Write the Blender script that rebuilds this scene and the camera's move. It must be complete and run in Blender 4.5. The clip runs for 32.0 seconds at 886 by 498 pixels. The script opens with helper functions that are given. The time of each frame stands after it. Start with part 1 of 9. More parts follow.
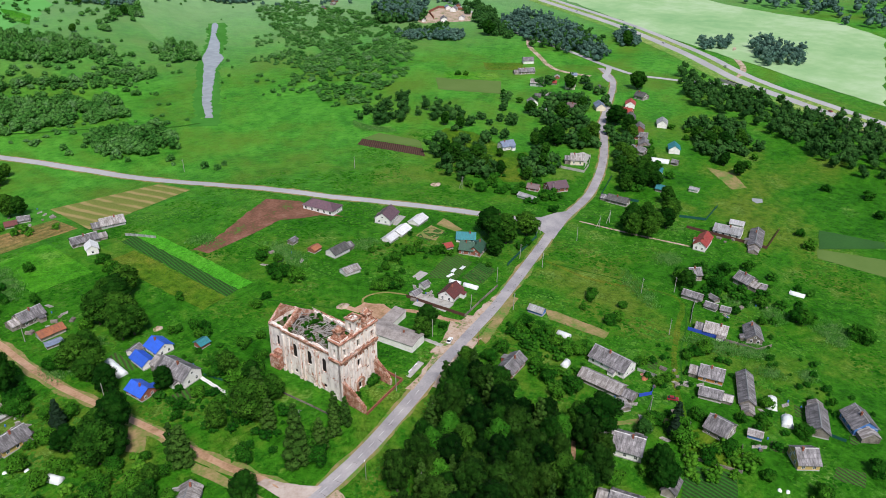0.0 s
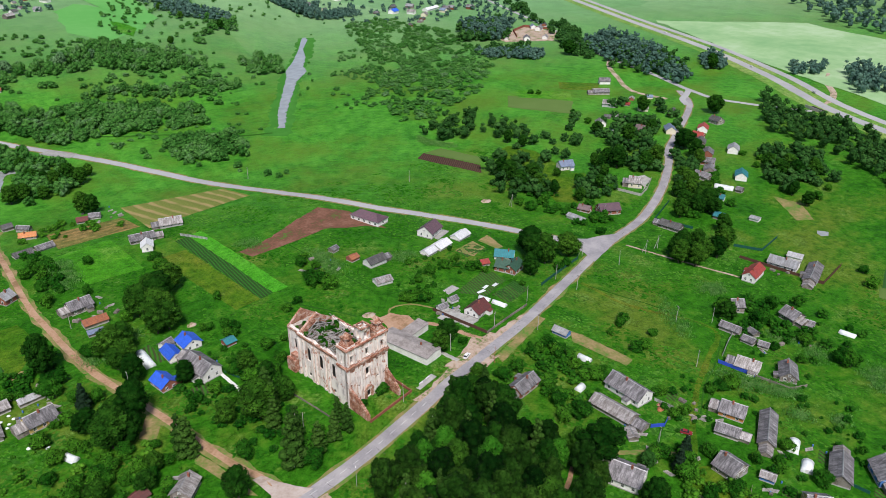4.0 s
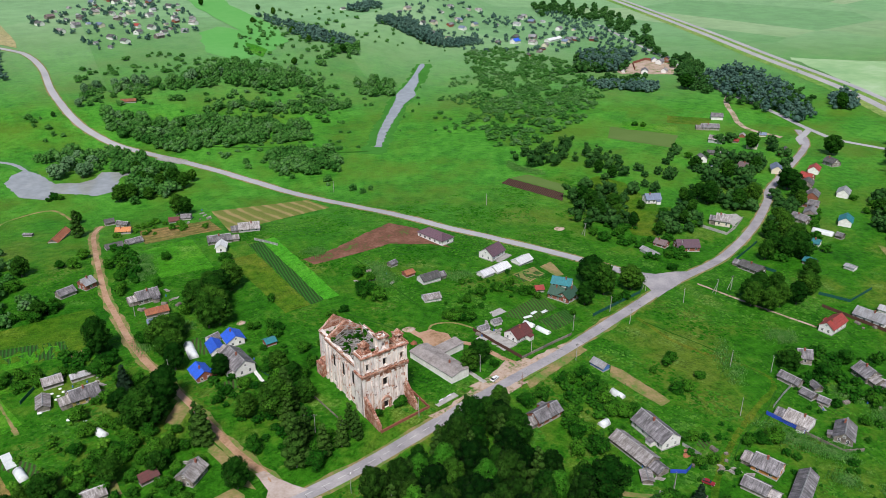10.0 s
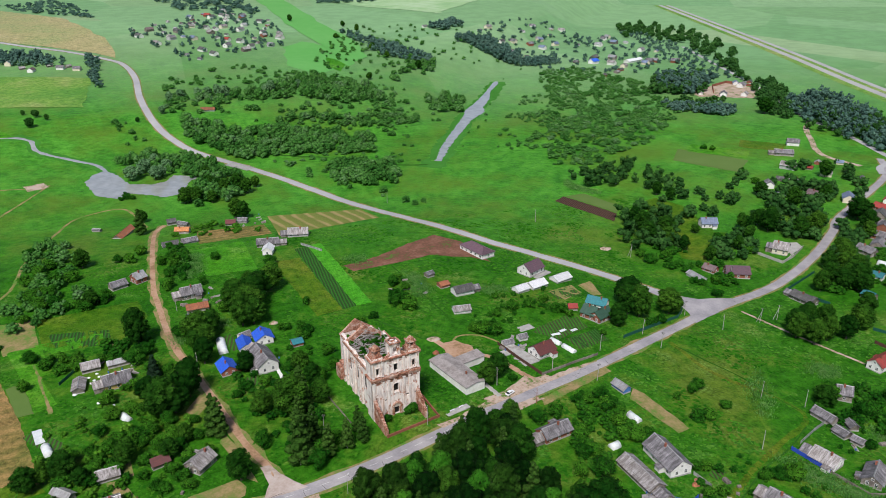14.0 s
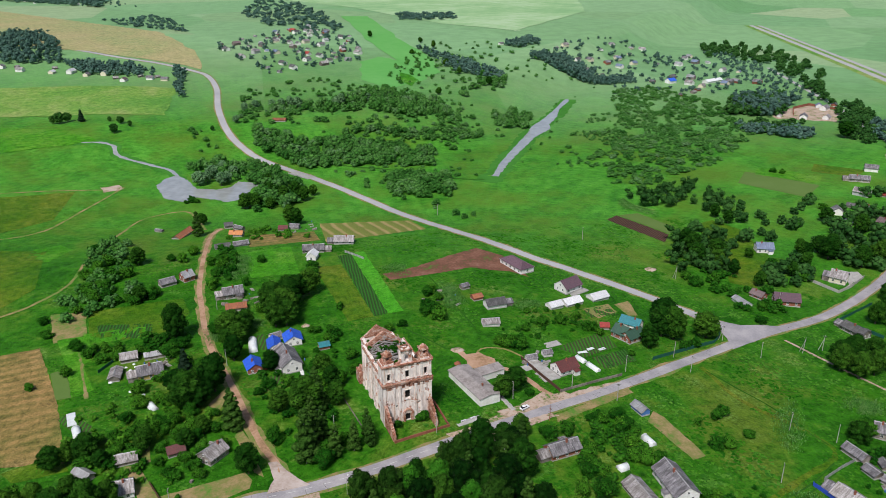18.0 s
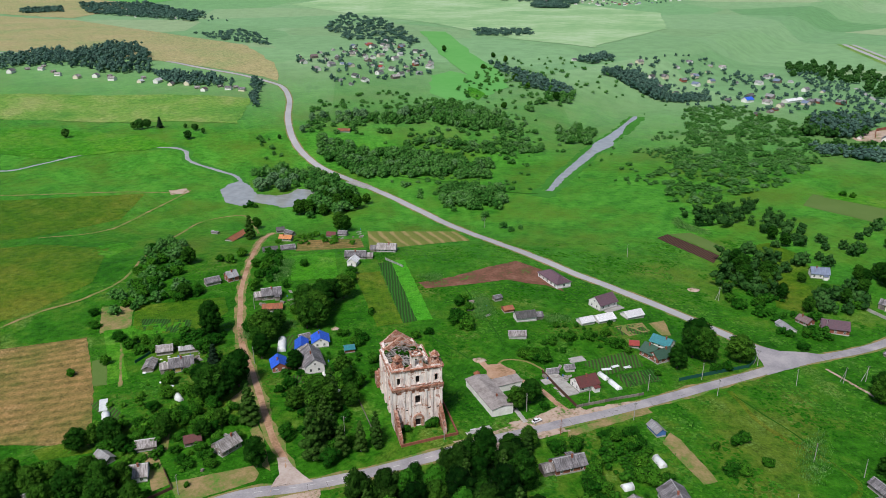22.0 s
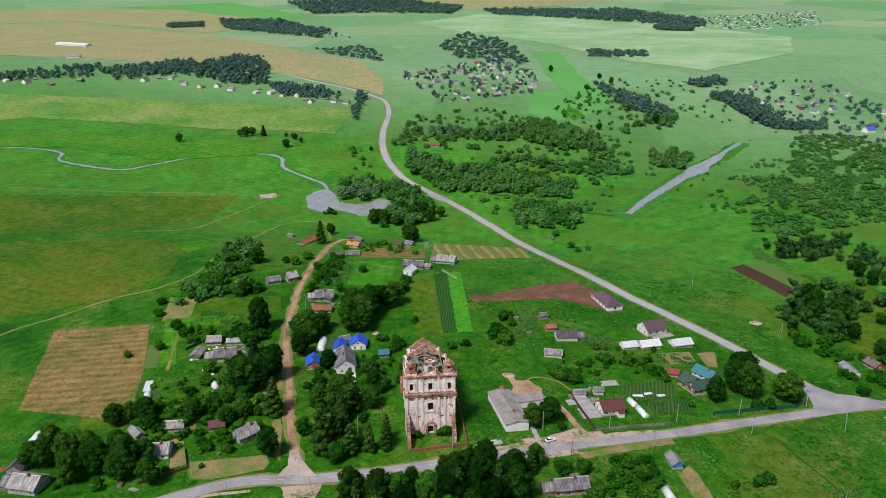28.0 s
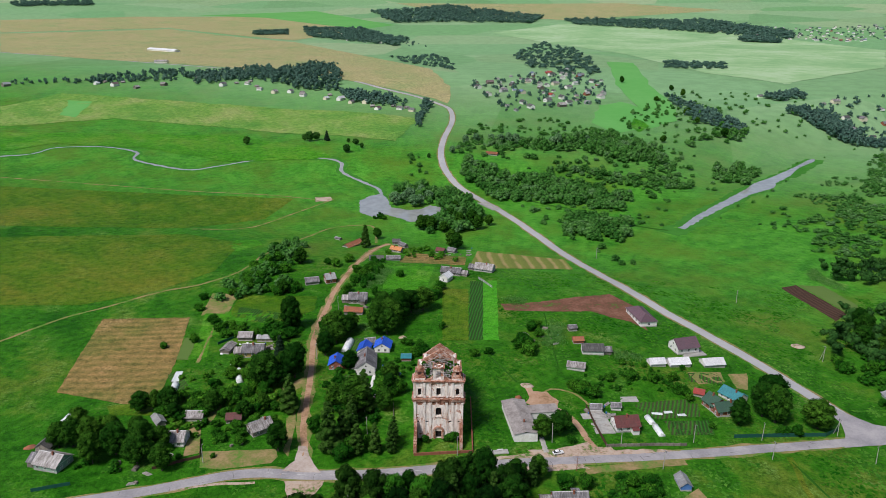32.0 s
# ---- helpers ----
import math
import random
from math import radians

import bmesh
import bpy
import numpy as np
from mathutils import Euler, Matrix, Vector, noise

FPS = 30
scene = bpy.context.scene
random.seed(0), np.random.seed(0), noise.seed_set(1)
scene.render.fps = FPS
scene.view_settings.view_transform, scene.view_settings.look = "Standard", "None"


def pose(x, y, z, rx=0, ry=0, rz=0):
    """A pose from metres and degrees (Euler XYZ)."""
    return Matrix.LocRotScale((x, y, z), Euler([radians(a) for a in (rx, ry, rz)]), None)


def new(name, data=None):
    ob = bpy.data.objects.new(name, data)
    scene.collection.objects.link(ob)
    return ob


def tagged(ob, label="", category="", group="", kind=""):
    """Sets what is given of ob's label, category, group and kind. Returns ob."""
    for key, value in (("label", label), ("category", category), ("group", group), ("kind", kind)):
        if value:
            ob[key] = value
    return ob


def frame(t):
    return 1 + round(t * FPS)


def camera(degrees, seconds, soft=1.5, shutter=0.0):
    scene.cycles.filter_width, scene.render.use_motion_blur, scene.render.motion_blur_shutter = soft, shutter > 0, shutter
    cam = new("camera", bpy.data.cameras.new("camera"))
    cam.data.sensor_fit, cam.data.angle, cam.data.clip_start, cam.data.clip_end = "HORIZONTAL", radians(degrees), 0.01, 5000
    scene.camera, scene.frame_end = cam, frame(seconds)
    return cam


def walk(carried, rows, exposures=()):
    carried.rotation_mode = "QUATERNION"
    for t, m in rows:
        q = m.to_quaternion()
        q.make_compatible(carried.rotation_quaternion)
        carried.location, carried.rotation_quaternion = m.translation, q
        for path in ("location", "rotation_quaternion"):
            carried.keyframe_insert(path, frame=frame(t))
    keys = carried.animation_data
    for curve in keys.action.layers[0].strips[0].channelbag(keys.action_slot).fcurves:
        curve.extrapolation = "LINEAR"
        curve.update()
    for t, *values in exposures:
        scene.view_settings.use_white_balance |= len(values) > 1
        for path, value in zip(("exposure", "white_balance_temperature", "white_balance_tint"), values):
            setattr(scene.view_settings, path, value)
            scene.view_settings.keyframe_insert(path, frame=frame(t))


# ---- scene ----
cam = camera(60.81, 32.0, soft=0.85)
# seconds, place of the eye, yaw, pitch, roll
ROWS = [
    (0, -145.46, -168.74, 177.14, -48.692, -28.171, 1.087),
    (1, -140.67, -174.53, 177.32, -46.630, -27.885, 0.957),
    (2, -135.83, -180.18, 177.46, -44.577, -27.591, 0.814),
    (3, -130.89, -185.58, 177.47, -42.544, -27.284, 0.644),
    (4, -125.84, -190.62, 177.32, -40.541, -26.957, 0.446),
    (5, -120.76, -195.24, 176.93, -38.585, -26.607, 0.262),
    (6, -115.75, -199.40, 176.24, -36.693, -26.232, 0.141),
    (7, -110.86, -203.13, 175.26, -34.867, -25.836, 0.102),
    (8, -105.95, -206.60, 174.17, -33.080, -25.434, 0.102),
    (9, -100.88, -209.98, 173.14, -31.295, -25.040, 0.087),
    (10, -95.61, -213.41, 172.30, -29.497, -24.664, 0.035),
    (11, -90.25, -216.87, 171.61, -27.699, -24.302, -0.021),
    (12, -84.94, -220.34, 171.05, -25.920, -23.949, -0.040),
    (13, -79.72, -223.77, 170.57, -24.167, -23.602, -0.016),
    (14, -74.51, -227.06, 170.16, -22.433, -23.261, 0.016),
    (15, -69.18, -230.14, 169.79, -20.711, -22.927, 0.016),
    (16, -63.71, -232.98, 169.44, -19.000, -22.600, -0.025),
    (17, -58.13, -235.62, 169.10, -17.302, -22.284, -0.083),
    (18, -52.49, -238.11, 168.75, -15.622, -21.979, -0.132),
    (19, -46.81, -240.47, 168.38, -13.962, -21.684, -0.164),
    (20, -41.12, -242.70, 168.00, -12.322, -21.393, -0.188),
    (21, -35.43, -244.78, 167.60, -10.703, -21.099, -0.212),
    (22, -29.72, -246.70, 167.20, -9.104, -20.807, -0.233),
    (23, -23.92, -248.42, 166.82, -7.521, -20.530, -0.241),
    (24, -18.01, -249.91, 166.47, -5.951, -20.277, -0.228),
    (25, -12.03, -251.17, 166.15, -4.390, -20.044, -0.187),
    (26, -6.10, -252.25, 165.84, -2.836, -19.818, -0.118),
    (27, -0.29, -253.16, 165.54, -1.285, -19.591, -0.019),
    (28, 5.44, -253.87, 165.28, 0.264, -19.370, 0.089),
    (29, 11.23, -254.34, 165.08, 1.809, -19.168, 0.182),
    (30, 17.20, -254.53, 164.99, 3.350, -18.999, 0.237),
    (31, 23.30, -254.52, 164.97, 4.888, -18.854, 0.261),
    (32, 29.48, -254.39, 164.99, 6.425, -18.722, 0.269),
]
# the clip darkens slowly as the camera turns to the north
EXPOSURES = [(0, 0.34), (6, 0.29), (12, 0.23), (20, 0.15), (32, 0.06)]
walk(cam, [(t, pose(x, y, z, 90 + pitch, 0, yaw) @ pose(0, 0, 0, 0, 0, roll)) for t, x, y, z, yaw, pitch, roll in ROWS], EXPOSURES)

# ---- sky and light: a bright overcast day ----
world = bpy.data.worlds.new("overcast_sky")
scene.world = world
world.use_nodes = True
wn, wl = world.node_tree.nodes, world.node_tree.links
sky = wn.new("ShaderNodeTexSky")
sky.sky_type, sky.sun_disc = "NISHITA", False
sky.sun_elevation, sky.sun_rotation = radians(52), radians(215)
sky.air_density, sky.dust_density, sky.ozone_density = 1.0, 1.5, 1.0
wl.new(sky.outputs["Color"], wn["Background"].inputs["Color"])
wn["Background"].inputs["Strength"].default_value = 0.08
sun = new("sun", bpy.data.lights.new("sun", "SUN"))
sun.data.energy, sun.data.angle, sun.data.color = 3.4, radians(13), (1.0, 0.955, 0.955)
sun.matrix_world = pose(0, 0, 300, 38, 0, -35)


# ---- materials ----
def nodes_of(name):
    m = bpy.data.materials.new(name)
    m.use_nodes = True
    return m, m.node_tree.nodes, m.node_tree.links, m.node_tree.nodes["Principled BSDF"]


def noise_node(n, l, vec, scale, detail=4.0, rough=0.6):
    t = n.new("ShaderNodeTexNoise")
    t.inputs["Scale"].default_value, t.inputs["Detail"].default_value, t.inputs["Roughness"].default_value = scale, detail, rough
    l.new(vec, t.inputs["Vector"])
    return t.outputs["Fac"]


def ramp_node(n, l, fac, stops):
    r = n.new("ShaderNodeValToRGB")
    while len(r.color_ramp.elements) < len(stops):
        r.color_ramp.elements.new(0.5)
    for e, (p, c) in zip(r.color_ramp.elements, stops):
        e.position, e.color = p, (*c, 1)
    l.new(fac, r.inputs["Fac"])
    return r.outputs["Color"]


def mix_node(n, l, fac, a, b, mode="MIX"):
    x = n.new("ShaderNodeMix")
    x.data_type, x.blend_type = "RGBA", mode
    if isinstance(fac, float):
        x.inputs[0].default_value = fac
    else:
        l.new(fac, x.inputs[0])
    for v, i in ((a, 6), (b, 7)):
        if isinstance(v, tuple):
            x.inputs[i].default_value = (*v, 1)
        else:
            l.new(v, x.inputs[i])
    return x.outputs[2]


def math_node(n, l, op, a, b):
    x = n.new("ShaderNodeMath")
    x.operation = op
    for v, i in ((a, 0), (b, 1)):
        if isinstance(v, (int, float)):
            x.inputs[i].default_value = v
        else:
            l.new(v, x.inputs[i])
    return x.outputs[0]


def bump_node(n, l, bsdf, height, strength, distance):
    b = n.new("ShaderNodeBump")
    b.inputs["Strength"].default_value, b.inputs["Distance"].default_value = strength, distance
    l.new(height, b.inputs["Height"])
    l.new(b.outputs["Normal"], bsdf.inputs["Normal"])


def surface(name, stops, scale=0.2, fine=3.0, rough=0.85, bump=0.3, metal=0.0, spread=0.25, by_object=0.0, by_piece=0.0, gloss=0.25, thin=0.0):
    """Colours along a broad noise, broken by a fine one, with relief, and shifted from thing to thing or piece to piece."""
    m, n, l, p = nodes_of(name)
    vec = n.new("ShaderNodeTexCoord").outputs["Object"]
    big, small = noise_node(n, l, vec, scale), noise_node(n, l, vec, fine)
    fac = math_node(n, l, "ADD", math_node(n, l, "MULTIPLY", math_node(n, l, "SUBTRACT", small, 0.5), spread * 2), big)
    lo, hi = 0.32, 0.68
    k = len(stops)
    col = ramp_node(n, l, fac, [(lo + (hi - lo) * i / max(1, k - 1), c) for i, c in enumerate(stops)])
    for amount, kind in ((by_object, "ShaderNodeObjectInfo"), (by_piece, "ShaderNodeNewGeometry")):
        if amount:
            src = n.new(kind).outputs["Random" if kind == "ShaderNodeObjectInfo" else "Random Per Island"]
            v = math_node(n, l, "ADD", math_node(n, l, "MULTIPLY", src, 2 * amount), 1 - amount)
            hsv = n.new("ShaderNodeHueSaturation")
            l.new(v, hsv.inputs["Value"])
            l.new(math_node(n, l, "ADD", math_node(n, l, "MULTIPLY", src, -0.07 * amount), 0.5 + 0.045 * amount), hsv.inputs["Hue"])
            l.new(col, hsv.inputs["Color"])
            col = hsv.outputs["Color"]
    l.new(col, p.inputs["Base Color"])
    p.inputs["Roughness"].default_value, p.inputs["Metallic"].default_value = rough, metal
    p.inputs["Specular IOR Level"].default_value = gloss
    if gloss < 0.1:
        p.inputs["Sheen Weight"].default_value, p.inputs["Sheen Roughness"].default_value = 0.02, 0.3
    if bump:
        bump_node(n, l, p, small, bump, 0.25 / fine)
    if thin:
        # leaves let light through
        tr, mx = n.new("ShaderNodeBsdfTranslucent"), n.new("ShaderNodeMixShader")
        l.new(col, tr.inputs["Color"])
        mx.inputs[0].default_value = thin
        l.new(p.outputs[0], mx.inputs[1])
        l.new(tr.outputs[0], mx.inputs[2])
        l.new(mx.outputs[0], n["Material Output"].inputs["Surface"])
    return m


def meadow(name, base, tall, pale, dry, lots=None, valley_tone=None, rows=None):
    """Grass: short and tall growth, flowering weeds in white-green patches and dry tufts. lots: tones of the far
    patchwork of fields, paled and blued for haze.
    """
    m, n, l, p = nodes_of(name)
    vec = n.new("ShaderNodeTexCoord").outputs["Object"]
    a, b, c, d, e = (noise_node(n, l, vec, s, 5.0, 0.65) for s in (0.011, 0.045, 0.22, 0.9, 3.0))
    mixd = math_node(n, l, "ADD", math_node(n, l, "MULTIPLY", a, 0.6), math_node(n, l, "MULTIPLY", math_node(n, l, "ADD", b, c), 0.2))
    col = ramp_node(n, l, mixd, [(0.40, tall), (0.50, base), (0.60, dry)])
    weeds = math_node(n, l, "MULTIPLY", ramp_node(n, l, b, [(0.56, (0, 0, 0)), (0.66, (1, 1, 1))]), ramp_node(n, l, math_node(n, l, "ADD", math_node(n, l, "MULTIPLY", d, 0.6), math_node(n, l, "MULTIPLY", e, 0.4)), [(0.47, (0, 0, 0)), (0.60, (1, 1, 1))]))
    col = mix_node(n, l, weeds, col, pale)
    grain = math_node(n, l, "ADD", math_node(n, l, "MULTIPLY", c, 0.35), math_node(n, l, "ADD", math_node(n, l, "MULTIPLY", d, 0.4), math_node(n, l, "MULTIPLY", e, 0.25)))
    col = mix_node(n, l, 0.9, col, ramp_node(n, l, grain, [(0.40, (0.40, 0.42, 0.42)), (0.49, (0.85, 0.88, 0.85)), (0.60, (1.4, 1.3, 1.4))]), "MULTIPLY")
    if rows:
        # faint swaths, uneven along their length
        mp, w = n.new("ShaderNodeMapping"), n.new("ShaderNodeTexWave")
        mp.inputs["Rotation"].default_value = (0, 0, radians(rows[1]))
        l.new(vec, mp.inputs["Vector"])
        w.inputs["Scale"].default_value, w.inputs["Distortion"].default_value, w.inputs["Detail"].default_value, w.inputs["Detail Scale"].default_value = 0.314 / rows[0], 5.0, 3.0, 0.25
        l.new(mp.outputs["Vector"], w.inputs["Vector"])
        swath = math_node(n, l, "ADD", math_node(n, l, "MULTIPLY", w.outputs["Fac"], 0.5), math_node(n, l, "MULTIPLY", b, 0.6))
        col = mix_node(n, l, 0.8, col, ramp_node(n, l, swath, [(0.3, (0.72, 0.82, 0.72)), (0.75, (1.15, 1.10, 1.10))]), "MULTIPLY")
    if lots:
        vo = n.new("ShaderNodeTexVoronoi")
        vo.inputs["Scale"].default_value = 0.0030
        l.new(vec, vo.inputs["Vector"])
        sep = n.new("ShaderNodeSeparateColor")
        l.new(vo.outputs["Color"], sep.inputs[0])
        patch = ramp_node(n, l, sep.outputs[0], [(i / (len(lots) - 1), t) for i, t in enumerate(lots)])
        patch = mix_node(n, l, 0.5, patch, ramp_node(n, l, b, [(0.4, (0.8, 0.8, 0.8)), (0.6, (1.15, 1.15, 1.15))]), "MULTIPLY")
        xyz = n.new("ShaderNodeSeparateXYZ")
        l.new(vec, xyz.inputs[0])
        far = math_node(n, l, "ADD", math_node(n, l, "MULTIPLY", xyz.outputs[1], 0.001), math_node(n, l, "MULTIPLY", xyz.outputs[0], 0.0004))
        # a brighter green from the valley on, then the patchwork of fields
        valley_col = mix_node(n, l, 0.7, valley_tone, ramp_node(n, l, grain, [(0.40, (0.42, 0.50, 0.45)), (0.50, (0.95, 0.97, 0.95)), (0.60, (1.35, 1.25, 1.4))]), "MULTIPLY")
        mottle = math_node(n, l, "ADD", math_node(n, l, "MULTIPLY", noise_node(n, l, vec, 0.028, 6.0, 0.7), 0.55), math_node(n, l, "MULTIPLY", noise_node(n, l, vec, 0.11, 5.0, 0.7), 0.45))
        valley_col = mix_node(n, l, 1.0, valley_col, ramp_node(n, l, mottle, [(0.40, (0.60, 0.72, 0.70)), (0.49, (0.95, 0.97, 0.95)), (0.60, (1.40, 1.22, 1.35))]), "MULTIPLY")
        valley_col = mix_node(n, l, ramp_node(n, l, math_node(n, l, "ADD", math_node(n, l, "MULTIPLY", a, 0.6), math_node(n, l, "MULTIPLY", b, 0.4)), [(0.45, (0, 0, 0)), (0.62, (0.7, 0.7, 0.7))]), valley_col, dry)
        col = mix_node(n, l, ramp_node(n, l, far, [(0.13, (0, 0, 0)), (0.30, (1, 1, 1))]), col, valley_col)
        # field tones blend in with distance, haze put into their colour
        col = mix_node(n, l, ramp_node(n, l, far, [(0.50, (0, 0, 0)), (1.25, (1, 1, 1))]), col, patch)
    l.new(col, p.inputs["Base Color"])
    p.inputs["Roughness"].default_value, p.inputs["Specular IOR Level"].default_value = 0.6, 0.04
    p.inputs["Sheen Weight"].default_value, p.inputs["Sheen Roughness"].default_value, p.inputs["Sheen Tint"].default_value = 0.02, 0.2, (0.85, 1.0, 0.95, 1)
    bump_node(n, l, p, math_node(n, l, "ADD", d, c), 0.8, 0.6)
    return m


def striped(name, a, b, width, yaw, rough=0.95, soft=0.3, broken=0.5, mid=0.5):
    """Rows of a crop or swaths of mown hay, across the direction yaw, uneven along their length."""
    m, n, l, p = nodes_of(name)
    co = n.new("ShaderNodeTexCoord").outputs["Object"]
    mp = n.new("ShaderNodeMapping")
    mp.inputs["Rotation"].default_value = (0, 0, radians(yaw))
    l.new(co, mp.inputs["Vector"])
    w = n.new("ShaderNodeTexWave")
    w.inputs["Scale"].default_value, w.inputs["Distortion"].default_value, w.inputs["Detail"].default_value = 0.314 / width, 2.0, 2.0
    w.inputs["Detail Scale"].default_value = 0.6
    l.new(mp.outputs["Vector"], w.inputs["Vector"])
    big, small = noise_node(n, l, co, 0.05), noise_node(n, l, co, 1.2)
    fac = math_node(n, l, "ADD", w.outputs["Fac"], math_node(n, l, "MULTIPLY", math_node(n, l, "SUBTRACT", math_node(n, l, "ADD", big, small), 1.0), broken * 2))
    col = ramp_node(n, l, fac, [(mid - soft, a), (mid + soft, b)])
    col = mix_node(n, l, 0.5, col, ramp_node(n, l, small, [(0.35, (0.6, 0.6, 0.6)), (0.65, (1.2, 1.2, 1.2))]), "MULTIPLY")
    l.new(col, p.inputs["Base Color"])
    p.inputs["Roughness"].default_value, p.inputs["Specular IOR Level"].default_value = rough, 0.1
    bump_node(n, l, p, w.outputs["Fac"], 0.6, 0.4)
    return m


def sheets(name, a, b, stain, rough=0.7, size=1.1, metal=0.0):
    """Roofing laid in overlapping sheets of slightly different tone, streaked and spotted with lichen."""
    m, n, l, p = nodes_of(name)
    co = n.new("ShaderNodeTexCoord").outputs["Object"]
    sep, com = n.new("ShaderNodeSeparateXYZ"), n.new("ShaderNodeCombineXYZ")
    l.new(co, sep.inputs[0])
    l.new(sep.outputs[0], com.inputs[0])
    l.new(sep.outputs[1], com.inputs[1])
    br = n.new("ShaderNodeTexBrick")
    br.inputs["Scale"].default_value, br.inputs["Mortar Size"].default_value = 1.0, 0.035
    br.inputs["Brick Width"].default_value, br.inputs["Row Height"].default_value = size, size * 1.3
    br.inputs["Color1"].default_value, br.inputs["Color2"].default_value = (*a, 1), (*b, 1)
    br.inputs["Mortar"].default_value = (*(0.45 * c for c in a), 1)
    l.new(com.outputs[0], br.inputs["Vector"])
    info = n.new("ShaderNodeObjectInfo").outputs["Random"]
    shift = n.new("ShaderNodeVectorMath")
    l.new(co, shift.inputs[0])
    l.new(info, shift.inputs[1])
    long_ = n.new("ShaderNodeMapping")
    long_.inputs["Scale"].default_value = (1.0, 0.22, 0.22)
    l.new(shift.outputs[0], long_.inputs["Vector"])
    big, small = noise_node(n, l, long_.outputs["Vector"], 0.9, 6.0, 0.75), noise_node(n, l, co, 4.0)
    col = mix_node(n, l, ramp_node(n, l, big, [(0.38, (0, 0, 0)), (0.58, (0.95, 0.95, 0.95))]), br.outputs["Color"], stain)
    tone = math_node(n, l, "ADD", math_node(n, l, "MULTIPLY", info, 0.4), 0.8)
    hsv = n.new("ShaderNodeHueSaturation")
    l.new(tone, hsv.inputs["Value"])
    l.new(col, hsv.inputs["Color"])
    l.new(mix_node(n, l, 0.45, hsv.outputs["Color"], ramp_node(n, l, small, [(0.35, (0.55, 0.55, 0.55)), (0.6, (1.15, 1.15, 1.15))]), "MULTIPLY"), p.inputs["Base Color"])
    p.inputs["Roughness"].default_value, p.inputs["Metallic"].default_value = rough, metal
    wv = n.new("ShaderNodeTexWave")
    wv.inputs["Scale"].default_value = 1.6
    l.new(co, wv.inputs["Vector"])
    bump_node(n, l, p, wv.outputs["Fac"], 0.4, 0.06)
    return m


def plaster(name):
    """Old limewash over brick: white where it holds, grey with damp, red where it has come away."""
    m, n, l, p = nodes_of(name)
    co = n.new("ShaderNodeTexCoord").outputs["Object"]
    mp = n.new("ShaderNodeMapping")
    mp.inputs["Scale"].default_value = (1, 1, 0.35)
    l.new(co, mp.inputs["Vector"])
    streak, big, small = noise_node(n, l, mp.outputs["Vector"], 0.45, 7.0, 0.72), noise_node(n, l, co, 0.32, 7.0, 0.72), noise_node(n, l, co, 2.2, 5.0)
    runs = n.new("ShaderNodeMapping")
    runs.inputs["Scale"].default_value, runs.inputs["Location"].default_value = (1, 1, 0.12), (31, 7, 3)
    l.new(co, runs.inputs["Vector"])
    rust = noise_node(n, l, runs.outputs["Vector"], 0.7, 5.0, 0.65)
    white = ramp_node(n, l, streak, [(0.30, (0.36, 0.33, 0.325)), (0.40, (0.60, 0.53, 0.49)), (0.52, (0.82, 0.75, 0.69))])
    white = mix_node(n, l, ramp_node(n, l, rust, [(0.50, (0, 0, 0)), (0.68, (0.7, 0.7, 0.7))]), white, (0.52, 0.31, 0.20))
    red = ramp_node(n, l, small, [(0.35, (0.22, 0.085, 0.05)), (0.6, (0.46, 0.20, 0.12)), (0.72, (0.56, 0.36, 0.27))])
    gone = ramp_node(n, l, math_node(n, l, "ADD", big, math_node(n, l, "MULTIPLY", math_node(n, l, "SUBTRACT", small, 0.5), 0.35)), [(0.56, (0, 0, 0)), (0.62, (1, 1, 1))])
    l.new(mix_node(n, l, gone, white, red), p.inputs["Base Color"])
    p.inputs["Roughness"].default_value, p.inputs["Specular IOR Level"].default_value = 0.95, 0.15
    bump_node(n, l, p, math_node(n, l, "SUBTRACT", small, gone), 0.7, 0.12)
    return m


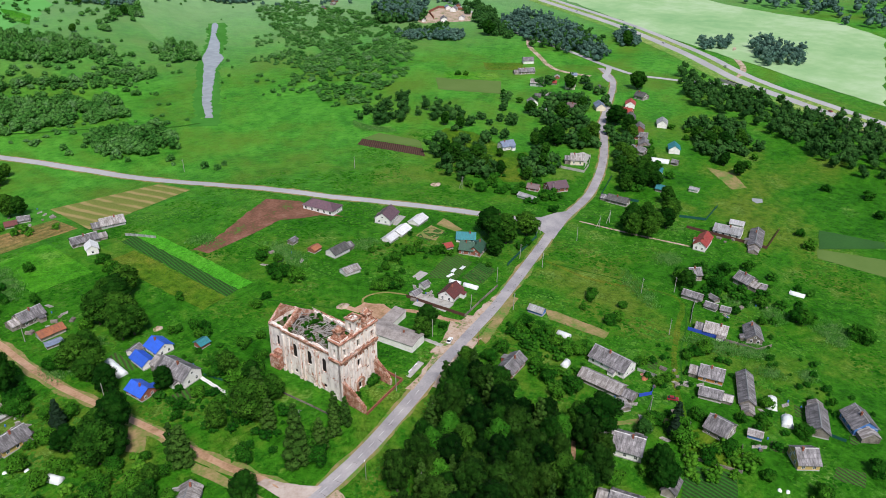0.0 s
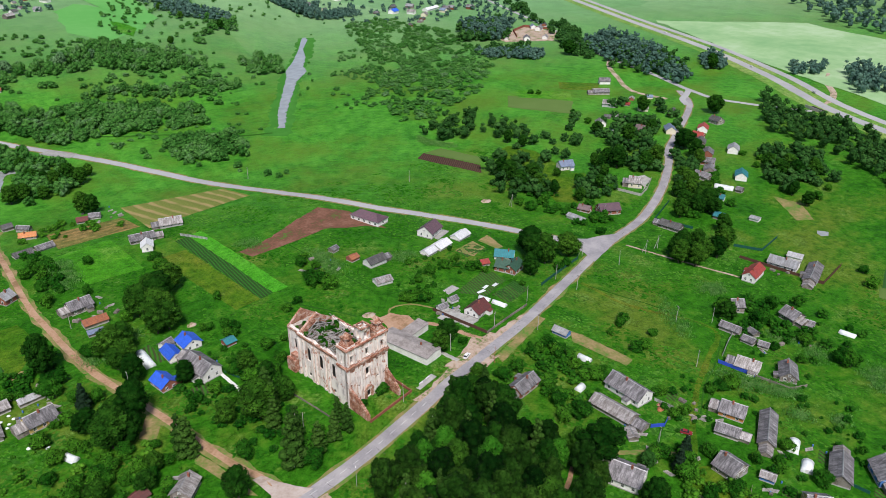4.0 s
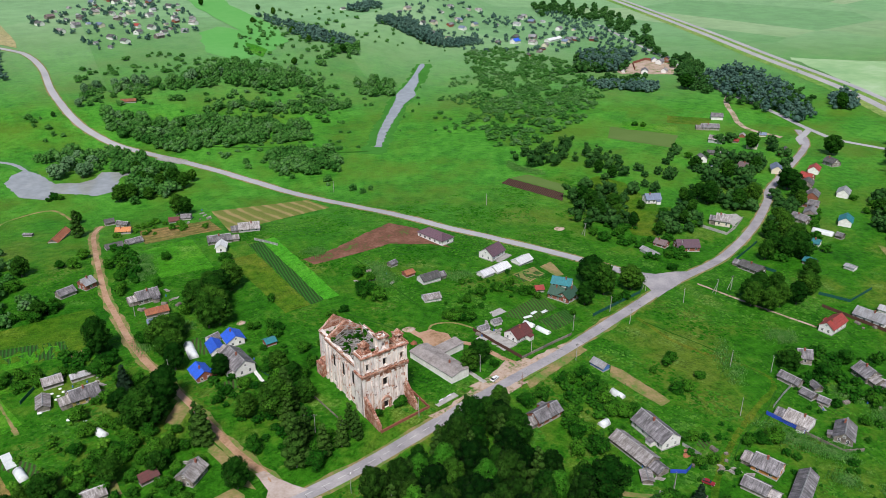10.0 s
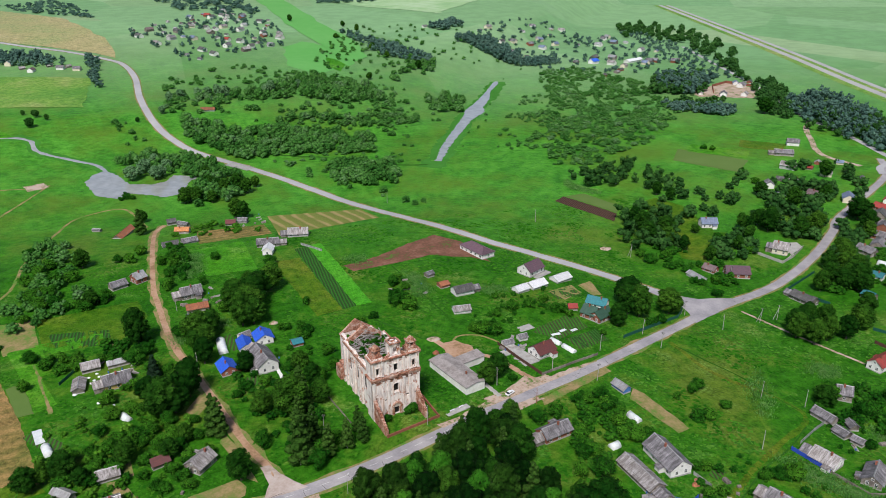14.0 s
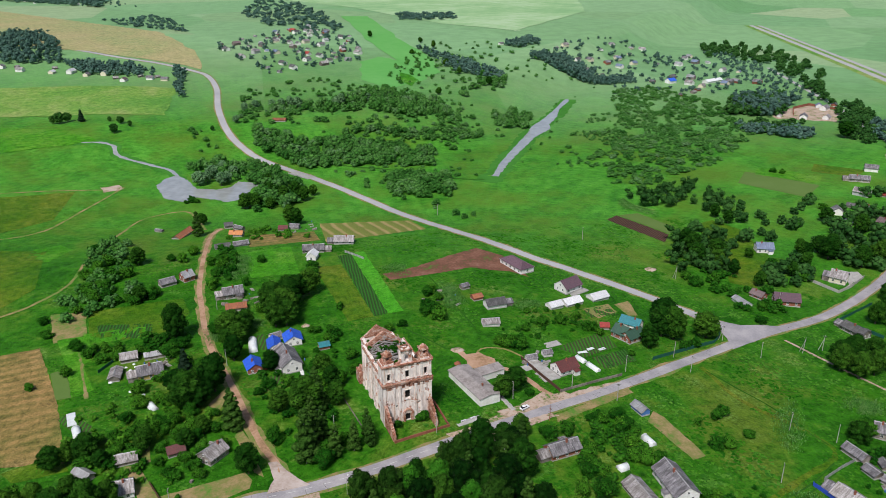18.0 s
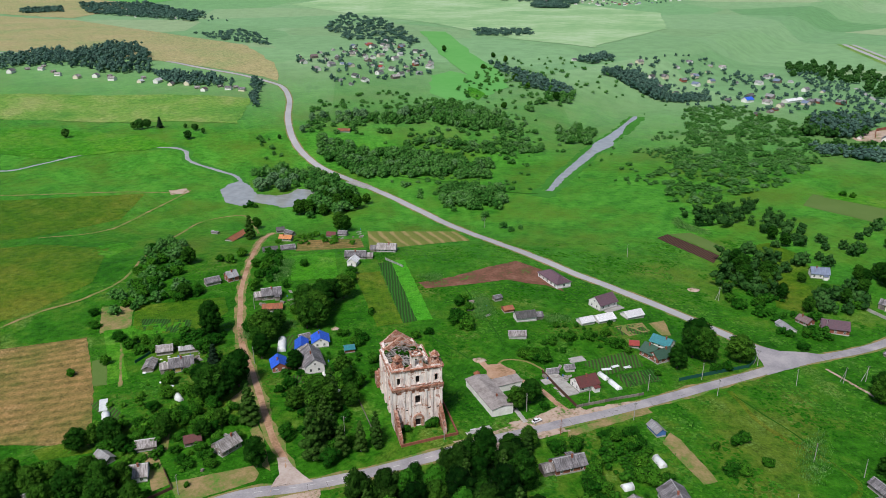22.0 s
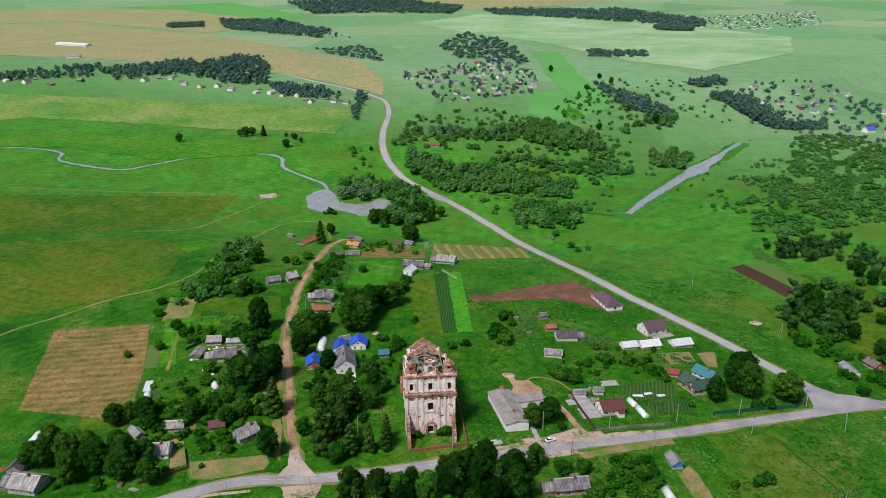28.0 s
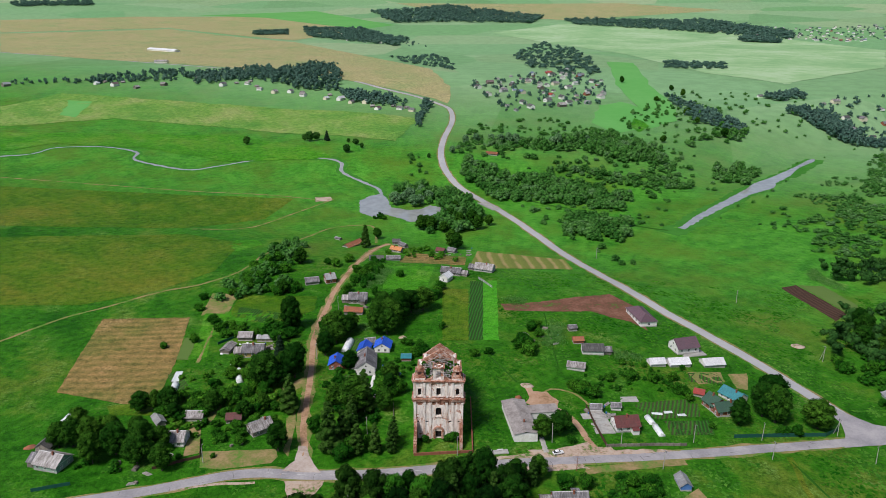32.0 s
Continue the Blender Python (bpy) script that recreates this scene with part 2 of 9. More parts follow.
MAT = {
    "ground": meadow("grass", (0.037, 0.166, 0.008), (0.017, 0.104, 0.0045), (0.14, 0.26, 0.055), (0.098, 0.168, 0.017), [(0.15, 0.34, 0.125), (0.23, 0.39, 0.185), (0.14, 0.31, 0.120), (0.31, 0.41, 0.22), (0.17, 0.36, 0.150), (0.26, 0.40, 0.205), (0.15, 0.33, 0.135)], valley_tone=(0.062, 0.250, 0.022)),
    "meadow_light": meadow("light_grass", (0.062, 0.25, 0.012), (0.042, 0.205, 0.009), (0.17, 0.33, 0.07), (0.115, 0.26, 0.024)),
    "meadow_olive": meadow("olive_grass", (0.082, 0.165, 0.010), (0.045, 0.145, 0.007), (0.14, 0.23, 0.03), (0.135, 0.165, 0.017)),
    "bright_green": meadow("young_crop", (0.062, 0.31, 0.016), (0.054, 0.275, 0.014), (0.10, 0.34, 0.03), (0.078, 0.32, 0.020)),
    "crop_rows": striped("potato_rows", (0.030, 0.070, 0.016), (0.030, 0.135, 0.016), 1.5, 4),
    "crop_dark": surface("dark_crop", [(0.022, 0.085, 0.015), (0.030, 0.110, 0.018)], 0.04, 1.0, 0.95, 0.5),
    "olive_crop": surface("olive_crop", [(0.09, 0.16, 0.03), (0.11, 0.18, 0.04)], 0.04, 1.0, 0.95, 0.4),
    "beds": striped("vegetable_beds", (0.055, 0.075, 0.026), (0.042, 0.165, 0.016), 1.6, 14),
    "straw": meadow("cut_straw", (0.25, 0.185, 0.062), (0.155, 0.175, 0.040), (0.34, 0.25, 0.11), (0.30, 0.195, 0.075), rows=(5.5, 85)),
    "mown": striped("mown_hay", (0.34, 0.27, 0.11), (0.17, 0.20, 0.045), 8.0, -8, broken=0.7, soft=0.2, mid=0.2),
    "straw_pale": meadow("ripening_field", (0.37, 0.35, 0.155), (0.29, 0.345, 0.135), (0.42, 0.40, 0.22), (0.42, 0.36, 0.175)),
    "hay_green": meadow("hay_strips", (0.17, 0.32, 0.055), (0.10, 0.27, 0.040), (0.30, 0.38, 0.14), (0.27, 0.34, 0.10)),
    # pale far crop, greyed and blued to hold distance haze in its colour
    "pale_green": surface("hazy_pale_crop", [(0.20, 0.38, 0.16), (0.28, 0.45, 0.21), (0.38, 0.52, 0.30)], 0.006, 0.05, 0.95, 0.0),
    "green_deep": surface("deep_green_crop", [(0.10, 0.34, 0.07), (0.13, 0.37, 0.09)], 0.01, 0.1, 0.95, 0.0),
    "red_earth": surface("bare_red_earth", [(0.07, 0.17, 0.02), (0.13, 0.062, 0.036), (0.19, 0.088, 0.055), (0.23, 0.12, 0.08)], 0.07, 0.7, 0.95, 0.5),
    "dry_earth": surface("dry_trodden_earth", [(0.08, 0.21, 0.022), (0.20, 0.19, 0.06), (0.32, 0.23, 0.11)], 0.12, 0.9, 0.95, 0.4),
    "ploughed": striped("ploughed_earth", (0.060, 0.034, 0.024), (0.095, 0.055, 0.038), 1.5, 50, broken=0.4),
    "asphalt": surface("worn_asphalt", [(0.25, 0.238, 0.25), (0.32, 0.305, 0.312), (0.40, 0.375, 0.375)], 0.09, 1.3, 0.85, 0.25, spread=0.22),
    "asphalt_far": surface("grey_asphalt", [(0.33, 0.33, 0.335), (0.42, 0.415, 0.41)], 0.03, 0.4, 0.85, 0.0),
    "sand": surface("sandy_verge", [(0.09, 0.19, 0.03), (0.36, 0.26, 0.185), (0.47, 0.36, 0.28), (0.45, 0.37, 0.30)], 0.11, 0.8, 0.95, 0.4, spread=0.4),
    "dirt": surface("red_dirt_road", [(0.24, 0.15, 0.075), (0.40, 0.245, 0.15), (0.47, 0.31, 0.205)], 0.10, 0.9, 0.95, 0.4),
    "dirt_pale": surface("pale_packed_sand", [(0.34, 0.27, 0.22), (0.44, 0.36, 0.31), (0.50, 0.43, 0.385)], 0.12, 0.9, 0.95, 0.4),
    "tar": surface("crack_tar", [(0.06, 0.055, 0.055), (0.13, 0.115, 0.11)], 0.5, 3.0, 0.8, 0.0),
    "paint": surface("road_paint", [(0.55, 0.55, 0.53), (0.7, 0.7, 0.68)], 0.8, 6.0, 0.7, 0.0),
    "concrete": surface("weathered_concrete", [(0.30, 0.29, 0.27), (0.42, 0.41, 0.38)], 0.5, 5.0, 0.9, 0.3, by_object=0.12),
    "plaster": plaster("peeling_plaster"),
    "brick_ruin": surface("crumbling_brick", [(0.16, 0.065, 0.042), (0.34, 0.150, 0.092), (0.44, 0.245, 0.175), (0.56, 0.44, 0.375)], 0.45, 2.2, 0.95, 0.8, spread=0.45, by_object=0.1),
    "timber_grey": surface("grey_rotten_timber", [(0.16, 0.145, 0.13), (0.33, 0.31, 0.29), (0.42, 0.40, 0.37)], 0.8, 5.0, 0.9, 0.4, by_piece=0.3),
    # near-black colour that stands for shade inside openings
    "dark": surface("deep_shade", [(0.012, 0.011, 0.010), (0.025, 0.022, 0.02)], 0.6, 3.0, 0.95, 0.2),
    "rubble": surface("overgrown_rubble", [(0.05, 0.10, 0.02), (0.11, 0.085, 0.06), (0.17, 0.13, 0.10)], 0.25, 2.0, 0.95, 0.6),
    "iron": surface("dark_iron", [(0.03, 0.03, 0.03), (0.06, 0.05, 0.045)], 2.0, 8.0, 0.6, 0.0, metal=0.6),
    "leaf": surface("broad_leaves", [(0.012, 0.048, 0.005), (0.027, 0.092, 0.008), (0.052, 0.142, 0.014)], 0.35, 1.2, 0.8, 0.0, spread=0.12, by_object=0.5, by_piece=0.16, gloss=0.02, thin=0.18),
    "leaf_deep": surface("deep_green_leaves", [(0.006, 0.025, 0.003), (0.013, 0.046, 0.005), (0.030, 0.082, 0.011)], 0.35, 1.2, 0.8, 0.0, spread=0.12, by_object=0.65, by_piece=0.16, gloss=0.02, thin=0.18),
    "leaf_birch": surface("birch_leaves", [(0.026, 0.076, 0.010), (0.056, 0.128, 0.021)], 0.35, 2.0, 0.8, 0.0, spread=0.12, by_object=0.25, by_piece=0.16, gloss=0.02, thin=0.18),
    "leaf_willow": surface("willow_leaves", [(0.036, 0.115, 0.018), (0.062, 0.165, 0.028)], 0.35, 2.0, 0.8, 0.0, spread=0.12, by_object=0.4, by_piece=0.16, gloss=0.04, thin=0.18),
    "leaf_dark": surface("spruce_needles", [(0.005, 0.020, 0.008), (0.010, 0.034, 0.012)], 0.35, 2.0, 0.8, 0.0, by_object=0.25, by_piece=0.3, thin=0.18),
    "leaf_bush": surface("bush_leaves", [(0.016, 0.080, 0.006), (0.038, 0.145, 0.010), (0.074, 0.215, 0.019)], 0.17, 0.9, 0.8, 0.0, spread=0.1, by_object=0.4, by_piece=0.16, gloss=0.02, thin=0.18),
    "leaf_mid": surface("village_tree_leaves", [(0.018, 0.066, 0.014), (0.034, 0.106, 0.021), (0.062, 0.160, 0.036)], 0.10, 0.5, 0.85, 0.0, spread=0.12, by_piece=0.2, gloss=0.03, thin=0.18),
    "leaf_maple": surface("bright_maple_leaves", [(0.030, 0.140, 0.009), (0.055, 0.200, 0.014), (0.085, 0.250, 0.022)], 0.35, 1.2, 0.8, 0.0, spread=0.12, by_object=0.2, by_piece=0.16, gloss=0.02, thin=0.18),
    "leaf_silver": surface("silver_willow_leaves", [(0.085, 0.20, 0.070), (0.13, 0.26, 0.11), (0.18, 0.31, 0.15)], 0.35, 2.0, 0.8, 0.0, spread=0.12, by_object=0.2, by_piece=0.16, gloss=0.04, thin=0.18),
    "leaf_marsh": surface("low_marsh_willow", [(0.062, 0.205, 0.036), (0.090, 0.250, 0.055), (0.130, 0.285, 0.090)], 0.03, 0.4, 0.85, 0.0, spread=0.12, by_piece=0.14, gloss=0.04, thin=0.35),
    # haze is put into this leaf colour: paler and bluer than near trees
    "leaf_far": surface("haze_tinted_woodland", [(0.050, 0.108, 0.084), (0.072, 0.146, 0.110), (0.102, 0.190, 0.136)], 0.05, 0.3, 0.85, 0.0, by_piece=0.28, gloss=0.04, thin=0.18),
    "leaf_thicket": surface("marsh_willow_scrub", [(0.034, 0.132, 0.020), (0.062, 0.195, 0.033), (0.094, 0.245, 0.052), (0.145, 0.275, 0.110)], 0.055, 0.4, 0.85, 0.0, spread=0.12, by_piece=0.26, gloss=0.04, thin=0.24),
    "reed": surface("reeds", [(0.040, 0.170, 0.020), (0.058, 0.215, 0.030)], 0.06, 1.0, 0.95, 0.6, gloss=0.05),
    "weeds_dark": surface("dark_weeds", [(0.022, 0.095, 0.010), (0.036, 0.125, 0.014)], 0.1, 1.0, 0.95, 0.4, gloss=0.03),
    # dark core colour paints the shade in the gaps between leaves
    "inner_shade": surface("shaded_inner_leaves", [(0.007, 0.026, 0.003), (0.014, 0.046, 0.006)], 0.8, 3.0, 0.95, 0.6, gloss=0.0),
    "bark": surface("grey_bark", [(0.06, 0.05, 0.04), (0.14, 0.12, 0.10)], 1.5, 9.0, 0.95, 0.5),
    "bark_birch": surface("birch_bark", [(0.10, 0.09, 0.08), (0.55, 0.53, 0.50), (0.65, 0.63, 0.6)], 1.2, 6.0, 0.8, 0.3),
    "slate": sheets("grey_cement_sheets", (0.22, 0.21, 0.22), (0.34, 0.32, 0.33), (0.075, 0.07, 0.07)),
    "slate_pale": sheets("pale_cement_sheets", (0.40, 0.375, 0.37), (0.50, 0.47, 0.455), (0.15, 0.13, 0.115)),
    "slate_dark": sheets("blackened_cement_sheets", (0.11, 0.105, 0.105), (0.16, 0.155, 0.15), (0.06, 0.06, 0.055)),
    "tin": sheets("zinc_sheets", (0.46, 0.47, 0.48), (0.55, 0.56, 0.57), (0.30, 0.29, 0.28), 0.45, 1.6, 0.3),
    "tin_white": sheets("white_metal_sheets", (0.72, 0.72, 0.73), (0.78, 0.78, 0.78), (0.62, 0.62, 0.62), 0.5, 2.0),
    "red": sheets("red_metal_sheets", (0.34, 0.045, 0.035), (0.40, 0.06, 0.045), (0.27, 0.05, 0.04), 0.5, 1.6),
    "maroon": sheets("maroon_tiles", (0.14, 0.030, 0.028), (0.18, 0.040, 0.035), (0.11, 0.035, 0.03), 0.6, 0.6),
    "plum": sheets("plum_metal_tiles", (0.13, 0.070, 0.090), (0.16, 0.085, 0.105), (0.11, 0.07, 0.085), 0.55, 0.6),
    "brown": sheets("brown_cement_sheets", (0.17, 0.115, 0.115), (0.22, 0.15, 0.15), (0.12, 0.09, 0.085)),
    "rust": sheets("rusty_sheets", (0.34, 0.11, 0.045), (0.42, 0.16, 0.065), (0.22, 0.085, 0.05), 0.85, 1.4),
    "orange": sheets("orange_sheets", (0.56, 0.20, 0.055), (0.62, 0.25, 0.08), (0.40, 0.17, 0.07), 0.7, 1.4),
    "blue": sheets("bright_blue_metal", (0.025, 0.11, 0.62), (0.035, 0.135, 0.70), (0.03, 0.10, 0.50), 0.45, 1.2),
    "bluegrey": sheets("blue_grey_sheets", (0.17, 0.22, 0.32), (0.24, 0.29, 0.40), (0.14, 0.17, 0.24), 0.5, 1.2),
    "teal": sheets("teal_metal", (0.020, 0.175, 0.195), (0.028, 0.215, 0.24), (0.025, 0.15, 0.17), 0.5, 1.2),
    "green": sheets("dark_green_metal", (0.030, 0.085, 0.050), (0.040, 0.105, 0.065), (0.03, 0.075, 0.05), 0.5, 0.8),
    "bitumen": surface("worn_flat_roofing", [(0.20, 0.175, 0.16), (0.29, 0.26, 0.245), (0.36, 0.33, 0.31)], 0.25, 1.6, 0.9, 0.2, spread=0.3),
    "white": surface("white_wall", [(0.64, 0.62, 0.58), (0.80, 0.79, 0.76)], 0.4, 3.0, 0.9, 0.2, by_object=0.06),
    "cream": surface("cream_wall", [(0.60, 0.54, 0.40), (0.70, 0.64, 0.50)], 0.4, 3.0, 0.9, 0.2),
    "grey": surface("grey_block_wall", [(0.36, 0.36, 0.36), (0.46, 0.46, 0.45)], 0.4, 3.0, 0.9, 0.3),
    "brick": surface("red_brick_wall", [(0.20, 0.070, 0.045), (0.30, 0.115, 0.075)], 0.6, 6.0, 0.9, 0.4, by_object=0.15),
    "plank": surface("weathered_planks", [(0.10, 0.085, 0.07), (0.20, 0.175, 0.15), (0.28, 0.25, 0.22)], 0.5, 4.0, 0.9, 0.4, by_object=0.3),
    "yellow": surface("yellow_painted_planks", [(0.42, 0.30, 0.10), (0.50, 0.37, 0.14)], 0.5, 4.0, 0.8, 0.3),
    "orange_wall": surface("orange_painted_planks", [(0.45, 0.18, 0.05), (0.52, 0.23, 0.08)], 0.5, 4.0, 0.8, 0.3),
    "blue_wall": surface("blue_painted_planks", [(0.05, 0.14, 0.36), (0.08, 0.19, 0.44)], 0.5, 4.0, 0.8, 0.3),
    "green_wall": surface("pale_green_planks", [(0.22, 0.32, 0.26), (0.30, 0.40, 0.33)], 0.5, 4.0, 0.8, 0.3),
    "trim": surface("white_trim", [(0.66, 0.66, 0.64), (0.76, 0.76, 0.74)], 1.0, 5.0, 0.6, 0.0),
    "film": surface("greenhouse_film", [(0.62, 0.66, 0.65), (0.76, 0.79, 0.78)], 0.6, 3.0, 0.4, 0.1, by_object=0.1),
    "car_white": surface("white_car_paint", [(0.76, 0.76, 0.76), (0.8, 0.8, 0.8)], 1.0, 3.0, 0.25, 0.0),
    "car_silver": surface("silver_car_paint", [(0.5, 0.52, 0.54), (0.56, 0.58, 0.6)], 1.0, 3.0, 0.3, 0.0, metal=0.4),
    "car_red": surface("dark_red_car_paint", [(0.22, 0.02, 0.03), (0.28, 0.03, 0.04)], 1.0, 3.0, 0.3, 0.0),
    "rubber": surface("black_rubber", [(0.02, 0.02, 0.02), (0.035, 0.035, 0.035)], 2.0, 8.0, 0.8, 0.0),
}


def glossy(name, colour, rough, spec=0.5):
    m, n, l, p = nodes_of(name)
    vec = n.new("ShaderNodeTexCoord").outputs["Object"]
    l.new(ramp_node(n, l, noise_node(n, l, vec, 0.15), [(0.35, tuple(0.8 * c for c in colour)), (0.65, colour)]), p.inputs["Base Color"])
    p.inputs["Roughness"].default_value, p.inputs["Specular IOR Level"].default_value = rough, spec
    return m, n, l, p


MAT["glass"] = glossy("window_glass", (0.03, 0.035, 0.04), 0.08)[0]
# pale base colour carries the reflection of the bright sky
mw, nw, lw, pw = glossy("sky_tinted_water", (0.36, 0.375, 0.365), 0.06, 0.9)
bump_node(nw, lw, pw, noise_node(nw, lw, nw.new("ShaderNodeTexCoord").outputs["Object"], 0.8), 0.06, 0.3)
MAT["water"] = mw


# ---- mesh helpers ----
def mesh_of(name, verts, faces, mat, smooth=False):
    me = bpy.data.meshes.new(name)
    me.from_pydata([tuple(map(float, v)) for v in verts], [], [tuple(map(int, f)) for f in faces])
    me.materials.append(MAT[mat])
    if smooth:
        me.polygons.foreach_set("use_smooth", [True] * len(me.polygons))
    me.update()
    return me


def bm_mesh(name, bm, mat, smooth=False):
    me = bpy.data.meshes.new(name)
    bmesh.ops.recalc_face_normals(bm, faces=bm.faces)
    bm.to_mesh(me)
    bm.free()
    me.materials.append(MAT[mat])
    if smooth:
        me.polygons.foreach_set("use_smooth", [True] * len(me.polygons))
    return me


def part(name, me, parent, label="", m=None):
    ob = new(name, me)
    ob.parent = parent
    if m is not None:
        ob.matrix_basis = m
    return tagged(ob, label) if label else ob


def empty(name, m, label, category, group="", kind=""):
    ob = new(name)
    ob.empty_display_size = 0.5
    ob.matrix_basis = m
    return tagged(ob, label, category, group, kind)


BOX_F = [(0, 3, 2, 1), (4, 5, 6, 7), (0, 1, 5, 4), (1, 2, 6, 5), (2, 3, 7, 6), (3, 0, 4, 7)]


def box_vf(x0, x1, y0, y1, z0, z1):
    return [(x0, y0, z0), (x1, y0, z0), (x1, y1, z0), (x0, y1, z0), (x0, y0, z1), (x1, y0, z1), (x1, y1, z1), (x0, y1, z1)], BOX_F


def join_vf(items):
    vs, fs = [], []
    for v, f in items:
        k = len(vs)
        vs += list(v)
        fs += [tuple(i + k for i in q) for q in f]
    return vs, fs


def box_mesh(name, dims, mat):
    return mesh_of(name, *box_vf(*dims), mat)


CACHE = {}


def shared(key, make):
    if key not in CACHE:
        CACHE[key] = make()
    return CACHE[key]


def prism_vf(outline, y0, y1):
    """A profile in x and z, drawn out along y."""
    n = len(outline)
    vs = [(x, y0, z) for x, z in outline] + [(x, y1, z) for x, z in outline]
    fs = [tuple(range(n)), tuple(range(2 * n - 1, n - 1, -1))] + [(i, i + n, (i + 1) % n + n, (i + 1) % n) for i in range(n)]
    return vs, fs


def tube_vf(a, b, ra, rb, sides=7):
    a, b = Vector(a), Vector(b)
    q = (b - a).to_track_quat("Z", "Y")
    vs = []
    for c, r in ((a, ra), (b, rb)):
        for i in range(sides):
            w = 2 * math.pi * i / sides
            vs.append(tuple(c + q @ Vector((r * math.cos(w), r * math.sin(w), 0))))
    fs = [(i, (i + 1) % sides, (i + 1) % sides + sides, i + sides) for i in range(sides)]
    return vs, fs + [tuple(range(sides))[::-1], tuple(range(sides, 2 * sides))]


# ---- the land ----
def sm(v, a, b):
    u = min(1.0, max(0.0, (v - a) / (b - a)))
    return u * u * (3 - 2 * u)


def ground_z(x, y):
    """Height of the land: the village terrace, the slope to the east, the river valley and the rising fields beyond."""
    near = -9.5 * sm(x, 35, 240) - 6.0 * sm(-x, 90, 260)
    near += 2.0 * math.exp(-((x + 2) ** 2 + (y - 14) ** 2) / 1300)
    yb = y - 1.05 * max(0.0, x - 150)
    into = sm(y + 0.12 * x, 165, 292)
    out = sm(yb, 425, 560)
    beyond = 5 + 23 * sm(y, 540, 1120) - 9 * sm(-x, 140, 330) * (1 - sm(y, 800, 1100))
    z = near + (-11.2 - near) * into
    z = z + (beyond - z) * out
    far = math.hypot(x, y + 240)
    return z + 128 * max(0.0, (far - 2300) / 2500) ** 1.6


def steps_out(fine0, fine1, step, reach, grow):
    mid = list(np.arange(fine0, fine1 + step * 0.5, step))
    lo, hi, s = [mid[0]], [mid[-1]], step
    while lo[-1] > -reach or hi[-1] < reach:
        s = min(s * grow, 130.0)
        if lo[-1] > -reach:
            lo.append(lo[-1] - s)
        if hi[-1] < reach:
            hi.append(hi[-1] + s)
    return np.array(lo[:0:-1] + mid + hi[1:])


GX, GY = steps_out(-300, 560, 5.0, 4950, 1.05), steps_out(-180, 640, 5.0, 4950, 1.05)
GZ = np.array([[ground_z(x, y) + (1 - sm(math.hypot(x, y), 600, 900)) * (0.25 * noise.noise((x * 0.04, y * 0.04, 0)) + 0.12 * noise.noise((x * 0.15, y * 0.15, 5))) for x in GX] for y in GY])


def land(x, y):
    """Height of the ground sheet itself at a place."""
    i = int(min(max(np.searchsorted(GX, x) - 1, 0), len(GX) - 2))
    j = int(min(max(np.searchsorted(GY, y) - 1, 0), len(GY) - 2))
    u, v = (x - GX[i]) / (GX[i + 1] - GX[i]), (y - GY[j]) / (GY[j + 1] - GY[j])
    return float((GZ[j, i] * (1 - u) + GZ[j, i + 1] * u) * (1 - v) + (GZ[j + 1, i] * (1 - u) + GZ[j + 1, i + 1] * u) * v)


nx, ny = len(GX), len(GY)
gv = [(x, y, GZ[j, i]) for j, y in enumerate(GY) for i, x in enumerate(GX)]
gf = [(j * nx + i, j * nx + i + 1, (j + 1) * nx + i + 1, (j + 1) * nx + i) for j in range(ny - 1) for i in range(nx - 1)]
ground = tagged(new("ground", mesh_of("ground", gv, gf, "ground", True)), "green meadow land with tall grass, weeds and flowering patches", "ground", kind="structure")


def smooth_line(pts, step=3.0):
    out = []
    p = [Vector(q).to_2d() for q in pts]
    p = [2 * p[0] - p[1]] + p + [2 * p[-1] - p[-2]]
    for k in range(1, len(p) - 2):
        n = max(1, int((p[k + 1] - p[k]).length / step))
        for i in range(n):
            t = i / n
            out.append(0.5 * (2 * p[k] + (p[k + 1] - p[k - 1]) * t + (2 * p[k - 1] - 5 * p[k] + 4 * p[k + 1] - p[k + 2]) * t**2 + (3 * p[k] - p[k - 1] - 3 * p[k + 1] + p[k + 2]) * t**3))
    return out + [p[-2]]


def ribbon(name, pts, width, mat, lift, label, category, kind="structure", ragged=0.0, step=3.0, seed=0.0, cross=4):
    """A strip of road, track or water laid on the land, with a thin edge, a slightly uneven width and a cross fall."""
    line, vs, fs = smooth_line(pts, step), [], []
    for k, c in enumerate(line):
        d = (line[min(k + 1, len(line) - 1)] - line[max(k - 1, 0)]).normalized()
        side = Vector((d.y, -d.x))
        wl_ = width / 2 + ragged * noise.noise((c.x * 0.13, c.y * 0.13, seed)) + ragged * 0.5 * noise.noise((c.x * 0.5, c.y * 0.5, seed))
        wr_ = width / 2 + ragged * noise.noise((c.x * 0.13, c.y * 0.13, seed + 9)) + ragged * 0.5 * noise.noise((c.x * 0.5, c.y * 0.5, seed + 9))
        for i in range(cross + 1):
            u = i / cross
            q = c + side * (-wl_ + (wl_ + wr_) * u)
            vs.append((q.x, q.y, land(q.x, q.y) + lift * (1.0 if 0 < i < cross else 0.55)))
        if k:
            b = (k - 1) * (cross + 1)
            fs += [(b + i, b + i + 1, b + cross + 2 + i, b + cross + 1 + i) for i in range(cross)]
    return tagged(new(name, mesh_of(name, vs, fs, mat, True)), label, category, kind=kind)


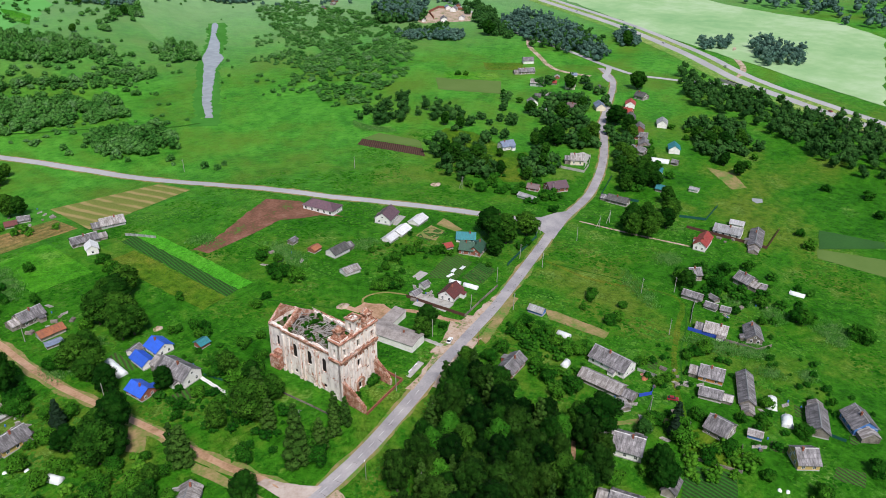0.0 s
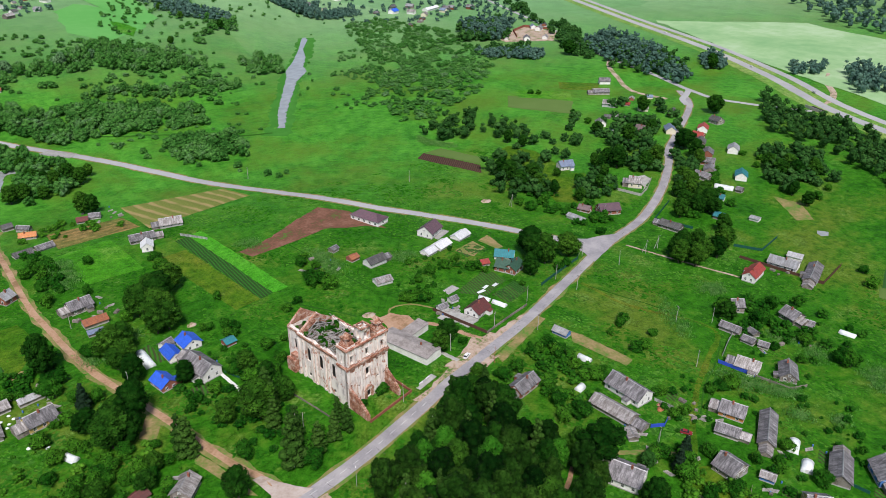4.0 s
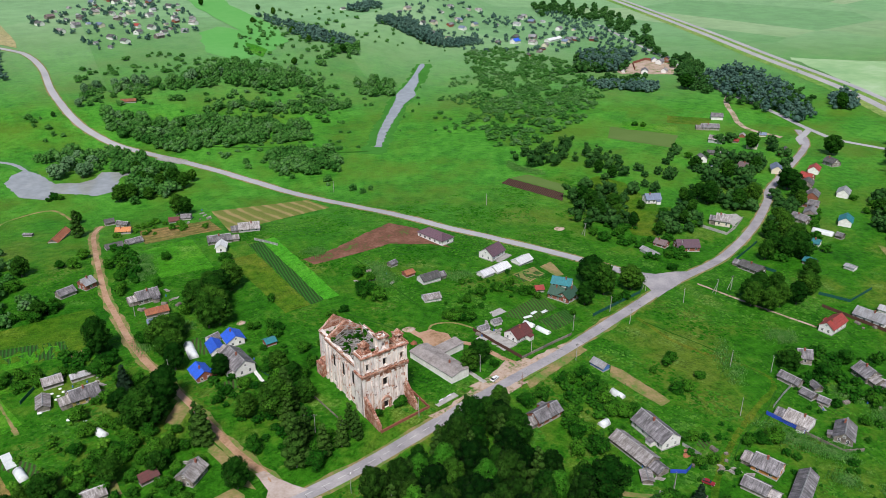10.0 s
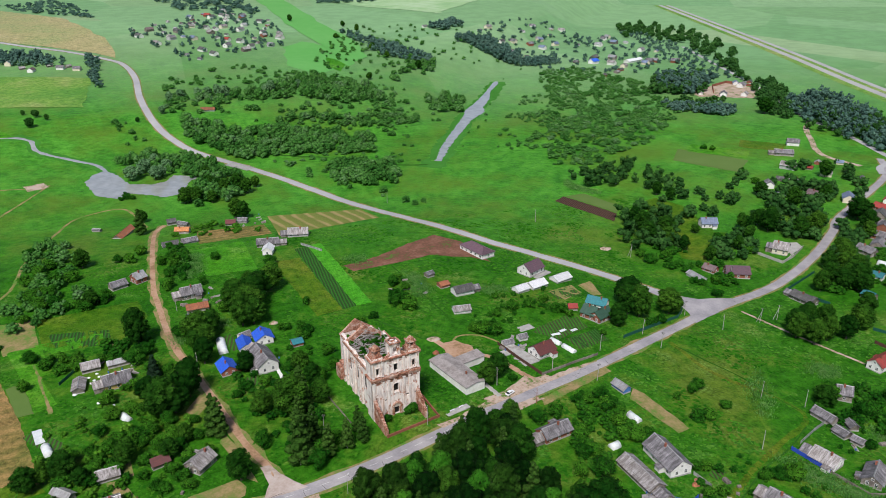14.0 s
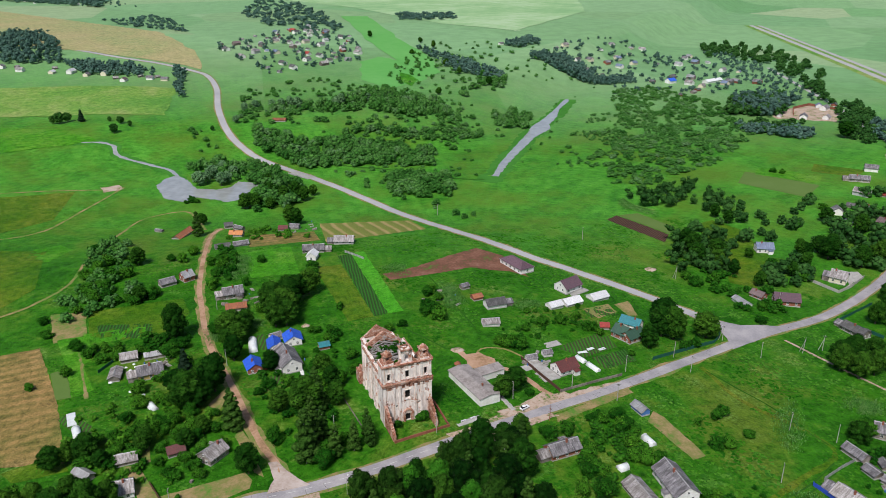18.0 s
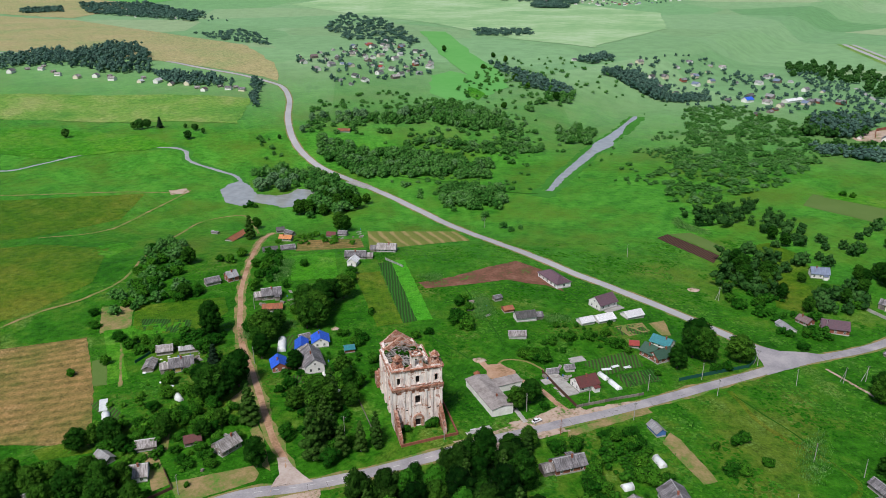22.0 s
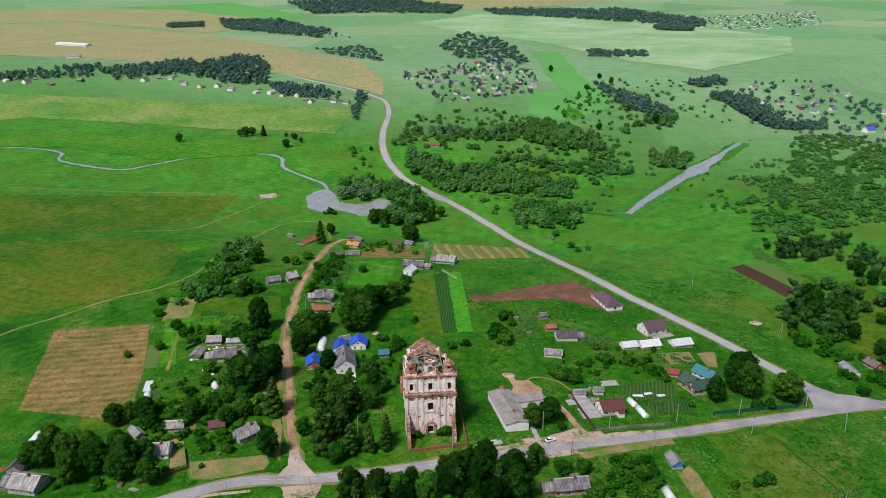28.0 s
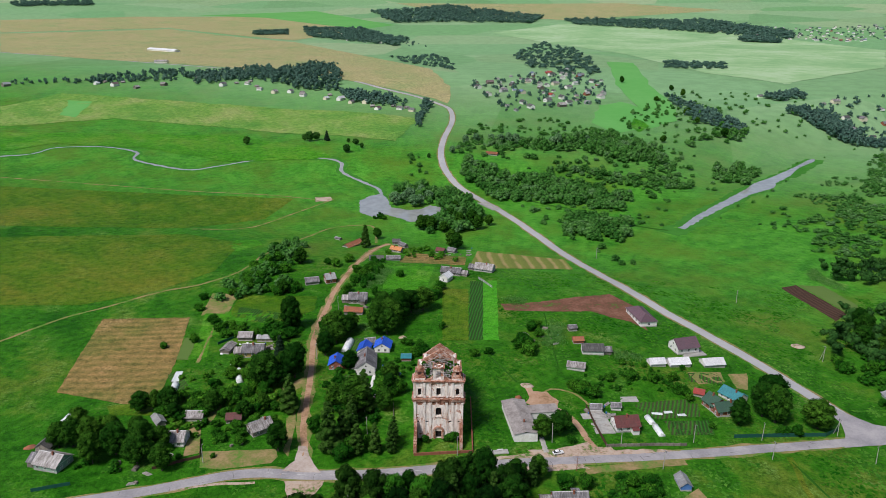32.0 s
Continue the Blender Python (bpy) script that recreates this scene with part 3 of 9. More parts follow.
def drape(name, pts, mat, lift, cell, label, category, kind="structure", ragged=0.6):
    """A patch of ground, cut on a grid and laid over the land with an uneven edge."""
    edge = []
    for a, b in zip(pts, list(pts[1:]) + [pts[0]]):
        a, b = Vector(a), Vector(b)
        n = max(1, int((b - a).length / (cell * 0.6)))
        for i in range(n):
            q = a.lerp(b, i / n)
            edge.append((q.x + ragged * noise.noise((q.x * 0.3, q.y * 0.3, 1)), q.y + ragged * noise.noise((q.x * 0.3, q.y * 0.3, 7)), 0))
    bm = bmesh.new()
    bm.faces.new([bm.verts.new(v) for v in edge])
    bmesh.ops.triangulate(bm, faces=bm.faces[:])
    xs, ys = [v[0] for v in edge], [v[1] for v in edge]
    for lo, hi, axis in ((min(xs), max(xs), 0), (min(ys), max(ys), 1)):
        for k in range(1, int((hi - lo) / cell) + 1):
            co = [0, 0, 0]
            co[axis] = lo + k * cell
            no = [0, 0, 0]
            no[axis] = 1
            bmesh.ops.bisect_plane(bm, geom=bm.verts[:] + bm.edges[:] + bm.faces[:], plane_co=co, plane_no=no)
    for v in bm.verts:
        v.co.z = land(v.co.x, v.co.y) + lift
    for f in bm.faces:
        if f.normal.z < 0:
            f.normal_flip()
    me = bpy.data.meshes.new(name)
    bm.to_mesh(me)
    bm.free()
    me.materials.append(MAT[mat])
    return tagged(new(name, me), label, category, kind=kind)


FIELD_WORDS = {
    "straw": "dry field of cut straw in faint swaths", "crop_rows": "narrow plot of potatoes in rows", "bright_green": "bright green plot of young crop",
    "meadow_olive": "olive meadow plot with dry grass", "meadow_light": "lighter mown green meadow", "red_earth": "bare reddish earth of a building plot", "ploughed": "dark brown ploughed strip of field",
    "mown": "mown hay field with pale swaths", "beds": "kitchen garden with rows of vegetables", "dry_earth": "dry trodden earth with thin grass",
    "olive_crop": "olive green strip of grain", "crop_dark": "dark green strip of crop", "straw_pale": "wide pale ripening grain field",
    "pale_green": "wide pale green crop field", "green_deep": "deep green crop field", "hay_green": "hay meadow in long narrow strips",
}


FIELDS = []


def field(pts, mat):
    if mat != "meadow_olive":
        FIELDS.append(pts)
    drape("field", pts, mat, 0.09, 5.0, FIELD_WORDS[mat], "field")


LIFT_FAR = [0.14]


def far_field(pts, mat):
    LIFT_FAR[0] += 0.02
    far_off = sum(p[1] for p in pts) / len(pts) > 900
    drape("field", pts, mat, LIFT_FAR[0] + (0.25 if far_off else 0.0), 24.0 if max(p[1] for p in pts) < 1300 else 60.0, FIELD_WORDS[mat], "field", ragged=6.0)


# ---- plants ----
def ico(sub):
    bm = bmesh.new()
    bmesh.ops.create_icosphere(bm, subdivisions=sub, radius=1)
    v = np.array([q.co for q in bm.verts])
    f = np.array([[q.index for q in t.verts] for t in bm.faces])
    bm.free()
    return v, f


ICO1, ICO2 = ico(1), ico(2)


def tri_mesh(name, V, F, mat, inner_shade=0):
    me = bpy.data.meshes.new(name)
    V, F = np.asarray(V, np.float32), np.asarray(F, np.int32)
    me.vertices.add(len(V))
    me.vertices.foreach_set("co", V.ravel())
    me.loops.add(F.size)
    me.loops.foreach_set("vertex_index", F.ravel())
    me.polygons.add(len(F))
    me.polygons.foreach_set("loop_start", np.arange(0, F.size, F.shape[1], dtype=np.int32))
    me.update(calc_edges=True)
    me.materials.append(MAT[mat])
    if inner_shade:
        me.materials.append(MAT["inner_shade"])
        me.polygons.foreach_set("material_index", (np.arange(len(F)) < inner_shade).astype(np.int32))
    return me


def foliage(seed, lumps, leaves, size, core=0.8, base=ICO1):
    """Leaf clusters round a set of lumps (x, y, z, radius), over inner masses that crowns colour dark as shade. Gives
    vertices and triangles.
    """
    rng = np.random.default_rng(seed)
    V, F, k = [], [], 0
    bv, bf = base
    for x, y, z, r in lumps:
        wob = 1 + 0.35 * (rng.random((len(bv), 1)) - 0.5)
        V.append(bv * wob * r * core * np.array([1, 1, 0.85]) + (x, y, z))
        F.append(bf + k)
        k += len(bv)
    L = np.array(lumps)
    pick = rng.choice(len(L), leaves, p=L[:, 3] ** 2 / (L[:, 3] ** 2).sum())
    d = rng.normal(size=(leaves, 3))
    d[:, 2] = d[:, 2] * 0.9 + 0.25
    d /= np.linalg.norm(d, axis=1, keepdims=True)
    c = L[pick, :3] + d * L[pick, 3:4] * rng.uniform(0.75, 1.18, (leaves, 1)) * np.array([1, 1, 0.88])
    nrm = d + rng.normal(scale=0.24, size=(leaves, 3))
    nrm /= np.linalg.norm(nrm, axis=1, keepdims=True)
    a = np.cross(nrm, rng.normal(size=(leaves, 3)))
    a /= np.linalg.norm(a, axis=1, keepdims=True)
    b = np.cross(nrm, a)
    s = size * rng.uniform(0.55, 1.35, (leaves, 1))
    e = rng.uniform(0.55, 1.0, (leaves, 1))
    q = np.stack([c + a * s * 1.1 - nrm * s * 0.2, c - a * s * 0.7 + b * s * e, c - a * s * 0.7 - b * s * e], 1).reshape(-1, 3)
    V.append(q)
    F.append(k + np.arange(3 * leaves).reshape(-1, 3))
    return np.concatenate(V), np.concatenate(F)


def crown_lumps(rng, kind):
    """Boughs of a crown as lumps (x, y, z, radius), for a tree about nine metres high."""
    out = []
    if kind == "broad":
        lean, flat = rng.uniform(-0.5, 0.5, 2), rng.uniform(0.85, 1.15)
        for i in range(30):
            # boughs spread evenly over an egg-shaped crown
            z = 1 - 2 * (i + 0.5) / 30
            w = i * 2.39996 + rng.uniform(-0.35, 0.35)
            k = math.sqrt(1 - z * z) * rng.uniform(0.68, 1.0)
            zz = 5.1 + 3.5 * z * rng.uniform(0.85, 1.0)
            wide = 2.75 * flat * (1.0 if z < 0 else 1 - 0.15 * z)
            out.append((wide * k * math.cos(w) + lean[0] * z, wide * k * math.sin(w) + lean[1] * z, zz, rng.uniform(0.75, 1.3)))
        out += [(0, 0, 3.9, 1.9), (lean[0] * 0.3, lean[1] * 0.3, 6.0, 2.0), (lean[0] * 0.6, lean[1] * 0.6, 7.7, 1.3)]
    elif kind == "birch":
        for i in range(30):
            z = 0.9 + 8.4 * i / 29
            k = 1.75 * (1 - z / 10.4) ** 0.75 * min(1.0, 0.45 + 0.28 * z) * rng.uniform(0.65, 1.05)
            w = i * 2.39996
            out.append((k * math.cos(w), k * math.sin(w), z, rng.uniform(0.42, 0.72) * (1.25 - 0.07 * z)))
        out += [(0, 0, 2.6, 1.1), (0, 0, 4.4, 1.0), (0, 0, 6.2, 0.75), (0, 0, 9.3, 0.3)]
    elif kind == "conifer":
        for i in range(16):
            z = 1.2 + 8.2 * i / 15
            w, r = i * 2.4, 1.6 * (1 - z / 10.5)
            out.append((r * 0.5 * math.cos(w), r * 0.5 * math.sin(w), z, 0.35 + r * 0.85))
    elif kind == "bush":
        for i in range(18):
            w, r = i * 2.39996, rng.uniform(0.5, 3.3)
            out.append((r * math.cos(w), r * math.sin(w), rng.uniform(1.3, 6.6) * (1 - 0.10 * r), rng.uniform(1.0, 1.9)))
        out.append((0, 0, 3.0, 2.4))
    return out


TREE_LOOK = {
    "broad": ("leaf", "bark", 7200, 0.22, "tall broadleaf tree with a dense dark green crown", "tree"),
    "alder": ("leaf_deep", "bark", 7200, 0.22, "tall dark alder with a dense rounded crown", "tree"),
    "birch": ("leaf_birch", "bark_birch", 5200, 0.19, "slender birch with light drooping foliage", "tree"),
    "conifer": ("leaf_dark", "bark", 3000, 0.27, "dark spruce with a pointed crown", "tree"),
    "willow": ("leaf_willow", "bark", 3600, 0.32, "grey-green willow with a rounded crown", "tree"),
    "maple": ("leaf_maple", "bark", 7200, 0.22, "bright green maple with a dense rounded crown", "tree"),
    "silver": ("leaf_silver", "bark", 3600, 0.32, "silver-leaved willow with a rounded crown", "tree"),
    "bush": ("leaf_bush", "bark", 2800, 0.31, "leafy green garden bush", "bush"),
}
PROTO, PLANTED, BUILT = {}, [], []
prng = np.random.default_rng(7)


def tree_protos(kind):
    if kind in PROTO:
        return PROTO[kind]
    leaf, bark, leaves, size, label, cat = TREE_LOOK[kind]
    PROTO[kind] = []
    for k in range({"broad": 7, "bush": 6}.get(kind, 4)):
        lumps = crown_lumps(prng, "broad" if kind in ("willow", "alder", "maple", "silver") else kind)
        V, F = foliage(100 + k + 11 * len(PROTO), lumps, leaves, size, 0.78)
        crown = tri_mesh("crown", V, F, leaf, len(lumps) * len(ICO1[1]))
        top = 7.5 if kind != "bush" else 3.5
        thick = 0.5 if kind == "birch" else 1.0
        segs = [tube_vf((0, 0, -0.4), (0.1, 0.05, top * 0.5), 0.26 * thick, 0.2 * thick), tube_vf((0.1, 0.05, top * 0.5), (0, 0, top), 0.2 * thick, 0.06)]
        for i, (x, y, z, r) in enumerate(lumps[:6]):
            segs.append(tube_vf((0.05, 0, max(0.8, z * 0.5)), (x * 0.9, y * 0.9, z), 0.1, 0.03, 5))
        PROTO[kind].append((mesh_of("trunk", *join_vf(segs), bark), crown))
    return PROTO[kind]


def plant(kind, spots, group="", girth=1.0):
    """Trees or bushes at (x, y, height), skipping a spot that another already fills."""
    leaf, bark, leaves, size, label, cat = TREE_LOOK[kind]
    for x, y, h in spots:
        gap = 0.24 * h * girth
        if not off_road(x, y, 3.4 if h > 8 and kind != "alder" else 1.0):
            continue
        if any((x - a) ** 2 + (y - b) ** 2 < (0.5 * (gap + c)) ** 2 for a, b, c in PLANTED):
            continue
        PLANTED.append((x, y, gap))
        trunk, crown = tree_protos(kind)[int(prng.integers(len(PROTO[kind])))]
        s = h / (8.9 if kind != "bush" else 7.6)
        wide = s * prng.uniform(0.95, 1.25) * (1.0 if kind in ("broad", "birch") else 1.0) * girth
        m = Matrix.Translation((x, y, land(x, y))) @ pose(0, 0, 0, 0, 0, float(prng.uniform(0, 360))) @ Matrix.Diagonal((wide, wide, s * prng.uniform(0.92, 1.08), 1))
        if kind == "bush":
            ob = empty("bush", m, label, cat, group or "garden bushes")
            part("stems", trunk, ob)
            part("foliage", crown, ob)
        else:
            ob = empty({"broad": "broadleaf_tree", "alder": "alder_tree", "birch": "birch_tree", "conifer": "spruce_tree", "willow": "willow_tree", "maple": "maple_tree", "silver": "silver_willow"}[kind], m, label, cat, group or "village trees")
            part("trunk", trunk, ob)
            part("crown", crown, ob)


def inside(p, poly):
    x, y = p
    hit = False
    for (x0, y0), (x1, y1) in zip(poly, poly[1:] + poly[:1]):
        if (y0 > y) != (y1 > y) and x < (x1 - x0) * (y - y0) / (y1 - y0) + x0:
            hit = not hit
    return hit


def scatter(poly, count, apart, rng, tries=40):
    xs, ys = [p[0] for p in poly], [p[1] for p in poly]
    out = []
    for _ in range(count * tries):
        p = (rng.uniform(min(xs), max(xs)), rng.uniform(min(ys), max(ys)))
        if inside(p, poly) and all((p[0] - a) ** 2 + (p[1] - b) ** 2 > apart**2 for a, b in out):
            out.append(p)
            if len(out) == count:
                break
    return out


def thicket(name, poly, count, apart, low, high, mat, label, seed, flat=1.0, leaves=60, tall=False, clear=0.0, gaps=-9.0):
    """A mass of trees or scrub that nobody could count, as one body of many leafy clumps."""
    rng = np.random.default_rng(seed)
    forms = []
    for k in range(6):
        if tall:
            lumps = [(rng.normal(0, 0.16), rng.normal(0, 0.16), z, r) for z, r in ((0.35, 0.26), (0.55, 0.27), (0.75, 0.2), (0.9, 0.12))]
        else:
            lumps, n_ = [(0, 0, 0.42, 0.36)], 12 if leaves > 70 else 6
            for i in range(n_):
                u, w = (i + 0.5) / n_, i * 2.39996 + rng.uniform(-0.4, 0.4)
                r = 0.40 * math.sqrt(1 - u * u * 0.85) * rng.uniform(0.8, 1.15)
                lumps.append((r * math.cos(w), r * math.sin(w), 0.22 + 0.58 * u, rng.uniform(0.11, 0.27)))
        forms.append(foliage(seed * 10 + k, lumps, int((4.2 if leaves > 150 else 2.4) * leaves), 0.048 if leaves > 150 else 0.055 if leaves > 70 else 0.08, 0.84))
    V, F, k = [], [], 0
    for x, y in scatter(poly, count, apart, rng):
        if (clear and not off_road(x, y, clear)) or not dry(x, y) or any((x - a) ** 2 + (y - b) ** 2 < r for a, b, r in BUILT) or noise.noise((x * 0.028, y * 0.028, seed)) < gaps:
            continue
        v, f = forms[int(rng.integers(6))]
        h, w = rng.uniform(low, high), rng.uniform(0, 6.283)
        c, s = math.cos(w), math.sin(w)
        sx = h * rng.uniform(0.8, 1.2) * flat
        V.append(np.stack([x + sx * (v[:, 0] * c - v[:, 1] * s), y + sx * (v[:, 0] * s + v[:, 1] * c), land(x, y) - 0.05 * h + h * v[:, 2]], 1))
        F.append(f + k)
        k += len(v)
    if V:
        tagged(new(name, tri_mesh(name, np.concatenate(V), np.concatenate(F), mat)), label, "woodland" if tall or high > 9 else "scrub", kind="stuff")


# ---- buildings ----
def lattice_vf(xs, zs, holes, y0, y1):
    """A frame in one piece: a grid of bars in x and z with some cells left open."""
    nx_, nz_ = len(xs), len(zs)
    vs = [(x, y, z) for y in (y0, y1) for z in zs for x in xs]
    fs, at = [], lambda i, j, k: k * nx_ * nz_ + j * nx_ + i
    full = {(i, j) for i in range(nx_ - 1) for j in range(nz_ - 1)} - holes
    for i, j in sorted(full):
        a, b, c, d = (i, j), (i + 1, j), (i + 1, j + 1), (i, j + 1)
        fs += [tuple(at(*q, 0) for q in (a, b, c, d)), tuple(at(*q, 1) for q in (d, c, b, a))]
        for p, q, o in ((a, b, (i, j - 1)), (b, c, (i + 1, j)), (c, d, (i, j + 1)), (d, a, (i - 1, j))):
            if o not in full:
                fs.append((at(*q, 0), at(*p, 0), at(*p, 1), at(*q, 1)))
    return vs, fs


def window_parts(w, h):
    def make():
        t = 0.09
        frame_ = lattice_vf((-w / 2 - t, -w / 2, -0.03, 0.03, w / 2, w / 2 + t), (-t, 0, h * 0.62, h * 0.62 + 0.05, h, h + t), {(i, j) for i in (1, 3) for j in (1, 3)}, -0.07, 0.05)
        return mesh_of("window", *frame_, "trim"), box_mesh("pane", (-w / 2, w / 2, -0.02, 0.02, 0, h), "glass")
    return shared(("win", w, h), make)


def add_window(parent, x, y, z, rz, w=1.0, h=1.3):
    f, g = window_parts(w, h)
    win = part("window", f, parent, "", pose(x, y, z, 0, 0, rz))
    part("pane", g, win)


ROOF_WORDS = {
    "slate": "grey cement-sheet roof", "slate_pale": "pale lichen-stained sheet roof", "slate_dark": "blackened sheet roof", "tin": "zinc sheet roof", "tin_white": "white metal roof",
    "red": "red metal roof", "maroon": "maroon roof", "plum": "plum-coloured metal tile roof", "brown": "brown sheet roof", "rust": "rusty orange roof", "orange": "orange roof",
    "blue": "bright blue metal roof", "bluegrey": "blue-grey sheet roof", "teal": "teal metal roof", "green": "dark green metal roof",
}
WALL_WORDS = {
    "white": "white walls", "cream": "cream walls", "grey": "grey block walls", "brick": "red brick walls", "plank": "weathered plank walls", "yellow": "yellow and blue painted walls",
    "orange": "orange plank walls", "blue": "blue painted walls", "green_wall": "pale green walls", "rust": "reddish plank walls",
}
WALL_MAT = {"orange": "orange_wall", "blue": "blue_wall", "rust": "brick"}
brng = random.Random(5)


def gabled(kind, x, y, yaw, L, W, ridge, roof, wall, windows, chimney, hip=0.0):
    BUILT.append((x, y, (0.28 * (L + W) + 1.2) ** 2))
    corners = [(x + a * L / 2 * math.cos(radians(yaw)) - b * W / 2 * math.sin(radians(yaw)), y + a * L / 2 * math.sin(radians(yaw)) + b * W / 2 * math.cos(radians(yaw))) for a in (-1, 1) for b in (-1, 1)]
    z0 = min(land(*c) for c in corners)
    z1 = max(land(*c) for c in corners)
    top = ridge + land(x, y) - z0
    eave = max(top - W / 2 * 0.72, 0.52 * top, min(1.9, 0.7 * top))
    label = f"{'small ' if kind == 'shed' else 'long ' if L > 15 else ''}{kind.replace('_', ' ')} with {WALL_WORDS[wall]} and a {ROOF_WORDS[roof]}"
    ob = empty(kind, pose(x, y, z0, 0, 0, yaw), label, kind.replace("_", " "), kind + "s of the village")
    wm = WALL_MAT.get(wall, wall)
    hw, hl = W / 2 - 0.35, L / 2 - 0.35
    gz = eave + (top - eave) * (hw / (W / 2)) * 0.0
    rise = (top - eave) * (hw / (W / 2))
    prof = [(-hw, -0.5), (hw, -0.5), (hw, top - rise - 0.08), (0, top - 0.1), (-hw, top - rise - 0.08)]
    vs, fs = prism_vf(prof, -hl, hl)
    part("wall", mesh_of("wall", [(v[1], v[0], v[2]) for v in vs], [tuple(reversed(f)) for f in fs], wm), ob)
    part("foundation", box_mesh("foundation", (-hl - 0.08, hl + 0.08, -hw - 0.08, hw + 0.08, -0.6, z1 - z0 + 0.35), "concrete"), ob)
    slope = math.hypot(W / 2, top - eave)
    for s in (1, -1):
        e, t = 0.28, 0.10
        n_ = max(2, int(L / 2.2))
        # the slope sags and undulates slightly along its length
        vv, ff = [], []
        for i in range(n_ + 1):
            u = -L / 2 + L * i / n_
            dip = -0.05 * brng.random() - 0.06 * math.sin(math.pi * i / n_) * (L / 12)
            out = W / 2 * 1.09
            low = eave - (top - eave) * 0.09 + 0.03 * (brng.random() - 0.5)
            for yy, zz in ((0.0, top + dip + t), (out, low + t), (out, low), (0.0, top + dip)):
                vv.append((u, s * yy, zz))
        for i in range(n_):
            a = 4 * i
            ff += [(a, a + 1, a + 5, a + 4), (a + 1, a + 2, a + 6, a + 5), (a + 2, a + 3, a + 7, a + 6), (a + 3, a, a + 4, a + 7)]
        ff += [(0, 3, 2, 1), (4 * n_, 4 * n_ + 1, 4 * n_ + 2, 4 * n_ + 3)]
        bm = bmesh.new()
        me = mesh_of("t", vv, ff, roof)
        bm.from_mesh(me)
        bpy.data.meshes.remove(me)
        part("roof_slope", bm_mesh("roof_slope", bm, roof), ob)
    part("ridge_cap", mesh_of("ridge_cap", *join_vf([([(-L / 2, -0.22, top - 0.02), (-L / 2, 0, top + 0.17), (-L / 2, 0.22, top - 0.02), (L / 2, -0.22, top - 0.02), (L / 2, 0, top + 0.17), (L / 2, 0.22, top - 0.02)], [(0, 3, 4, 1), (1, 4, 5, 2), (0, 1, 2), (5, 4, 3), (0, 2, 5, 3)])]), roof if roof not in ("slate", "slate_pale") else "tin"), ob)
    if chimney:
        cx = L * brng.uniform(-0.25, 0.25)
        part("chimney", mesh_of("chimney", *join_vf([box_vf(cx - 0.3, cx + 0.3, -0.9, -0.3, eave, top + 0.75), box_vf(cx - 0.37, cx + 0.37, -0.97, -0.23, top + 0.75, top + 0.9)]), "brick"), ob, "brick chimney")
    h = min(1.3, max(0.6, eave * 0.45))
    sill = z1 - z0 + 0.35 + max(0.35, (eave - z1 + z0 - 0.35 - h) * 0.4)
    if windows and eave > 1.8 and eave - sill > h * 0.8:
        k = max(1, int(L / 3.4))
        for i in range(k):
            u = -hl + 2 * hl * (i + 0.5) / k
            add_window(ob, u, -hw - 0.02, sill, 0, 0.95, h)
            if i != k // 2 or k == 1:
                add_window(ob, u, hw + 0.02, sill, 180, 0.95, h)
        for s, rz in ((-1, -90), (1, 90)):
            for u in ((-W * 0.2, W * 0.2) if W > 6.5 else (0,)):
                add_window(ob, s * (hl + 0.02), u, sill, rz, 0.9, h)
            if rise > 2.0:
                add_window(ob, s * (hl + 0.02), 0, top - rise + 0.35, rz, 0.8, 0.8)
    if L > 8 and kind in ("house", "barn") and roof in ("slate", "slate_pale", "slate_dark") and (x * 3 + y * 5) % 3 > 0.9:
        # a lower lean-on building at one end, with its own patched roof
        s, ln, w2, t2 = (1 if (x + y) % 2 > 1 else -1), 2.4 + 0.14 * L, hw * 0.78, top * 0.74
        e2 = max(1.5, t2 - w2 * 0.62)
        vs, fs = prism_vf([(-w2, -0.5), (w2, -0.5), (w2, e2), (0, t2), (-w2, e2)], s * hl, s * (hl + ln))
        part("annex_wall", mesh_of("annex_wall", [(v[1], v[0], v[2]) for v in vs], [tuple(reversed(f)) for f in fs] if s > 0 else fs, "plank"), ob, "lower plank annex")
        for q in (1, -1):
            r2 = [(s * (hl + 0.36), 0, t2 + 0.02), (s * (hl + ln + 0.3), 0, t2 - 0.05), (s * (hl + ln + 0.3), q * (w2 + 0.35), e2 - 0.24), (s * (hl + 0.36), q * (w2 + 0.35), e2 - 0.18)]
            part("annex_roof", mesh_of("annex_roof", r2 + [(a, b, c + 0.1) for a, b, c in r2], BOX_F, "slate" if roof != "slate" else "slate_pale"), ob)
    dz = z1 - z0 + 0.36
    dh = min(2.0, eave - dz)
    if dh > 1.1:
        part("door", box_mesh("door", (-0.45, 0.45, hw - 0.02, hw + 0.05, dz, dz + dh), "plank" if wall != "plank" else "brick"), ob, "plank door")
    if windows and W > 7 and rise > 2.2:
        for s in (-1, 1):
            e = s * (hl + 0.04)
            part("gable_board", mesh_of("gable_board", *box_vf(min(e, e + s * 0.05), max(e, e + s * 0.05), -hw - 0.1, hw + 0.1, top - rise - 0.12, top - rise + 0.08), "trim"), ob)
    return ob


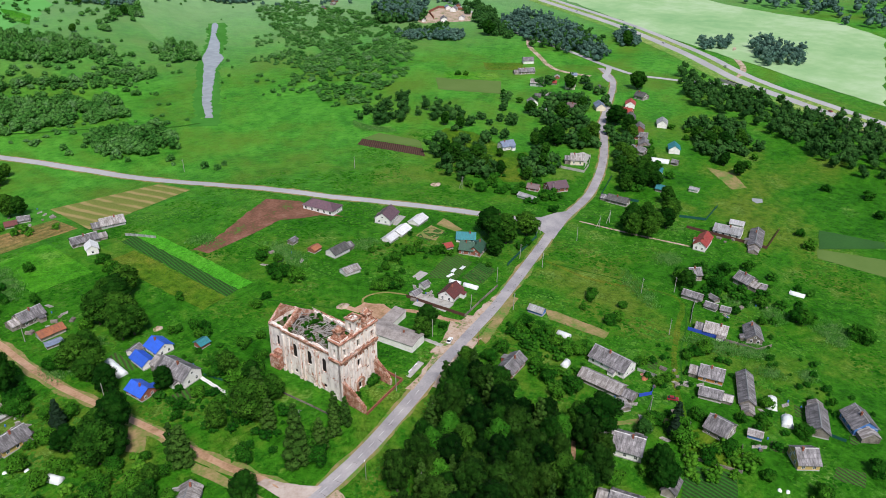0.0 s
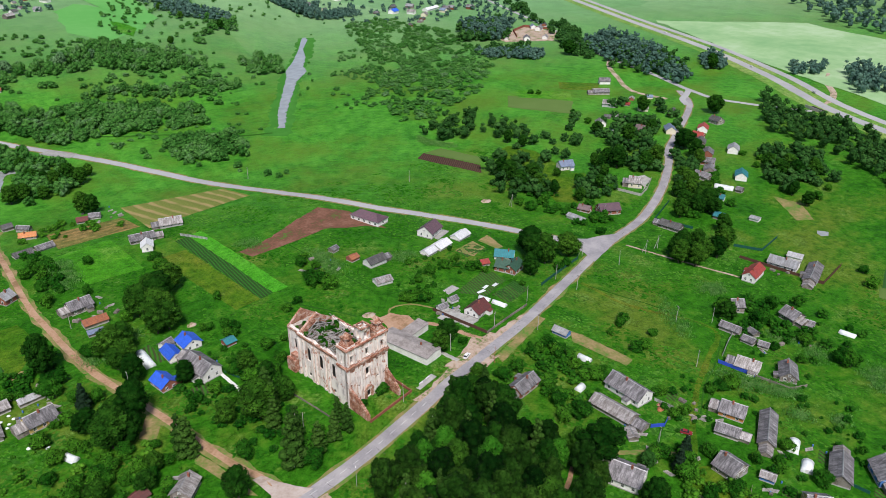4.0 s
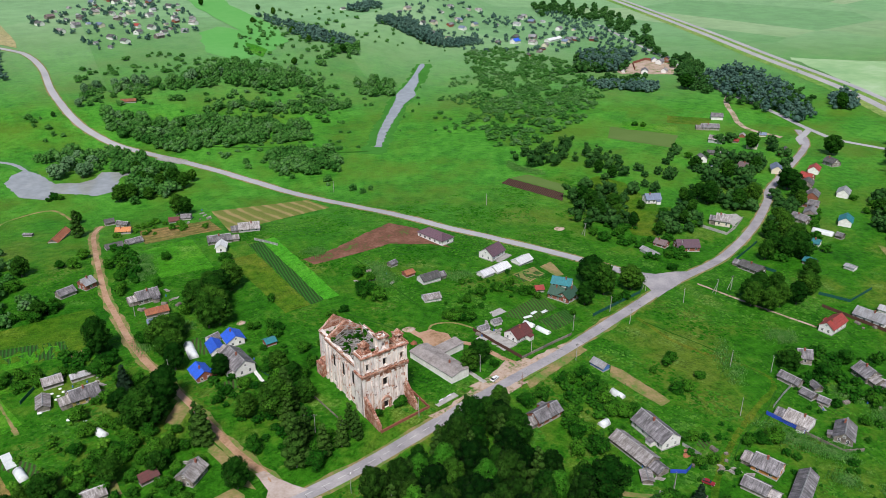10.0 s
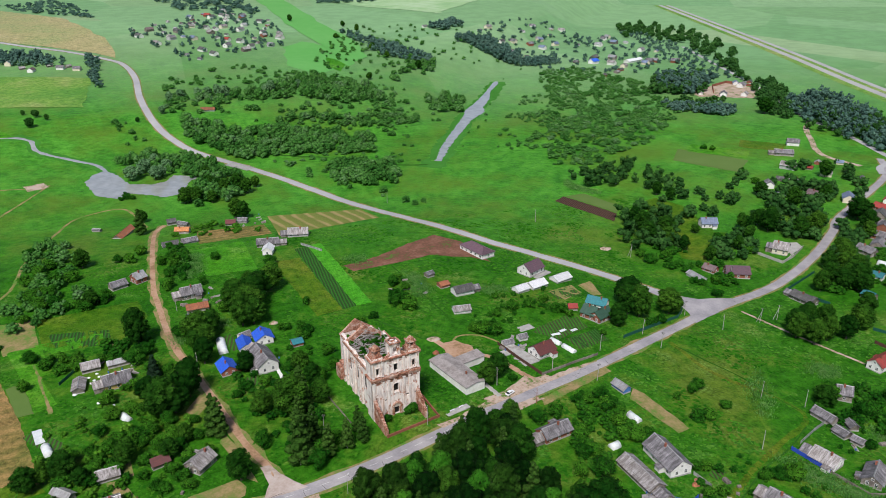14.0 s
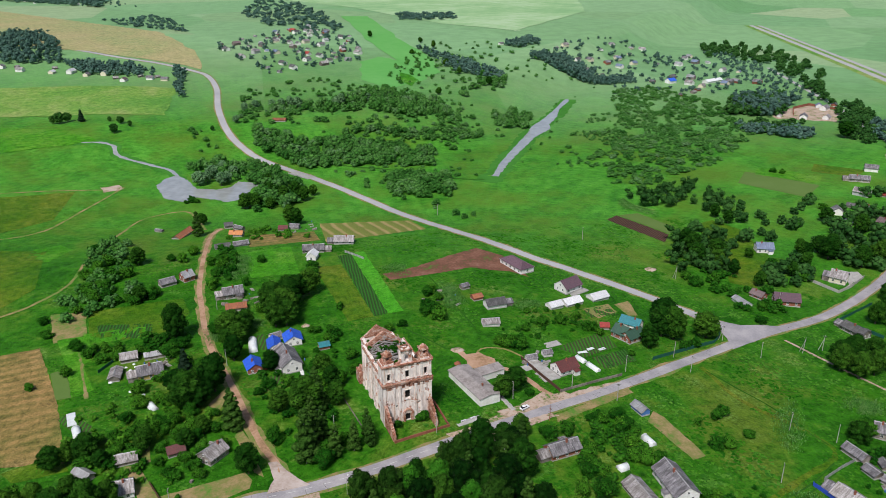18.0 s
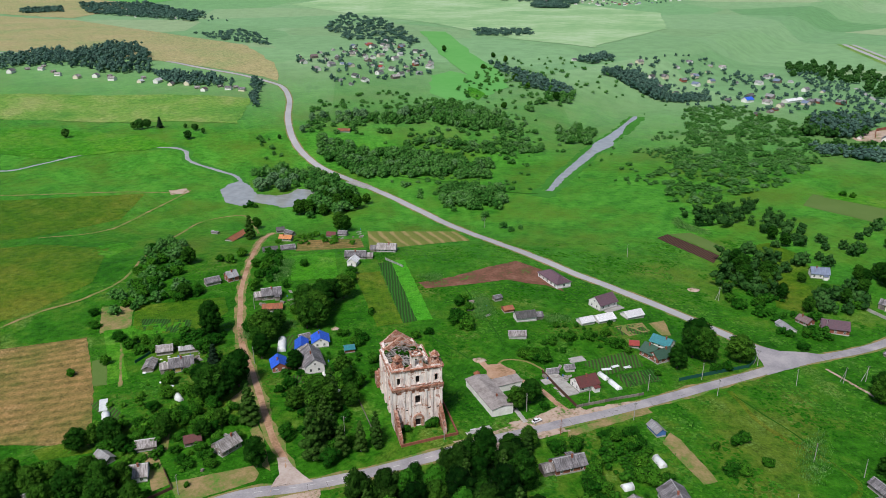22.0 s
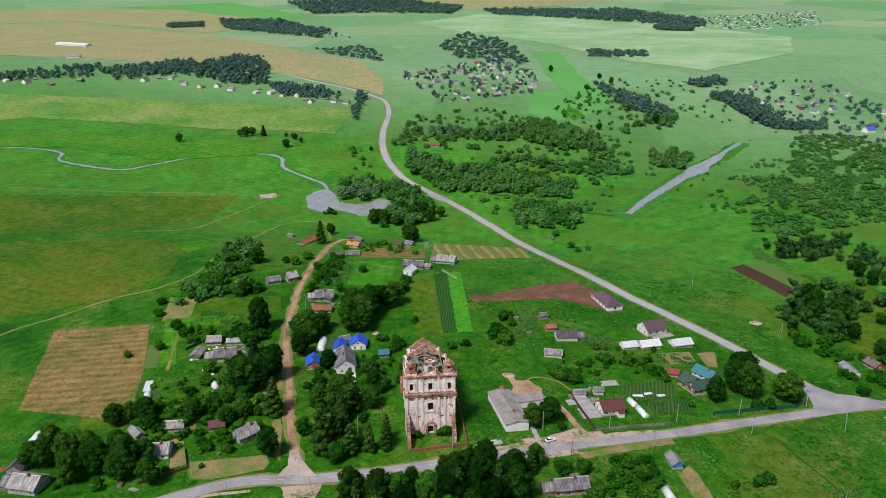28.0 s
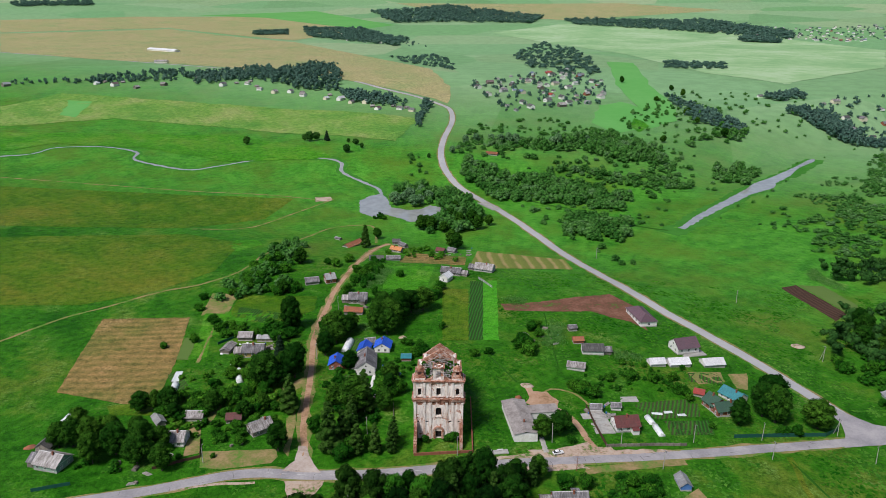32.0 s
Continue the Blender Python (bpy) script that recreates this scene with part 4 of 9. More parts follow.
def house(x, y, yaw, L, W, ridge, roof, wall):
    ob = gabled("house", x, y, yaw, max(L, 6.5), W, ridge, roof, wall, True, roof not in ("plum", "tin_white"))
    if L > 9 and wall in ("white", "yellow", "plank", "brick"):
        # a lean-to porch on the yard side
        hw = W / 2 - 0.35
        z = 2.5
        s = 1 if (x * 7 + y * 3) % 2 > 1 else -1
        part("porch", mesh_of("porch", *box_vf(L * 0.12, L * 0.12 + 2.6, min(s * hw, s * (hw + 2.2)), max(s * hw, s * (hw + 2.2)), -0.4, z - 0.3), WALL_MAT.get(wall, wall)), ob)
        a, b = s * (hw - 0.1), s * (hw + 2.5)
        vs = [(L * 0.12 - 0.2, a, z + 0.35), (L * 0.12 + 2.8, a, z + 0.35), (L * 0.12 + 2.8, b, z - 0.25), (L * 0.12 - 0.2, b, z - 0.25)]
        part("porch_roof", mesh_of("porch_roof", vs + [(p, q, r + 0.09) for p, q, r in vs], BOX_F, roof), ob)
    return ob


def hip_house(x, y, yaw, L, W, eave, ridge, roof, wall, label):
    """A bungalow under a hipped roof of four slopes."""
    BUILT.append((x, y, (0.28 * (L + W) + 1.2) ** 2))
    ob = empty("house", pose(x, y, land(x, y) - 0.1, 0, 0, yaw), label, "house", "houses of the village")
    hl, hw = L / 2 - 0.5, W / 2 - 0.5
    part("wall", box_mesh("wall", (-hl, hl, -hw, hw, -0.4, eave), wall), ob)
    part("foundation", box_mesh("foundation", (-hl - 0.1, hl + 0.1, -hw - 0.1, hw + 0.1, -0.8, 0.45), "concrete"), ob)
    a, b, r = L / 2, W / 2, L / 2 - W / 2
    c = [(-a, -b, eave), (a, -b, eave), (a, b, eave), (-a, b, eave)]
    e, f = (-r, 0, ridge), (r, 0, ridge)
    for quad in ((c[0], c[1], f, e), (c[2], c[3], e, f), (c[1], c[2], f), (c[3], c[0], e)):
        n = len(quad)
        vs = [*quad] + [(p, q, z + 0.14) for p, q, z in quad]
        fs = [tuple(range(n))[::-1], tuple(range(n, 2 * n))] + [(i, (i + 1) % n, (i + 1) % n + n, i + n) for i in range(n)]
        part("roof_slope", mesh_of("roof_slope", vs, fs, roof), ob)
    part("soffit", box_mesh("soffit", (-a + 0.05, a - 0.05, -b + 0.05, b - 0.05, eave - 0.12, eave - 0.004), "trim"), ob)
    for p, q in ((e, f), *((e, c[i]) for i in (0, 3)), *((f, c[i]) for i in (1, 2))):
        part("ridge_cap", mesh_of("ridge_cap", *tube_vf((p[0], p[1], p[2] + 0.14), (q[0], q[1], q[2] + 0.14), 0.12, 0.12, 6), roof), ob)
    for k in range(5):
        u = -hl + 2 * hl * (k + 0.5) / 5
        add_window(ob, u, -hw - 0.02, 1.0, 0, 1.3, 1.3)
        if k != 2:
            add_window(ob, u, hw + 0.02, 1.0, 180, 1.3, 1.3)
    part("door", box_mesh("door", (-0.5, 0.5, hw - 0.02, hw + 0.05, 0.46, 2.5), "brick"), ob, "brown door")
    for s_, rz in ((-1, -90), (1, 90)):
        add_window(ob, s_ * (hl + 0.02), 0, 1.0, rz, 1.3, 1.3)


def barn(x, y, yaw, L, W, ridge, roof, wall):
    return gabled("barn", x, y, yaw, L, W, ridge, roof, wall, False, False)


def shed(x, y, yaw, L, W, ridge, roof, wall):
    return gabled("shed", x, y, yaw, max(L, 3.0), W, ridge, roof, wall, False, False)


def garage(x, y, yaw, L, W, ridge, roof, wall):
    return gabled("garage", x, y, yaw, L, W, ridge, roof, wall, True, False)


def greenhouse(x, y, yaw, L, W, height):
    BUILT.append((x, y, (0.4 * L + 1.0) ** 2))
    ob = empty("greenhouse", pose(x, y, land(x, y), 0, 0, yaw), "low tunnel greenhouse covered with milky white film", "greenhouse", "greenhouses")
    n = max(2, int(L / 1.5))
    arc = [(W / 2 * math.cos(math.pi * i / 10), height * math.sin(math.pi * i / 10) ** 0.8) for i in range(11)]
    vs = [(-L / 2 + L * k / n, a, b - 0.1 - (0.05 if k % 2 else 0.0)) for k in range(n + 1) for a, b in arc]
    fs = [(k * 11 + i, k * 11 + i + 1, (k + 1) * 11 + i + 1, (k + 1) * 11 + i) for k in range(n) for i in range(10)]
    fs += [tuple(range(11))[::-1], tuple(range(n * 11, n * 11 + 11))]
    part("cover", mesh_of("cover", vs, fs, "film", True), ob)
    hoop = shared(("hoop", round(W, 1), height), lambda: mesh_of("hoop", *join_vf([tube_vf((0, a[0] * 1.01, a[1] - 0.08), (0, b[0] * 1.01, b[1] - 0.08), 0.05, 0.05, 4) for a, b in zip(arc, arc[1:])]), "trim"))
    for k in range(0, n + 1, 2):
        part("hoop", hoop, ob, "", pose(-L / 2 + L * k / n, 0, 0))
    part("door", box_mesh("door", (L / 2, L / 2 + 0.05, -0.45, 0.45, -0.1, min(1.8, height * 0.8)), "trim"), ob)


def far_house(x, y, yaw, L, W, ridge, roof, wall):
    ob = empty("cottage", pose(x, y, land(x, y) - 0.2, 0, 0, yaw), f"far cottage, {WALL_WORDS[wall]}, {ROOF_WORDS[roof]}", "house", "houses of the far villages")
    eave = ridge * 0.55

    def make():
        vs, fs = prism_vf([(-W / 2 + 0.3, 0), (W / 2 - 0.3, 0), (W / 2 - 0.3, eave), (0, ridge - 0.15), (-W / 2 + 0.3, eave)], -L / 2 + 0.3, L / 2 - 0.3)
        body = mesh_of("wall", [(v[1], v[0], v[2]) for v in vs], fs, WALL_MAT.get(wall, wall))
        rs = join_vf([([(-L / 2, 0, ridge), (L / 2, 0, ridge), (L / 2, s * W * 0.54, eave - 0.2), (-L / 2, s * W * 0.54, eave - 0.2), (-L / 2, 0, ridge + 0.2), (L / 2, 0, ridge + 0.2), (L / 2, s * W * 0.54, eave), (-L / 2, s * W * 0.54, eave)], BOX_F) for s in (1, -1)])
        return body, mesh_of("roof", *rs, roof)
    body, rf = shared(("far", L, W, ridge, roof, wall), make)
    part("wall", body, ob)
    part("roof", rf, ob)


def hamlet(poly, count, apart, seed, pale=0.4):
    rng = np.random.default_rng(seed)
    main = rng.uniform(0, 90)
    roofs = ["slate", "slate_pale", "slate_dark", "slate", "slate_pale", "brown", "tin", "slate", "slate", "slate_pale", "bluegrey", "slate_dark", "red"]
    for x, y in scatter(poly, count, apart, rng):
        roof = roofs[int(rng.integers(len(roofs)))]
        wall = "white" if rng.random() < pale else ("plank", "brick", "cream", "grey")[int(rng.integers(4))]
        L, W, r = ((9, 7, 5.5), (12, 8, 6), (6, 5, 3.5))[int(rng.integers(3))]
        far_house(x, y, main + 90 * int(rng.integers(2)) + rng.normal(0, 8), L, W, r, roof, wall)


# ---- roads, tracks and water ----
VILLAGE_ROAD = [(-190, -75), (-140, -60), (-100, -46), (-68, -31.5), (-42, -29.5), (-18, -26), (4, -20.8), (28, -14.3), (52, -8.2), (82, -0.6), (116, 10.4), (150, 22), (172, 30), (196, 36), (233, 44.5), (280, 64.5), (326, 91), (345, 105), (392, 128), (464, 165), (500, 200)]
VALLEY_ROAD = [(176, 38), (164, 58), (147, 88), (126, 120), (103, 155), (76, 210), (48, 284), (17, 352), (-11, 404), (-42, 462), (-60, 520), (-67, 609), (-68, 708), (-78, 780), (-95, 815), (-135, 868), (-188, 925), (-287, 1032), (-430, 1105), (-570, 1165), (-900, 1320), (-1250, 1470), (-1900, 1800)]
LANE = [(-48, -29), (-50, -15), (-56, 4), (-64, 42), (-74, 85), (-78, 130), (-79, 152), (-77, 200), (-74, 243), (-68, 262)]
ribbon("verge", VILLAGE_ROAD, 7.4, "dry_earth", 0.05, "dry worn verge beside the village road", "verge", ragged=1.0, seed=1)
ribbon("road", VILLAGE_ROAD, 5.3, "asphalt", 0.14, "grey patched asphalt village road", "road", ragged=0.15, seed=2)
ribbon("verge", VALLEY_ROAD, 9.0, "dry_earth", 0.05, "dry grassy verge beside the valley road", "verge", ragged=1.2, seed=3)
ribbon("road", VALLEY_ROAD, 6.4, "asphalt_far", 0.16, "straight grey asphalt road over the valley", "road", ragged=0.15, seed=4)
ribbon("verge", LANE, 5.4, "dry_earth", 0.05, "trodden grass beside the dirt lane", "verge", ragged=1.4, seed=5)
ribbon("dirt_lane", LANE, 2.7, "dirt", 0.11, "reddish dirt lane between the gardens", "dirt road", ragged=0.25, seed=6)
drape("road_junction", [(160, 22), (184, 30), (200, 38), (192, 42), (180, 44), (170, 52), (164, 60), (160, 58), (166, 42), (164, 32)], "asphalt", 0.19, 4.0, "wide asphalt mouth of the road junction", "road", ragged=0.3)
drape("road_junction", [(-56, -31), (-40, -28.5), (-44, -23), (-47.5, -18), (-50, -12), (-53, -12), (-52, -22)], "dirt_pale", 0.13, 4.0, "pale sandy mouth of the dirt lane", "road", ragged=0.4)
drape("sandy_apron", [(-52, -34), (-38, -32), (-40, -46), (-46, -48)], "sand", 0.10, 4.0, "sandy turning by the road", "verge", ragged=0.8)
ribbon("footpath", [(-110, -52), (-80, -40), (-62, -36)], 1.4, "sand", 0.09, "narrow pale footpath beside the road", "footpath", ragged=0.2, seed=8)
drape("sandy_shoulder", [(11, -14), (19, -12.5), (32, -8), (38, -5.5), (51, 0.8), (57, 4.6), (62, -0.5), (78, 3.4), (93, 5.4), (91, 3), (73, -2), (56, -6), (39, -9), (26, -12), (13, -17)], "sand", 0.10, 4.0, "wide pinkish sandy shoulder by the bus stop", "verge", ragged=0.7)
drape("sandy_shoulder", [(19, -20), (30, -15.7), (38, -13.6), (54, -10.5), (57, -13), (47, -15.5), (34, -19.5), (21, -24)], "sand", 0.10, 4.0, "pinkish sandy shoulder beside the grove", "verge", ragged=0.7)
drape("small_pond", [(295, -31.5), (298, -36.5), (293, -39), (289, -36.5), (291, -33)], "water", 0.12, 3.0, "small dug garden pond", "pond", ragged=0.3)
ribbon("footpath", [(-130, 92), (-125.4, 70.7), (-121, 50)], 1.8, "dry_earth", 0.10, "trodden earth path along a garden plot", "footpath", ragged=0.4, seed=31)
ribbon("footpath", [(46, -78), (35, -73), (23, -79), (13, -83), (2, -90)], 1.8, "dirt", 0.10, "earth path into the grove", "footpath", ragged=0.4, seed=32)
ribbon("ditch", [(135, 6.6), (140, -8.4), (144.6, -22.4), (147, -37.7), (149.7, -51)], 0.9, "weeds_dark", 0.11, "dark furrow across the meadow", "ditch", ragged=0.4, seed=34)
ribbon("track", [(143, -61), (127.7, -68.7), (106, -76.6), (89, -85.5)], 0.7, "weeds_dark", 0.12, "dark wheel rut in the meadow", "track", ragged=0.3, seed=35)
ribbon("track", [(144.5, -63), (129, -70.7), (107, -78.6), (90, -87.5)], 0.7, "weeds_dark", 0.12, "second dark wheel rut in the meadow", "track", ragged=0.3, seed=36)
ribbon("footpath", [(42, 128.5), (45, 96), (48, 64)], 0.8, "weeds_dark", 0.07, "narrow trodden path in tall weeds", "footpath", ragged=0.3, seed=37)
ribbon("ditch", [(11, 80), (20, 64.5), (29, 48)], 0.9, "weeds_dark", 0.07, "overgrown furrow in the meadow", "ditch", ragged=0.3, seed=33)
drape("sandy_bay", [(34, -5), (50, -1), (66, 3), (70, -3), (48, -8), (36, -10)], "sand", 0.09, 3.0, "sandy lay-by where cars pull off", "verge", ragged=0.8)
ribbon("track", [(62, -2), (58, 5), (56, 11), (52, 21), (45, 28), (37, 34), (34, 44)], 2.6, "dirt", 0.10, "earth track round the yard", "track", ragged=0.5, seed=9)
ribbon("track", [(37, 34), (44, 44), (54, 42), (60, 33)], 1.2, "dry_earth", 0.08, "faint looping track in the grass", "track", ragged=0.3, seed=10)
drape("yard", [(33, 30), (36, 41), (42, 41), (47, 34), (46, 26), (40, 25)], "dirt", 0.09, 3.0, "bare pinkish yard beside the long building", "yard", ragged=0.8)
ribbon("track", [(192, 26), (199, -2), (208, -33)], 1.6, "sand", 0.09, "sandy path across the green", "track", ragged=0.3, seed=11)
ribbon("track", [(64, -100), (86, -84), (120, -68), (146, -58), (149, -45), (136, -18), (135, 10)], 2.4, "meadow_olive", 0.08, "faint wheel track in the meadow", "track", ragged=0.6, seed=12)
ribbon("track", [(46, -78), (56, -86), (64, -94)], 2.6, "dry_earth", 0.09, "earth track into the yards", "track", ragged=0.4, seed=13)
ribbon("track", [(-78, 262), (-86, 300), (-96, 313), (-121, 303), (-132, 273), (-143, 217), (-147, 176), (-162, 153), (-183, 139), (-205, 116), (-222, 98), (-240, 60)], 1.9, "dry_earth", 0.08, "worn field track along the gardens", "track", ragged=0.6, seed=14)
ribbon("highway_verge", [(300, -420), (420, -220), (487, -57), (515, 14), (551, 88), (621, 179), (688, 293), (760, 456), (850, 650), (980, 950), (1150, 1350)], 34, "hay_green", 0.30, "mown verge of the highway", "verge", step=12)
ribbon("highway", [(300, -420), (420, -220), (487, -57), (515, 14), (551, 88), (621, 179), (688, 293), (760, 456), (850, 650), (980, 950), (1150, 1350)], 11, "asphalt_far", 0.55, "two-lane grey highway carriageway", "road", step=12)
ribbon("highway", [(316, -430), (436, -230), (503, -65), (531, 5), (567, 79), (637, 170), (704, 284), (776, 448), (866, 642), (996, 942), (1166, 1342)], 9, "asphalt_far", 0.55, "second carriageway of the grey highway", "road", step=12)
ribbon("road", [(760, 780), (700, 640), (633, 486), (587, 396), (557, 328), (534, 254), (510, 196), (500, 160), (510, 120), (529, 84)], 6.0, "asphalt_far", 0.30, "asphalt side road at the village edge", "road", step=6)
ribbon("dirt_lane", [(554, 326), (522, 300), (490, 262), (475, 245), (464, 222), (466, 190)], 5, "sand", 0.22, "sandy lane curving off the side road", "dirt road", ragged=0.8, step=5)
ribbon("road", [(510, 196), (490, 186), (475, 180), (462, 166)], 5.5, "asphalt_far", 0.34, "short link road at the village edge", "road", step=5)
ribbon("ramp", [(529, 84), (590, 96), (640, 126), (700, 150)], 6, "sand", 0.32, "pale gravel ramp beside the highway", "road", step=6)

STREAM = [(-700, 470), (-600, 500), (-545, 503), (-515, 517), (-505, 544), (-457, 555), (-405, 535), (-391, 505), (-341, 481), (-311, 476), (-285, 494), (-248, 512), (-192, 513), (-163, 500), (-155, 475), (-130, 451), (-110, 430), (-101, 400), (-100, 380)]
CANAL = [(140, 322), (155, 340), (192, 398), (250, 484), (300, 548), (346, 618), (352, 628)]
ribbon("reed_bank", CANAL, 21, "reed", 0.07, "reedy bank along the canal", "reeds", ragged=5, seed=21, step=4)
drape("canal", [(151.4, 336.7), (167.9, 368.4), (204.3, 424.4), (239.2, 477.0), (249.0, 496.2), (276.8, 529.3), (311.2, 576.0), (347.9, 629.7), (353.4, 630.0), (347.8, 616.3), (318.7, 578.6), (296.8, 536.5), (274.3, 504.6), (266.3, 483.6), (237.7, 455.2), (211.1, 417.4), (177.9, 370.6), (156.2, 334.5)], "water", 0.13, 5.0, "still canal with the pale sky's reflection put into its colour", "canal", ragged=1.6)
ribbon("reed_bank", STREAM, 11, "reed", 0.07, "reeds and sedge along the winding stream", "reeds", ragged=3, seed=23, step=4)
ribbon("stream", STREAM, 3.4, "water", 0.24, "narrow winding stream", "stream", ragged=1.5, seed=24, step=3)
drape("pond", [(-117.7, 386), (-110, 349), (-94, 335.5), (-88, 346), (-75, 338), (-63, 327), (-52, 330), (-42, 362), (-35, 361), (-34, 368), (-54, 379), (-61, 364), (-71, 361.5), (-86, 368), (-96, 400), (-104, 412), (-112, 404)], "water", 0.14, 5.0, "quiet pond mirroring trees, the sky's reflection put into its colour", "pond", ragged=1.6)
ribbon("old_channel", [(16, 430), (40, 401), (72, 380), (99, 356), (123, 337), (142, 330)], 3.2, "weeds_dark", 0.10, "dark sedge-grown old channel in the meadow", "ditch", ragged=1.6, seed=27, step=3)
ribbon("ditch", [(-600, 440), (-492, 428), (-395, 415), (-286, 400), (-208, 396), (-158, 386)], 2.0, "dry_earth", 0.08, "dry drainage ditch across the meadow", "ditch", ragged=1.0, seed=25, step=5)
ribbon("ditch", [(-142, 390), (-156, 355), (-174, 315), (-183, 296), (-200, 286), (-228, 282)], 1.8, "dry_earth", 0.08, "pale silted ditch in the meadow", "ditch", ragged=1.0, seed=26, step=5)
drape("mud_bank", [(-160, 392), (-146, 396), (-142, 384), (-156, 378)], "sand", 0.10, 4.0, "pale dried mud at the ditch head", "mud", ragged=1.5)

# broken white line on the stretch before the church
dash = box_mesh("dash", (-1.5, 1.5, -0.07, 0.07, 0.0, 0.012), "paint")
marks = empty("lane_marking", Matrix.Identity(4), "worn white dashes on the asphalt", "road marking", kind="structure")
line = smooth_line(VILLAGE_ROAD, 1.0)
for k, c in enumerate(line[:-1]):
    if k % 6 == 0 and -60 < c.x < 16:
        d = line[k + 1] - c
        part("dash", dash, marks, "", pose(c.x, c.y, land(c.x, c.y) + 0.155, 0, 0, math.degrees(math.atan2(d.y, d.x))))

crng = random.Random(31)
items = []
for k in range(10, len(line) - 1):
    c, d = line[k], (line[k + 1] - line[k]).normalized()
    if c.x > 300 or crng.random() > 0.13:
        continue
    # tarred cracks run across or along the road, in short crooked pieces
    along = crng.random() < 0.35
    u, p = (d, Vector((d.y, -d.x)) * crng.uniform(-2.0, 2.0)) if along else (Vector((d.y, -d.x)), Vector((d.y, -d.x)) * crng.uniform(-2.4, 0.5))
    for _ in range(crng.randint(2, 5)):
        q = p + (u + Vector((crng.uniform(-0.4, 0.4), crng.uniform(-0.4, 0.4)))) * crng.uniform(0.5, 1.1)
        e, wd = (q - p).normalized(), crng.uniform(0.035, 0.085)
        sd = Vector((e.y, -e.x)) * wd
        items.append(([(*(c + v), land(*(c + v)) + 0.165) for v in (p - sd, q - sd, q + sd, p + sd)], [(0, 1, 2, 3)]))
        p = q
tagged(new("road_cracks", mesh_of("road_cracks", *join_vf(items), "tar")), "dark tarred cracks across the worn asphalt", "cracks", kind="stuff")

ROADS = [(smooth_line(VILLAGE_ROAD, 4.0), 5.0), (smooth_line(VALLEY_ROAD[:12], 4.0), 4.6), (smooth_line(LANE, 4.0), 2.6)]
ROAD_PTS = np.array([(p.x, p.y, w) for ln, w in ROADS for p in ln])


def off_road(x, y, margin=1.0):
    return bool((((ROAD_PTS[:, 0] - x) ** 2 + (ROAD_PTS[:, 1] - y) ** 2) > (ROAD_PTS[:, 2] + margin) ** 2).all())


WATER_PTS = np.array([(p.x, p.y, w) for ln, w in ((smooth_line(CANAL, 4.0), 7.0), (smooth_line(STREAM, 4.0), 3.5), (smooth_line([(-112, 368), (-78, 350), (-46, 350)], 4.0), 11.0)) for p in ln])


def dry(x, y):
    return bool((((WATER_PTS[:, 0] - x) ** 2 + (WATER_PTS[:, 1] - y) ** 2) > WATER_PTS[:, 2] ** 2).all())


# ---- the ruined church ----
CHURCH = pose(-0.35, -2.4, 1.9, 0, 0, 6)
church = empty("ruined_church", CHURCH, "roofless baroque church of peeling white plaster and red brick", "church")


def wall_with_holes(name, length, z0, top, thick, holes, mat, sub=1.1):
    """An upright wall along x with its foot at z0, a ragged top line top(x) and arched holes (x, sill, width, height)."""
    vs, fs, grid = [], [], {}
    xs = sorted({round(v, 3) for v in list(np.arange(0, length, sub)) + [length] + [h[0] - h[2] / 2 for h in holes] + [h[0] + h[2] / 2 for h in holes] + [h[0] + h[2] * q for h in holes for q in (-0.42, -0.3, -0.15, 0.0, 0.15, 0.3, 0.42)]})
    peak = max(top(x) for x in xs)
    zs = sorted({round(v, 3) for v in list(np.arange(z0, peak, sub)) + [peak] + [h[1] for h in holes] + [h[1] + h[3] for h in holes] + [h[1] + h[3] * q for h in holes for q in (0.8, 0.88, 0.94, 0.98)]})

    def open_at(x, z):
        for hx, sill, w, h in holes:
            if abs(x - hx) < w / 2 and sill < z < sill + h:
                r = (z - sill - 0.8 * h) / (0.2 * h)
                if r < 0 or abs(x - hx) < w / 2 * math.sqrt(max(0.0, 1 - r * r)) + 0.05:
                    return True
        return False

    def vert(i, j, k):
        key = (i, j, k)
        if key not in grid:
            z = min(zs[j], top(xs[i]))
            grid[key] = len(vs)
            vs.append((xs[i], k * thick, z))
        return grid[key]

    solid = {}
    for i in range(len(xs) - 1):
        for j in range(len(zs) - 1):
            cx, cz = (xs[i] + xs[i + 1]) / 2, (zs[j] + zs[j + 1]) / 2
            solid[i, j] = zs[j] < max(top(xs[i]), top(xs[i + 1])) - 0.02 and not open_at(cx, cz)
    for (i, j), on in solid.items():
        if not on:
            continue
        a, b, c, d = ((i, j), (i + 1, j), (i + 1, j + 1), (i, j + 1))
        fs.append(tuple(vert(*q, 0) for q in (a, b, c, d)))
        fs.append(tuple(vert(*q, 1) for q in (d, c, b, a)))
        for (p, q), o in (((a, b), (i, j - 1)), ((b, c), (i + 1, j)), ((c, d), (i, j + 1)), ((d, a), (i - 1, j))):
            if not solid.get(o, False):
                fs.append((vert(*q, 0), vert(*p, 0), vert(*p, 1), vert(*q, 1)))
    bm = bmesh.new()
    bmv = [bm.verts.new(v) for v in vs]
    for f in fs:
        if len({tuple(round(c, 4) for c in vs[i]) for i in f}) >= 3:
            try:
                bm.faces.new([bmv[i] for i in f])
            except ValueError:
                pass
    bmesh.ops.remove_doubles(bm, verts=bm.verts, dist=0.001)
    return bm_mesh(name, bm, mat)


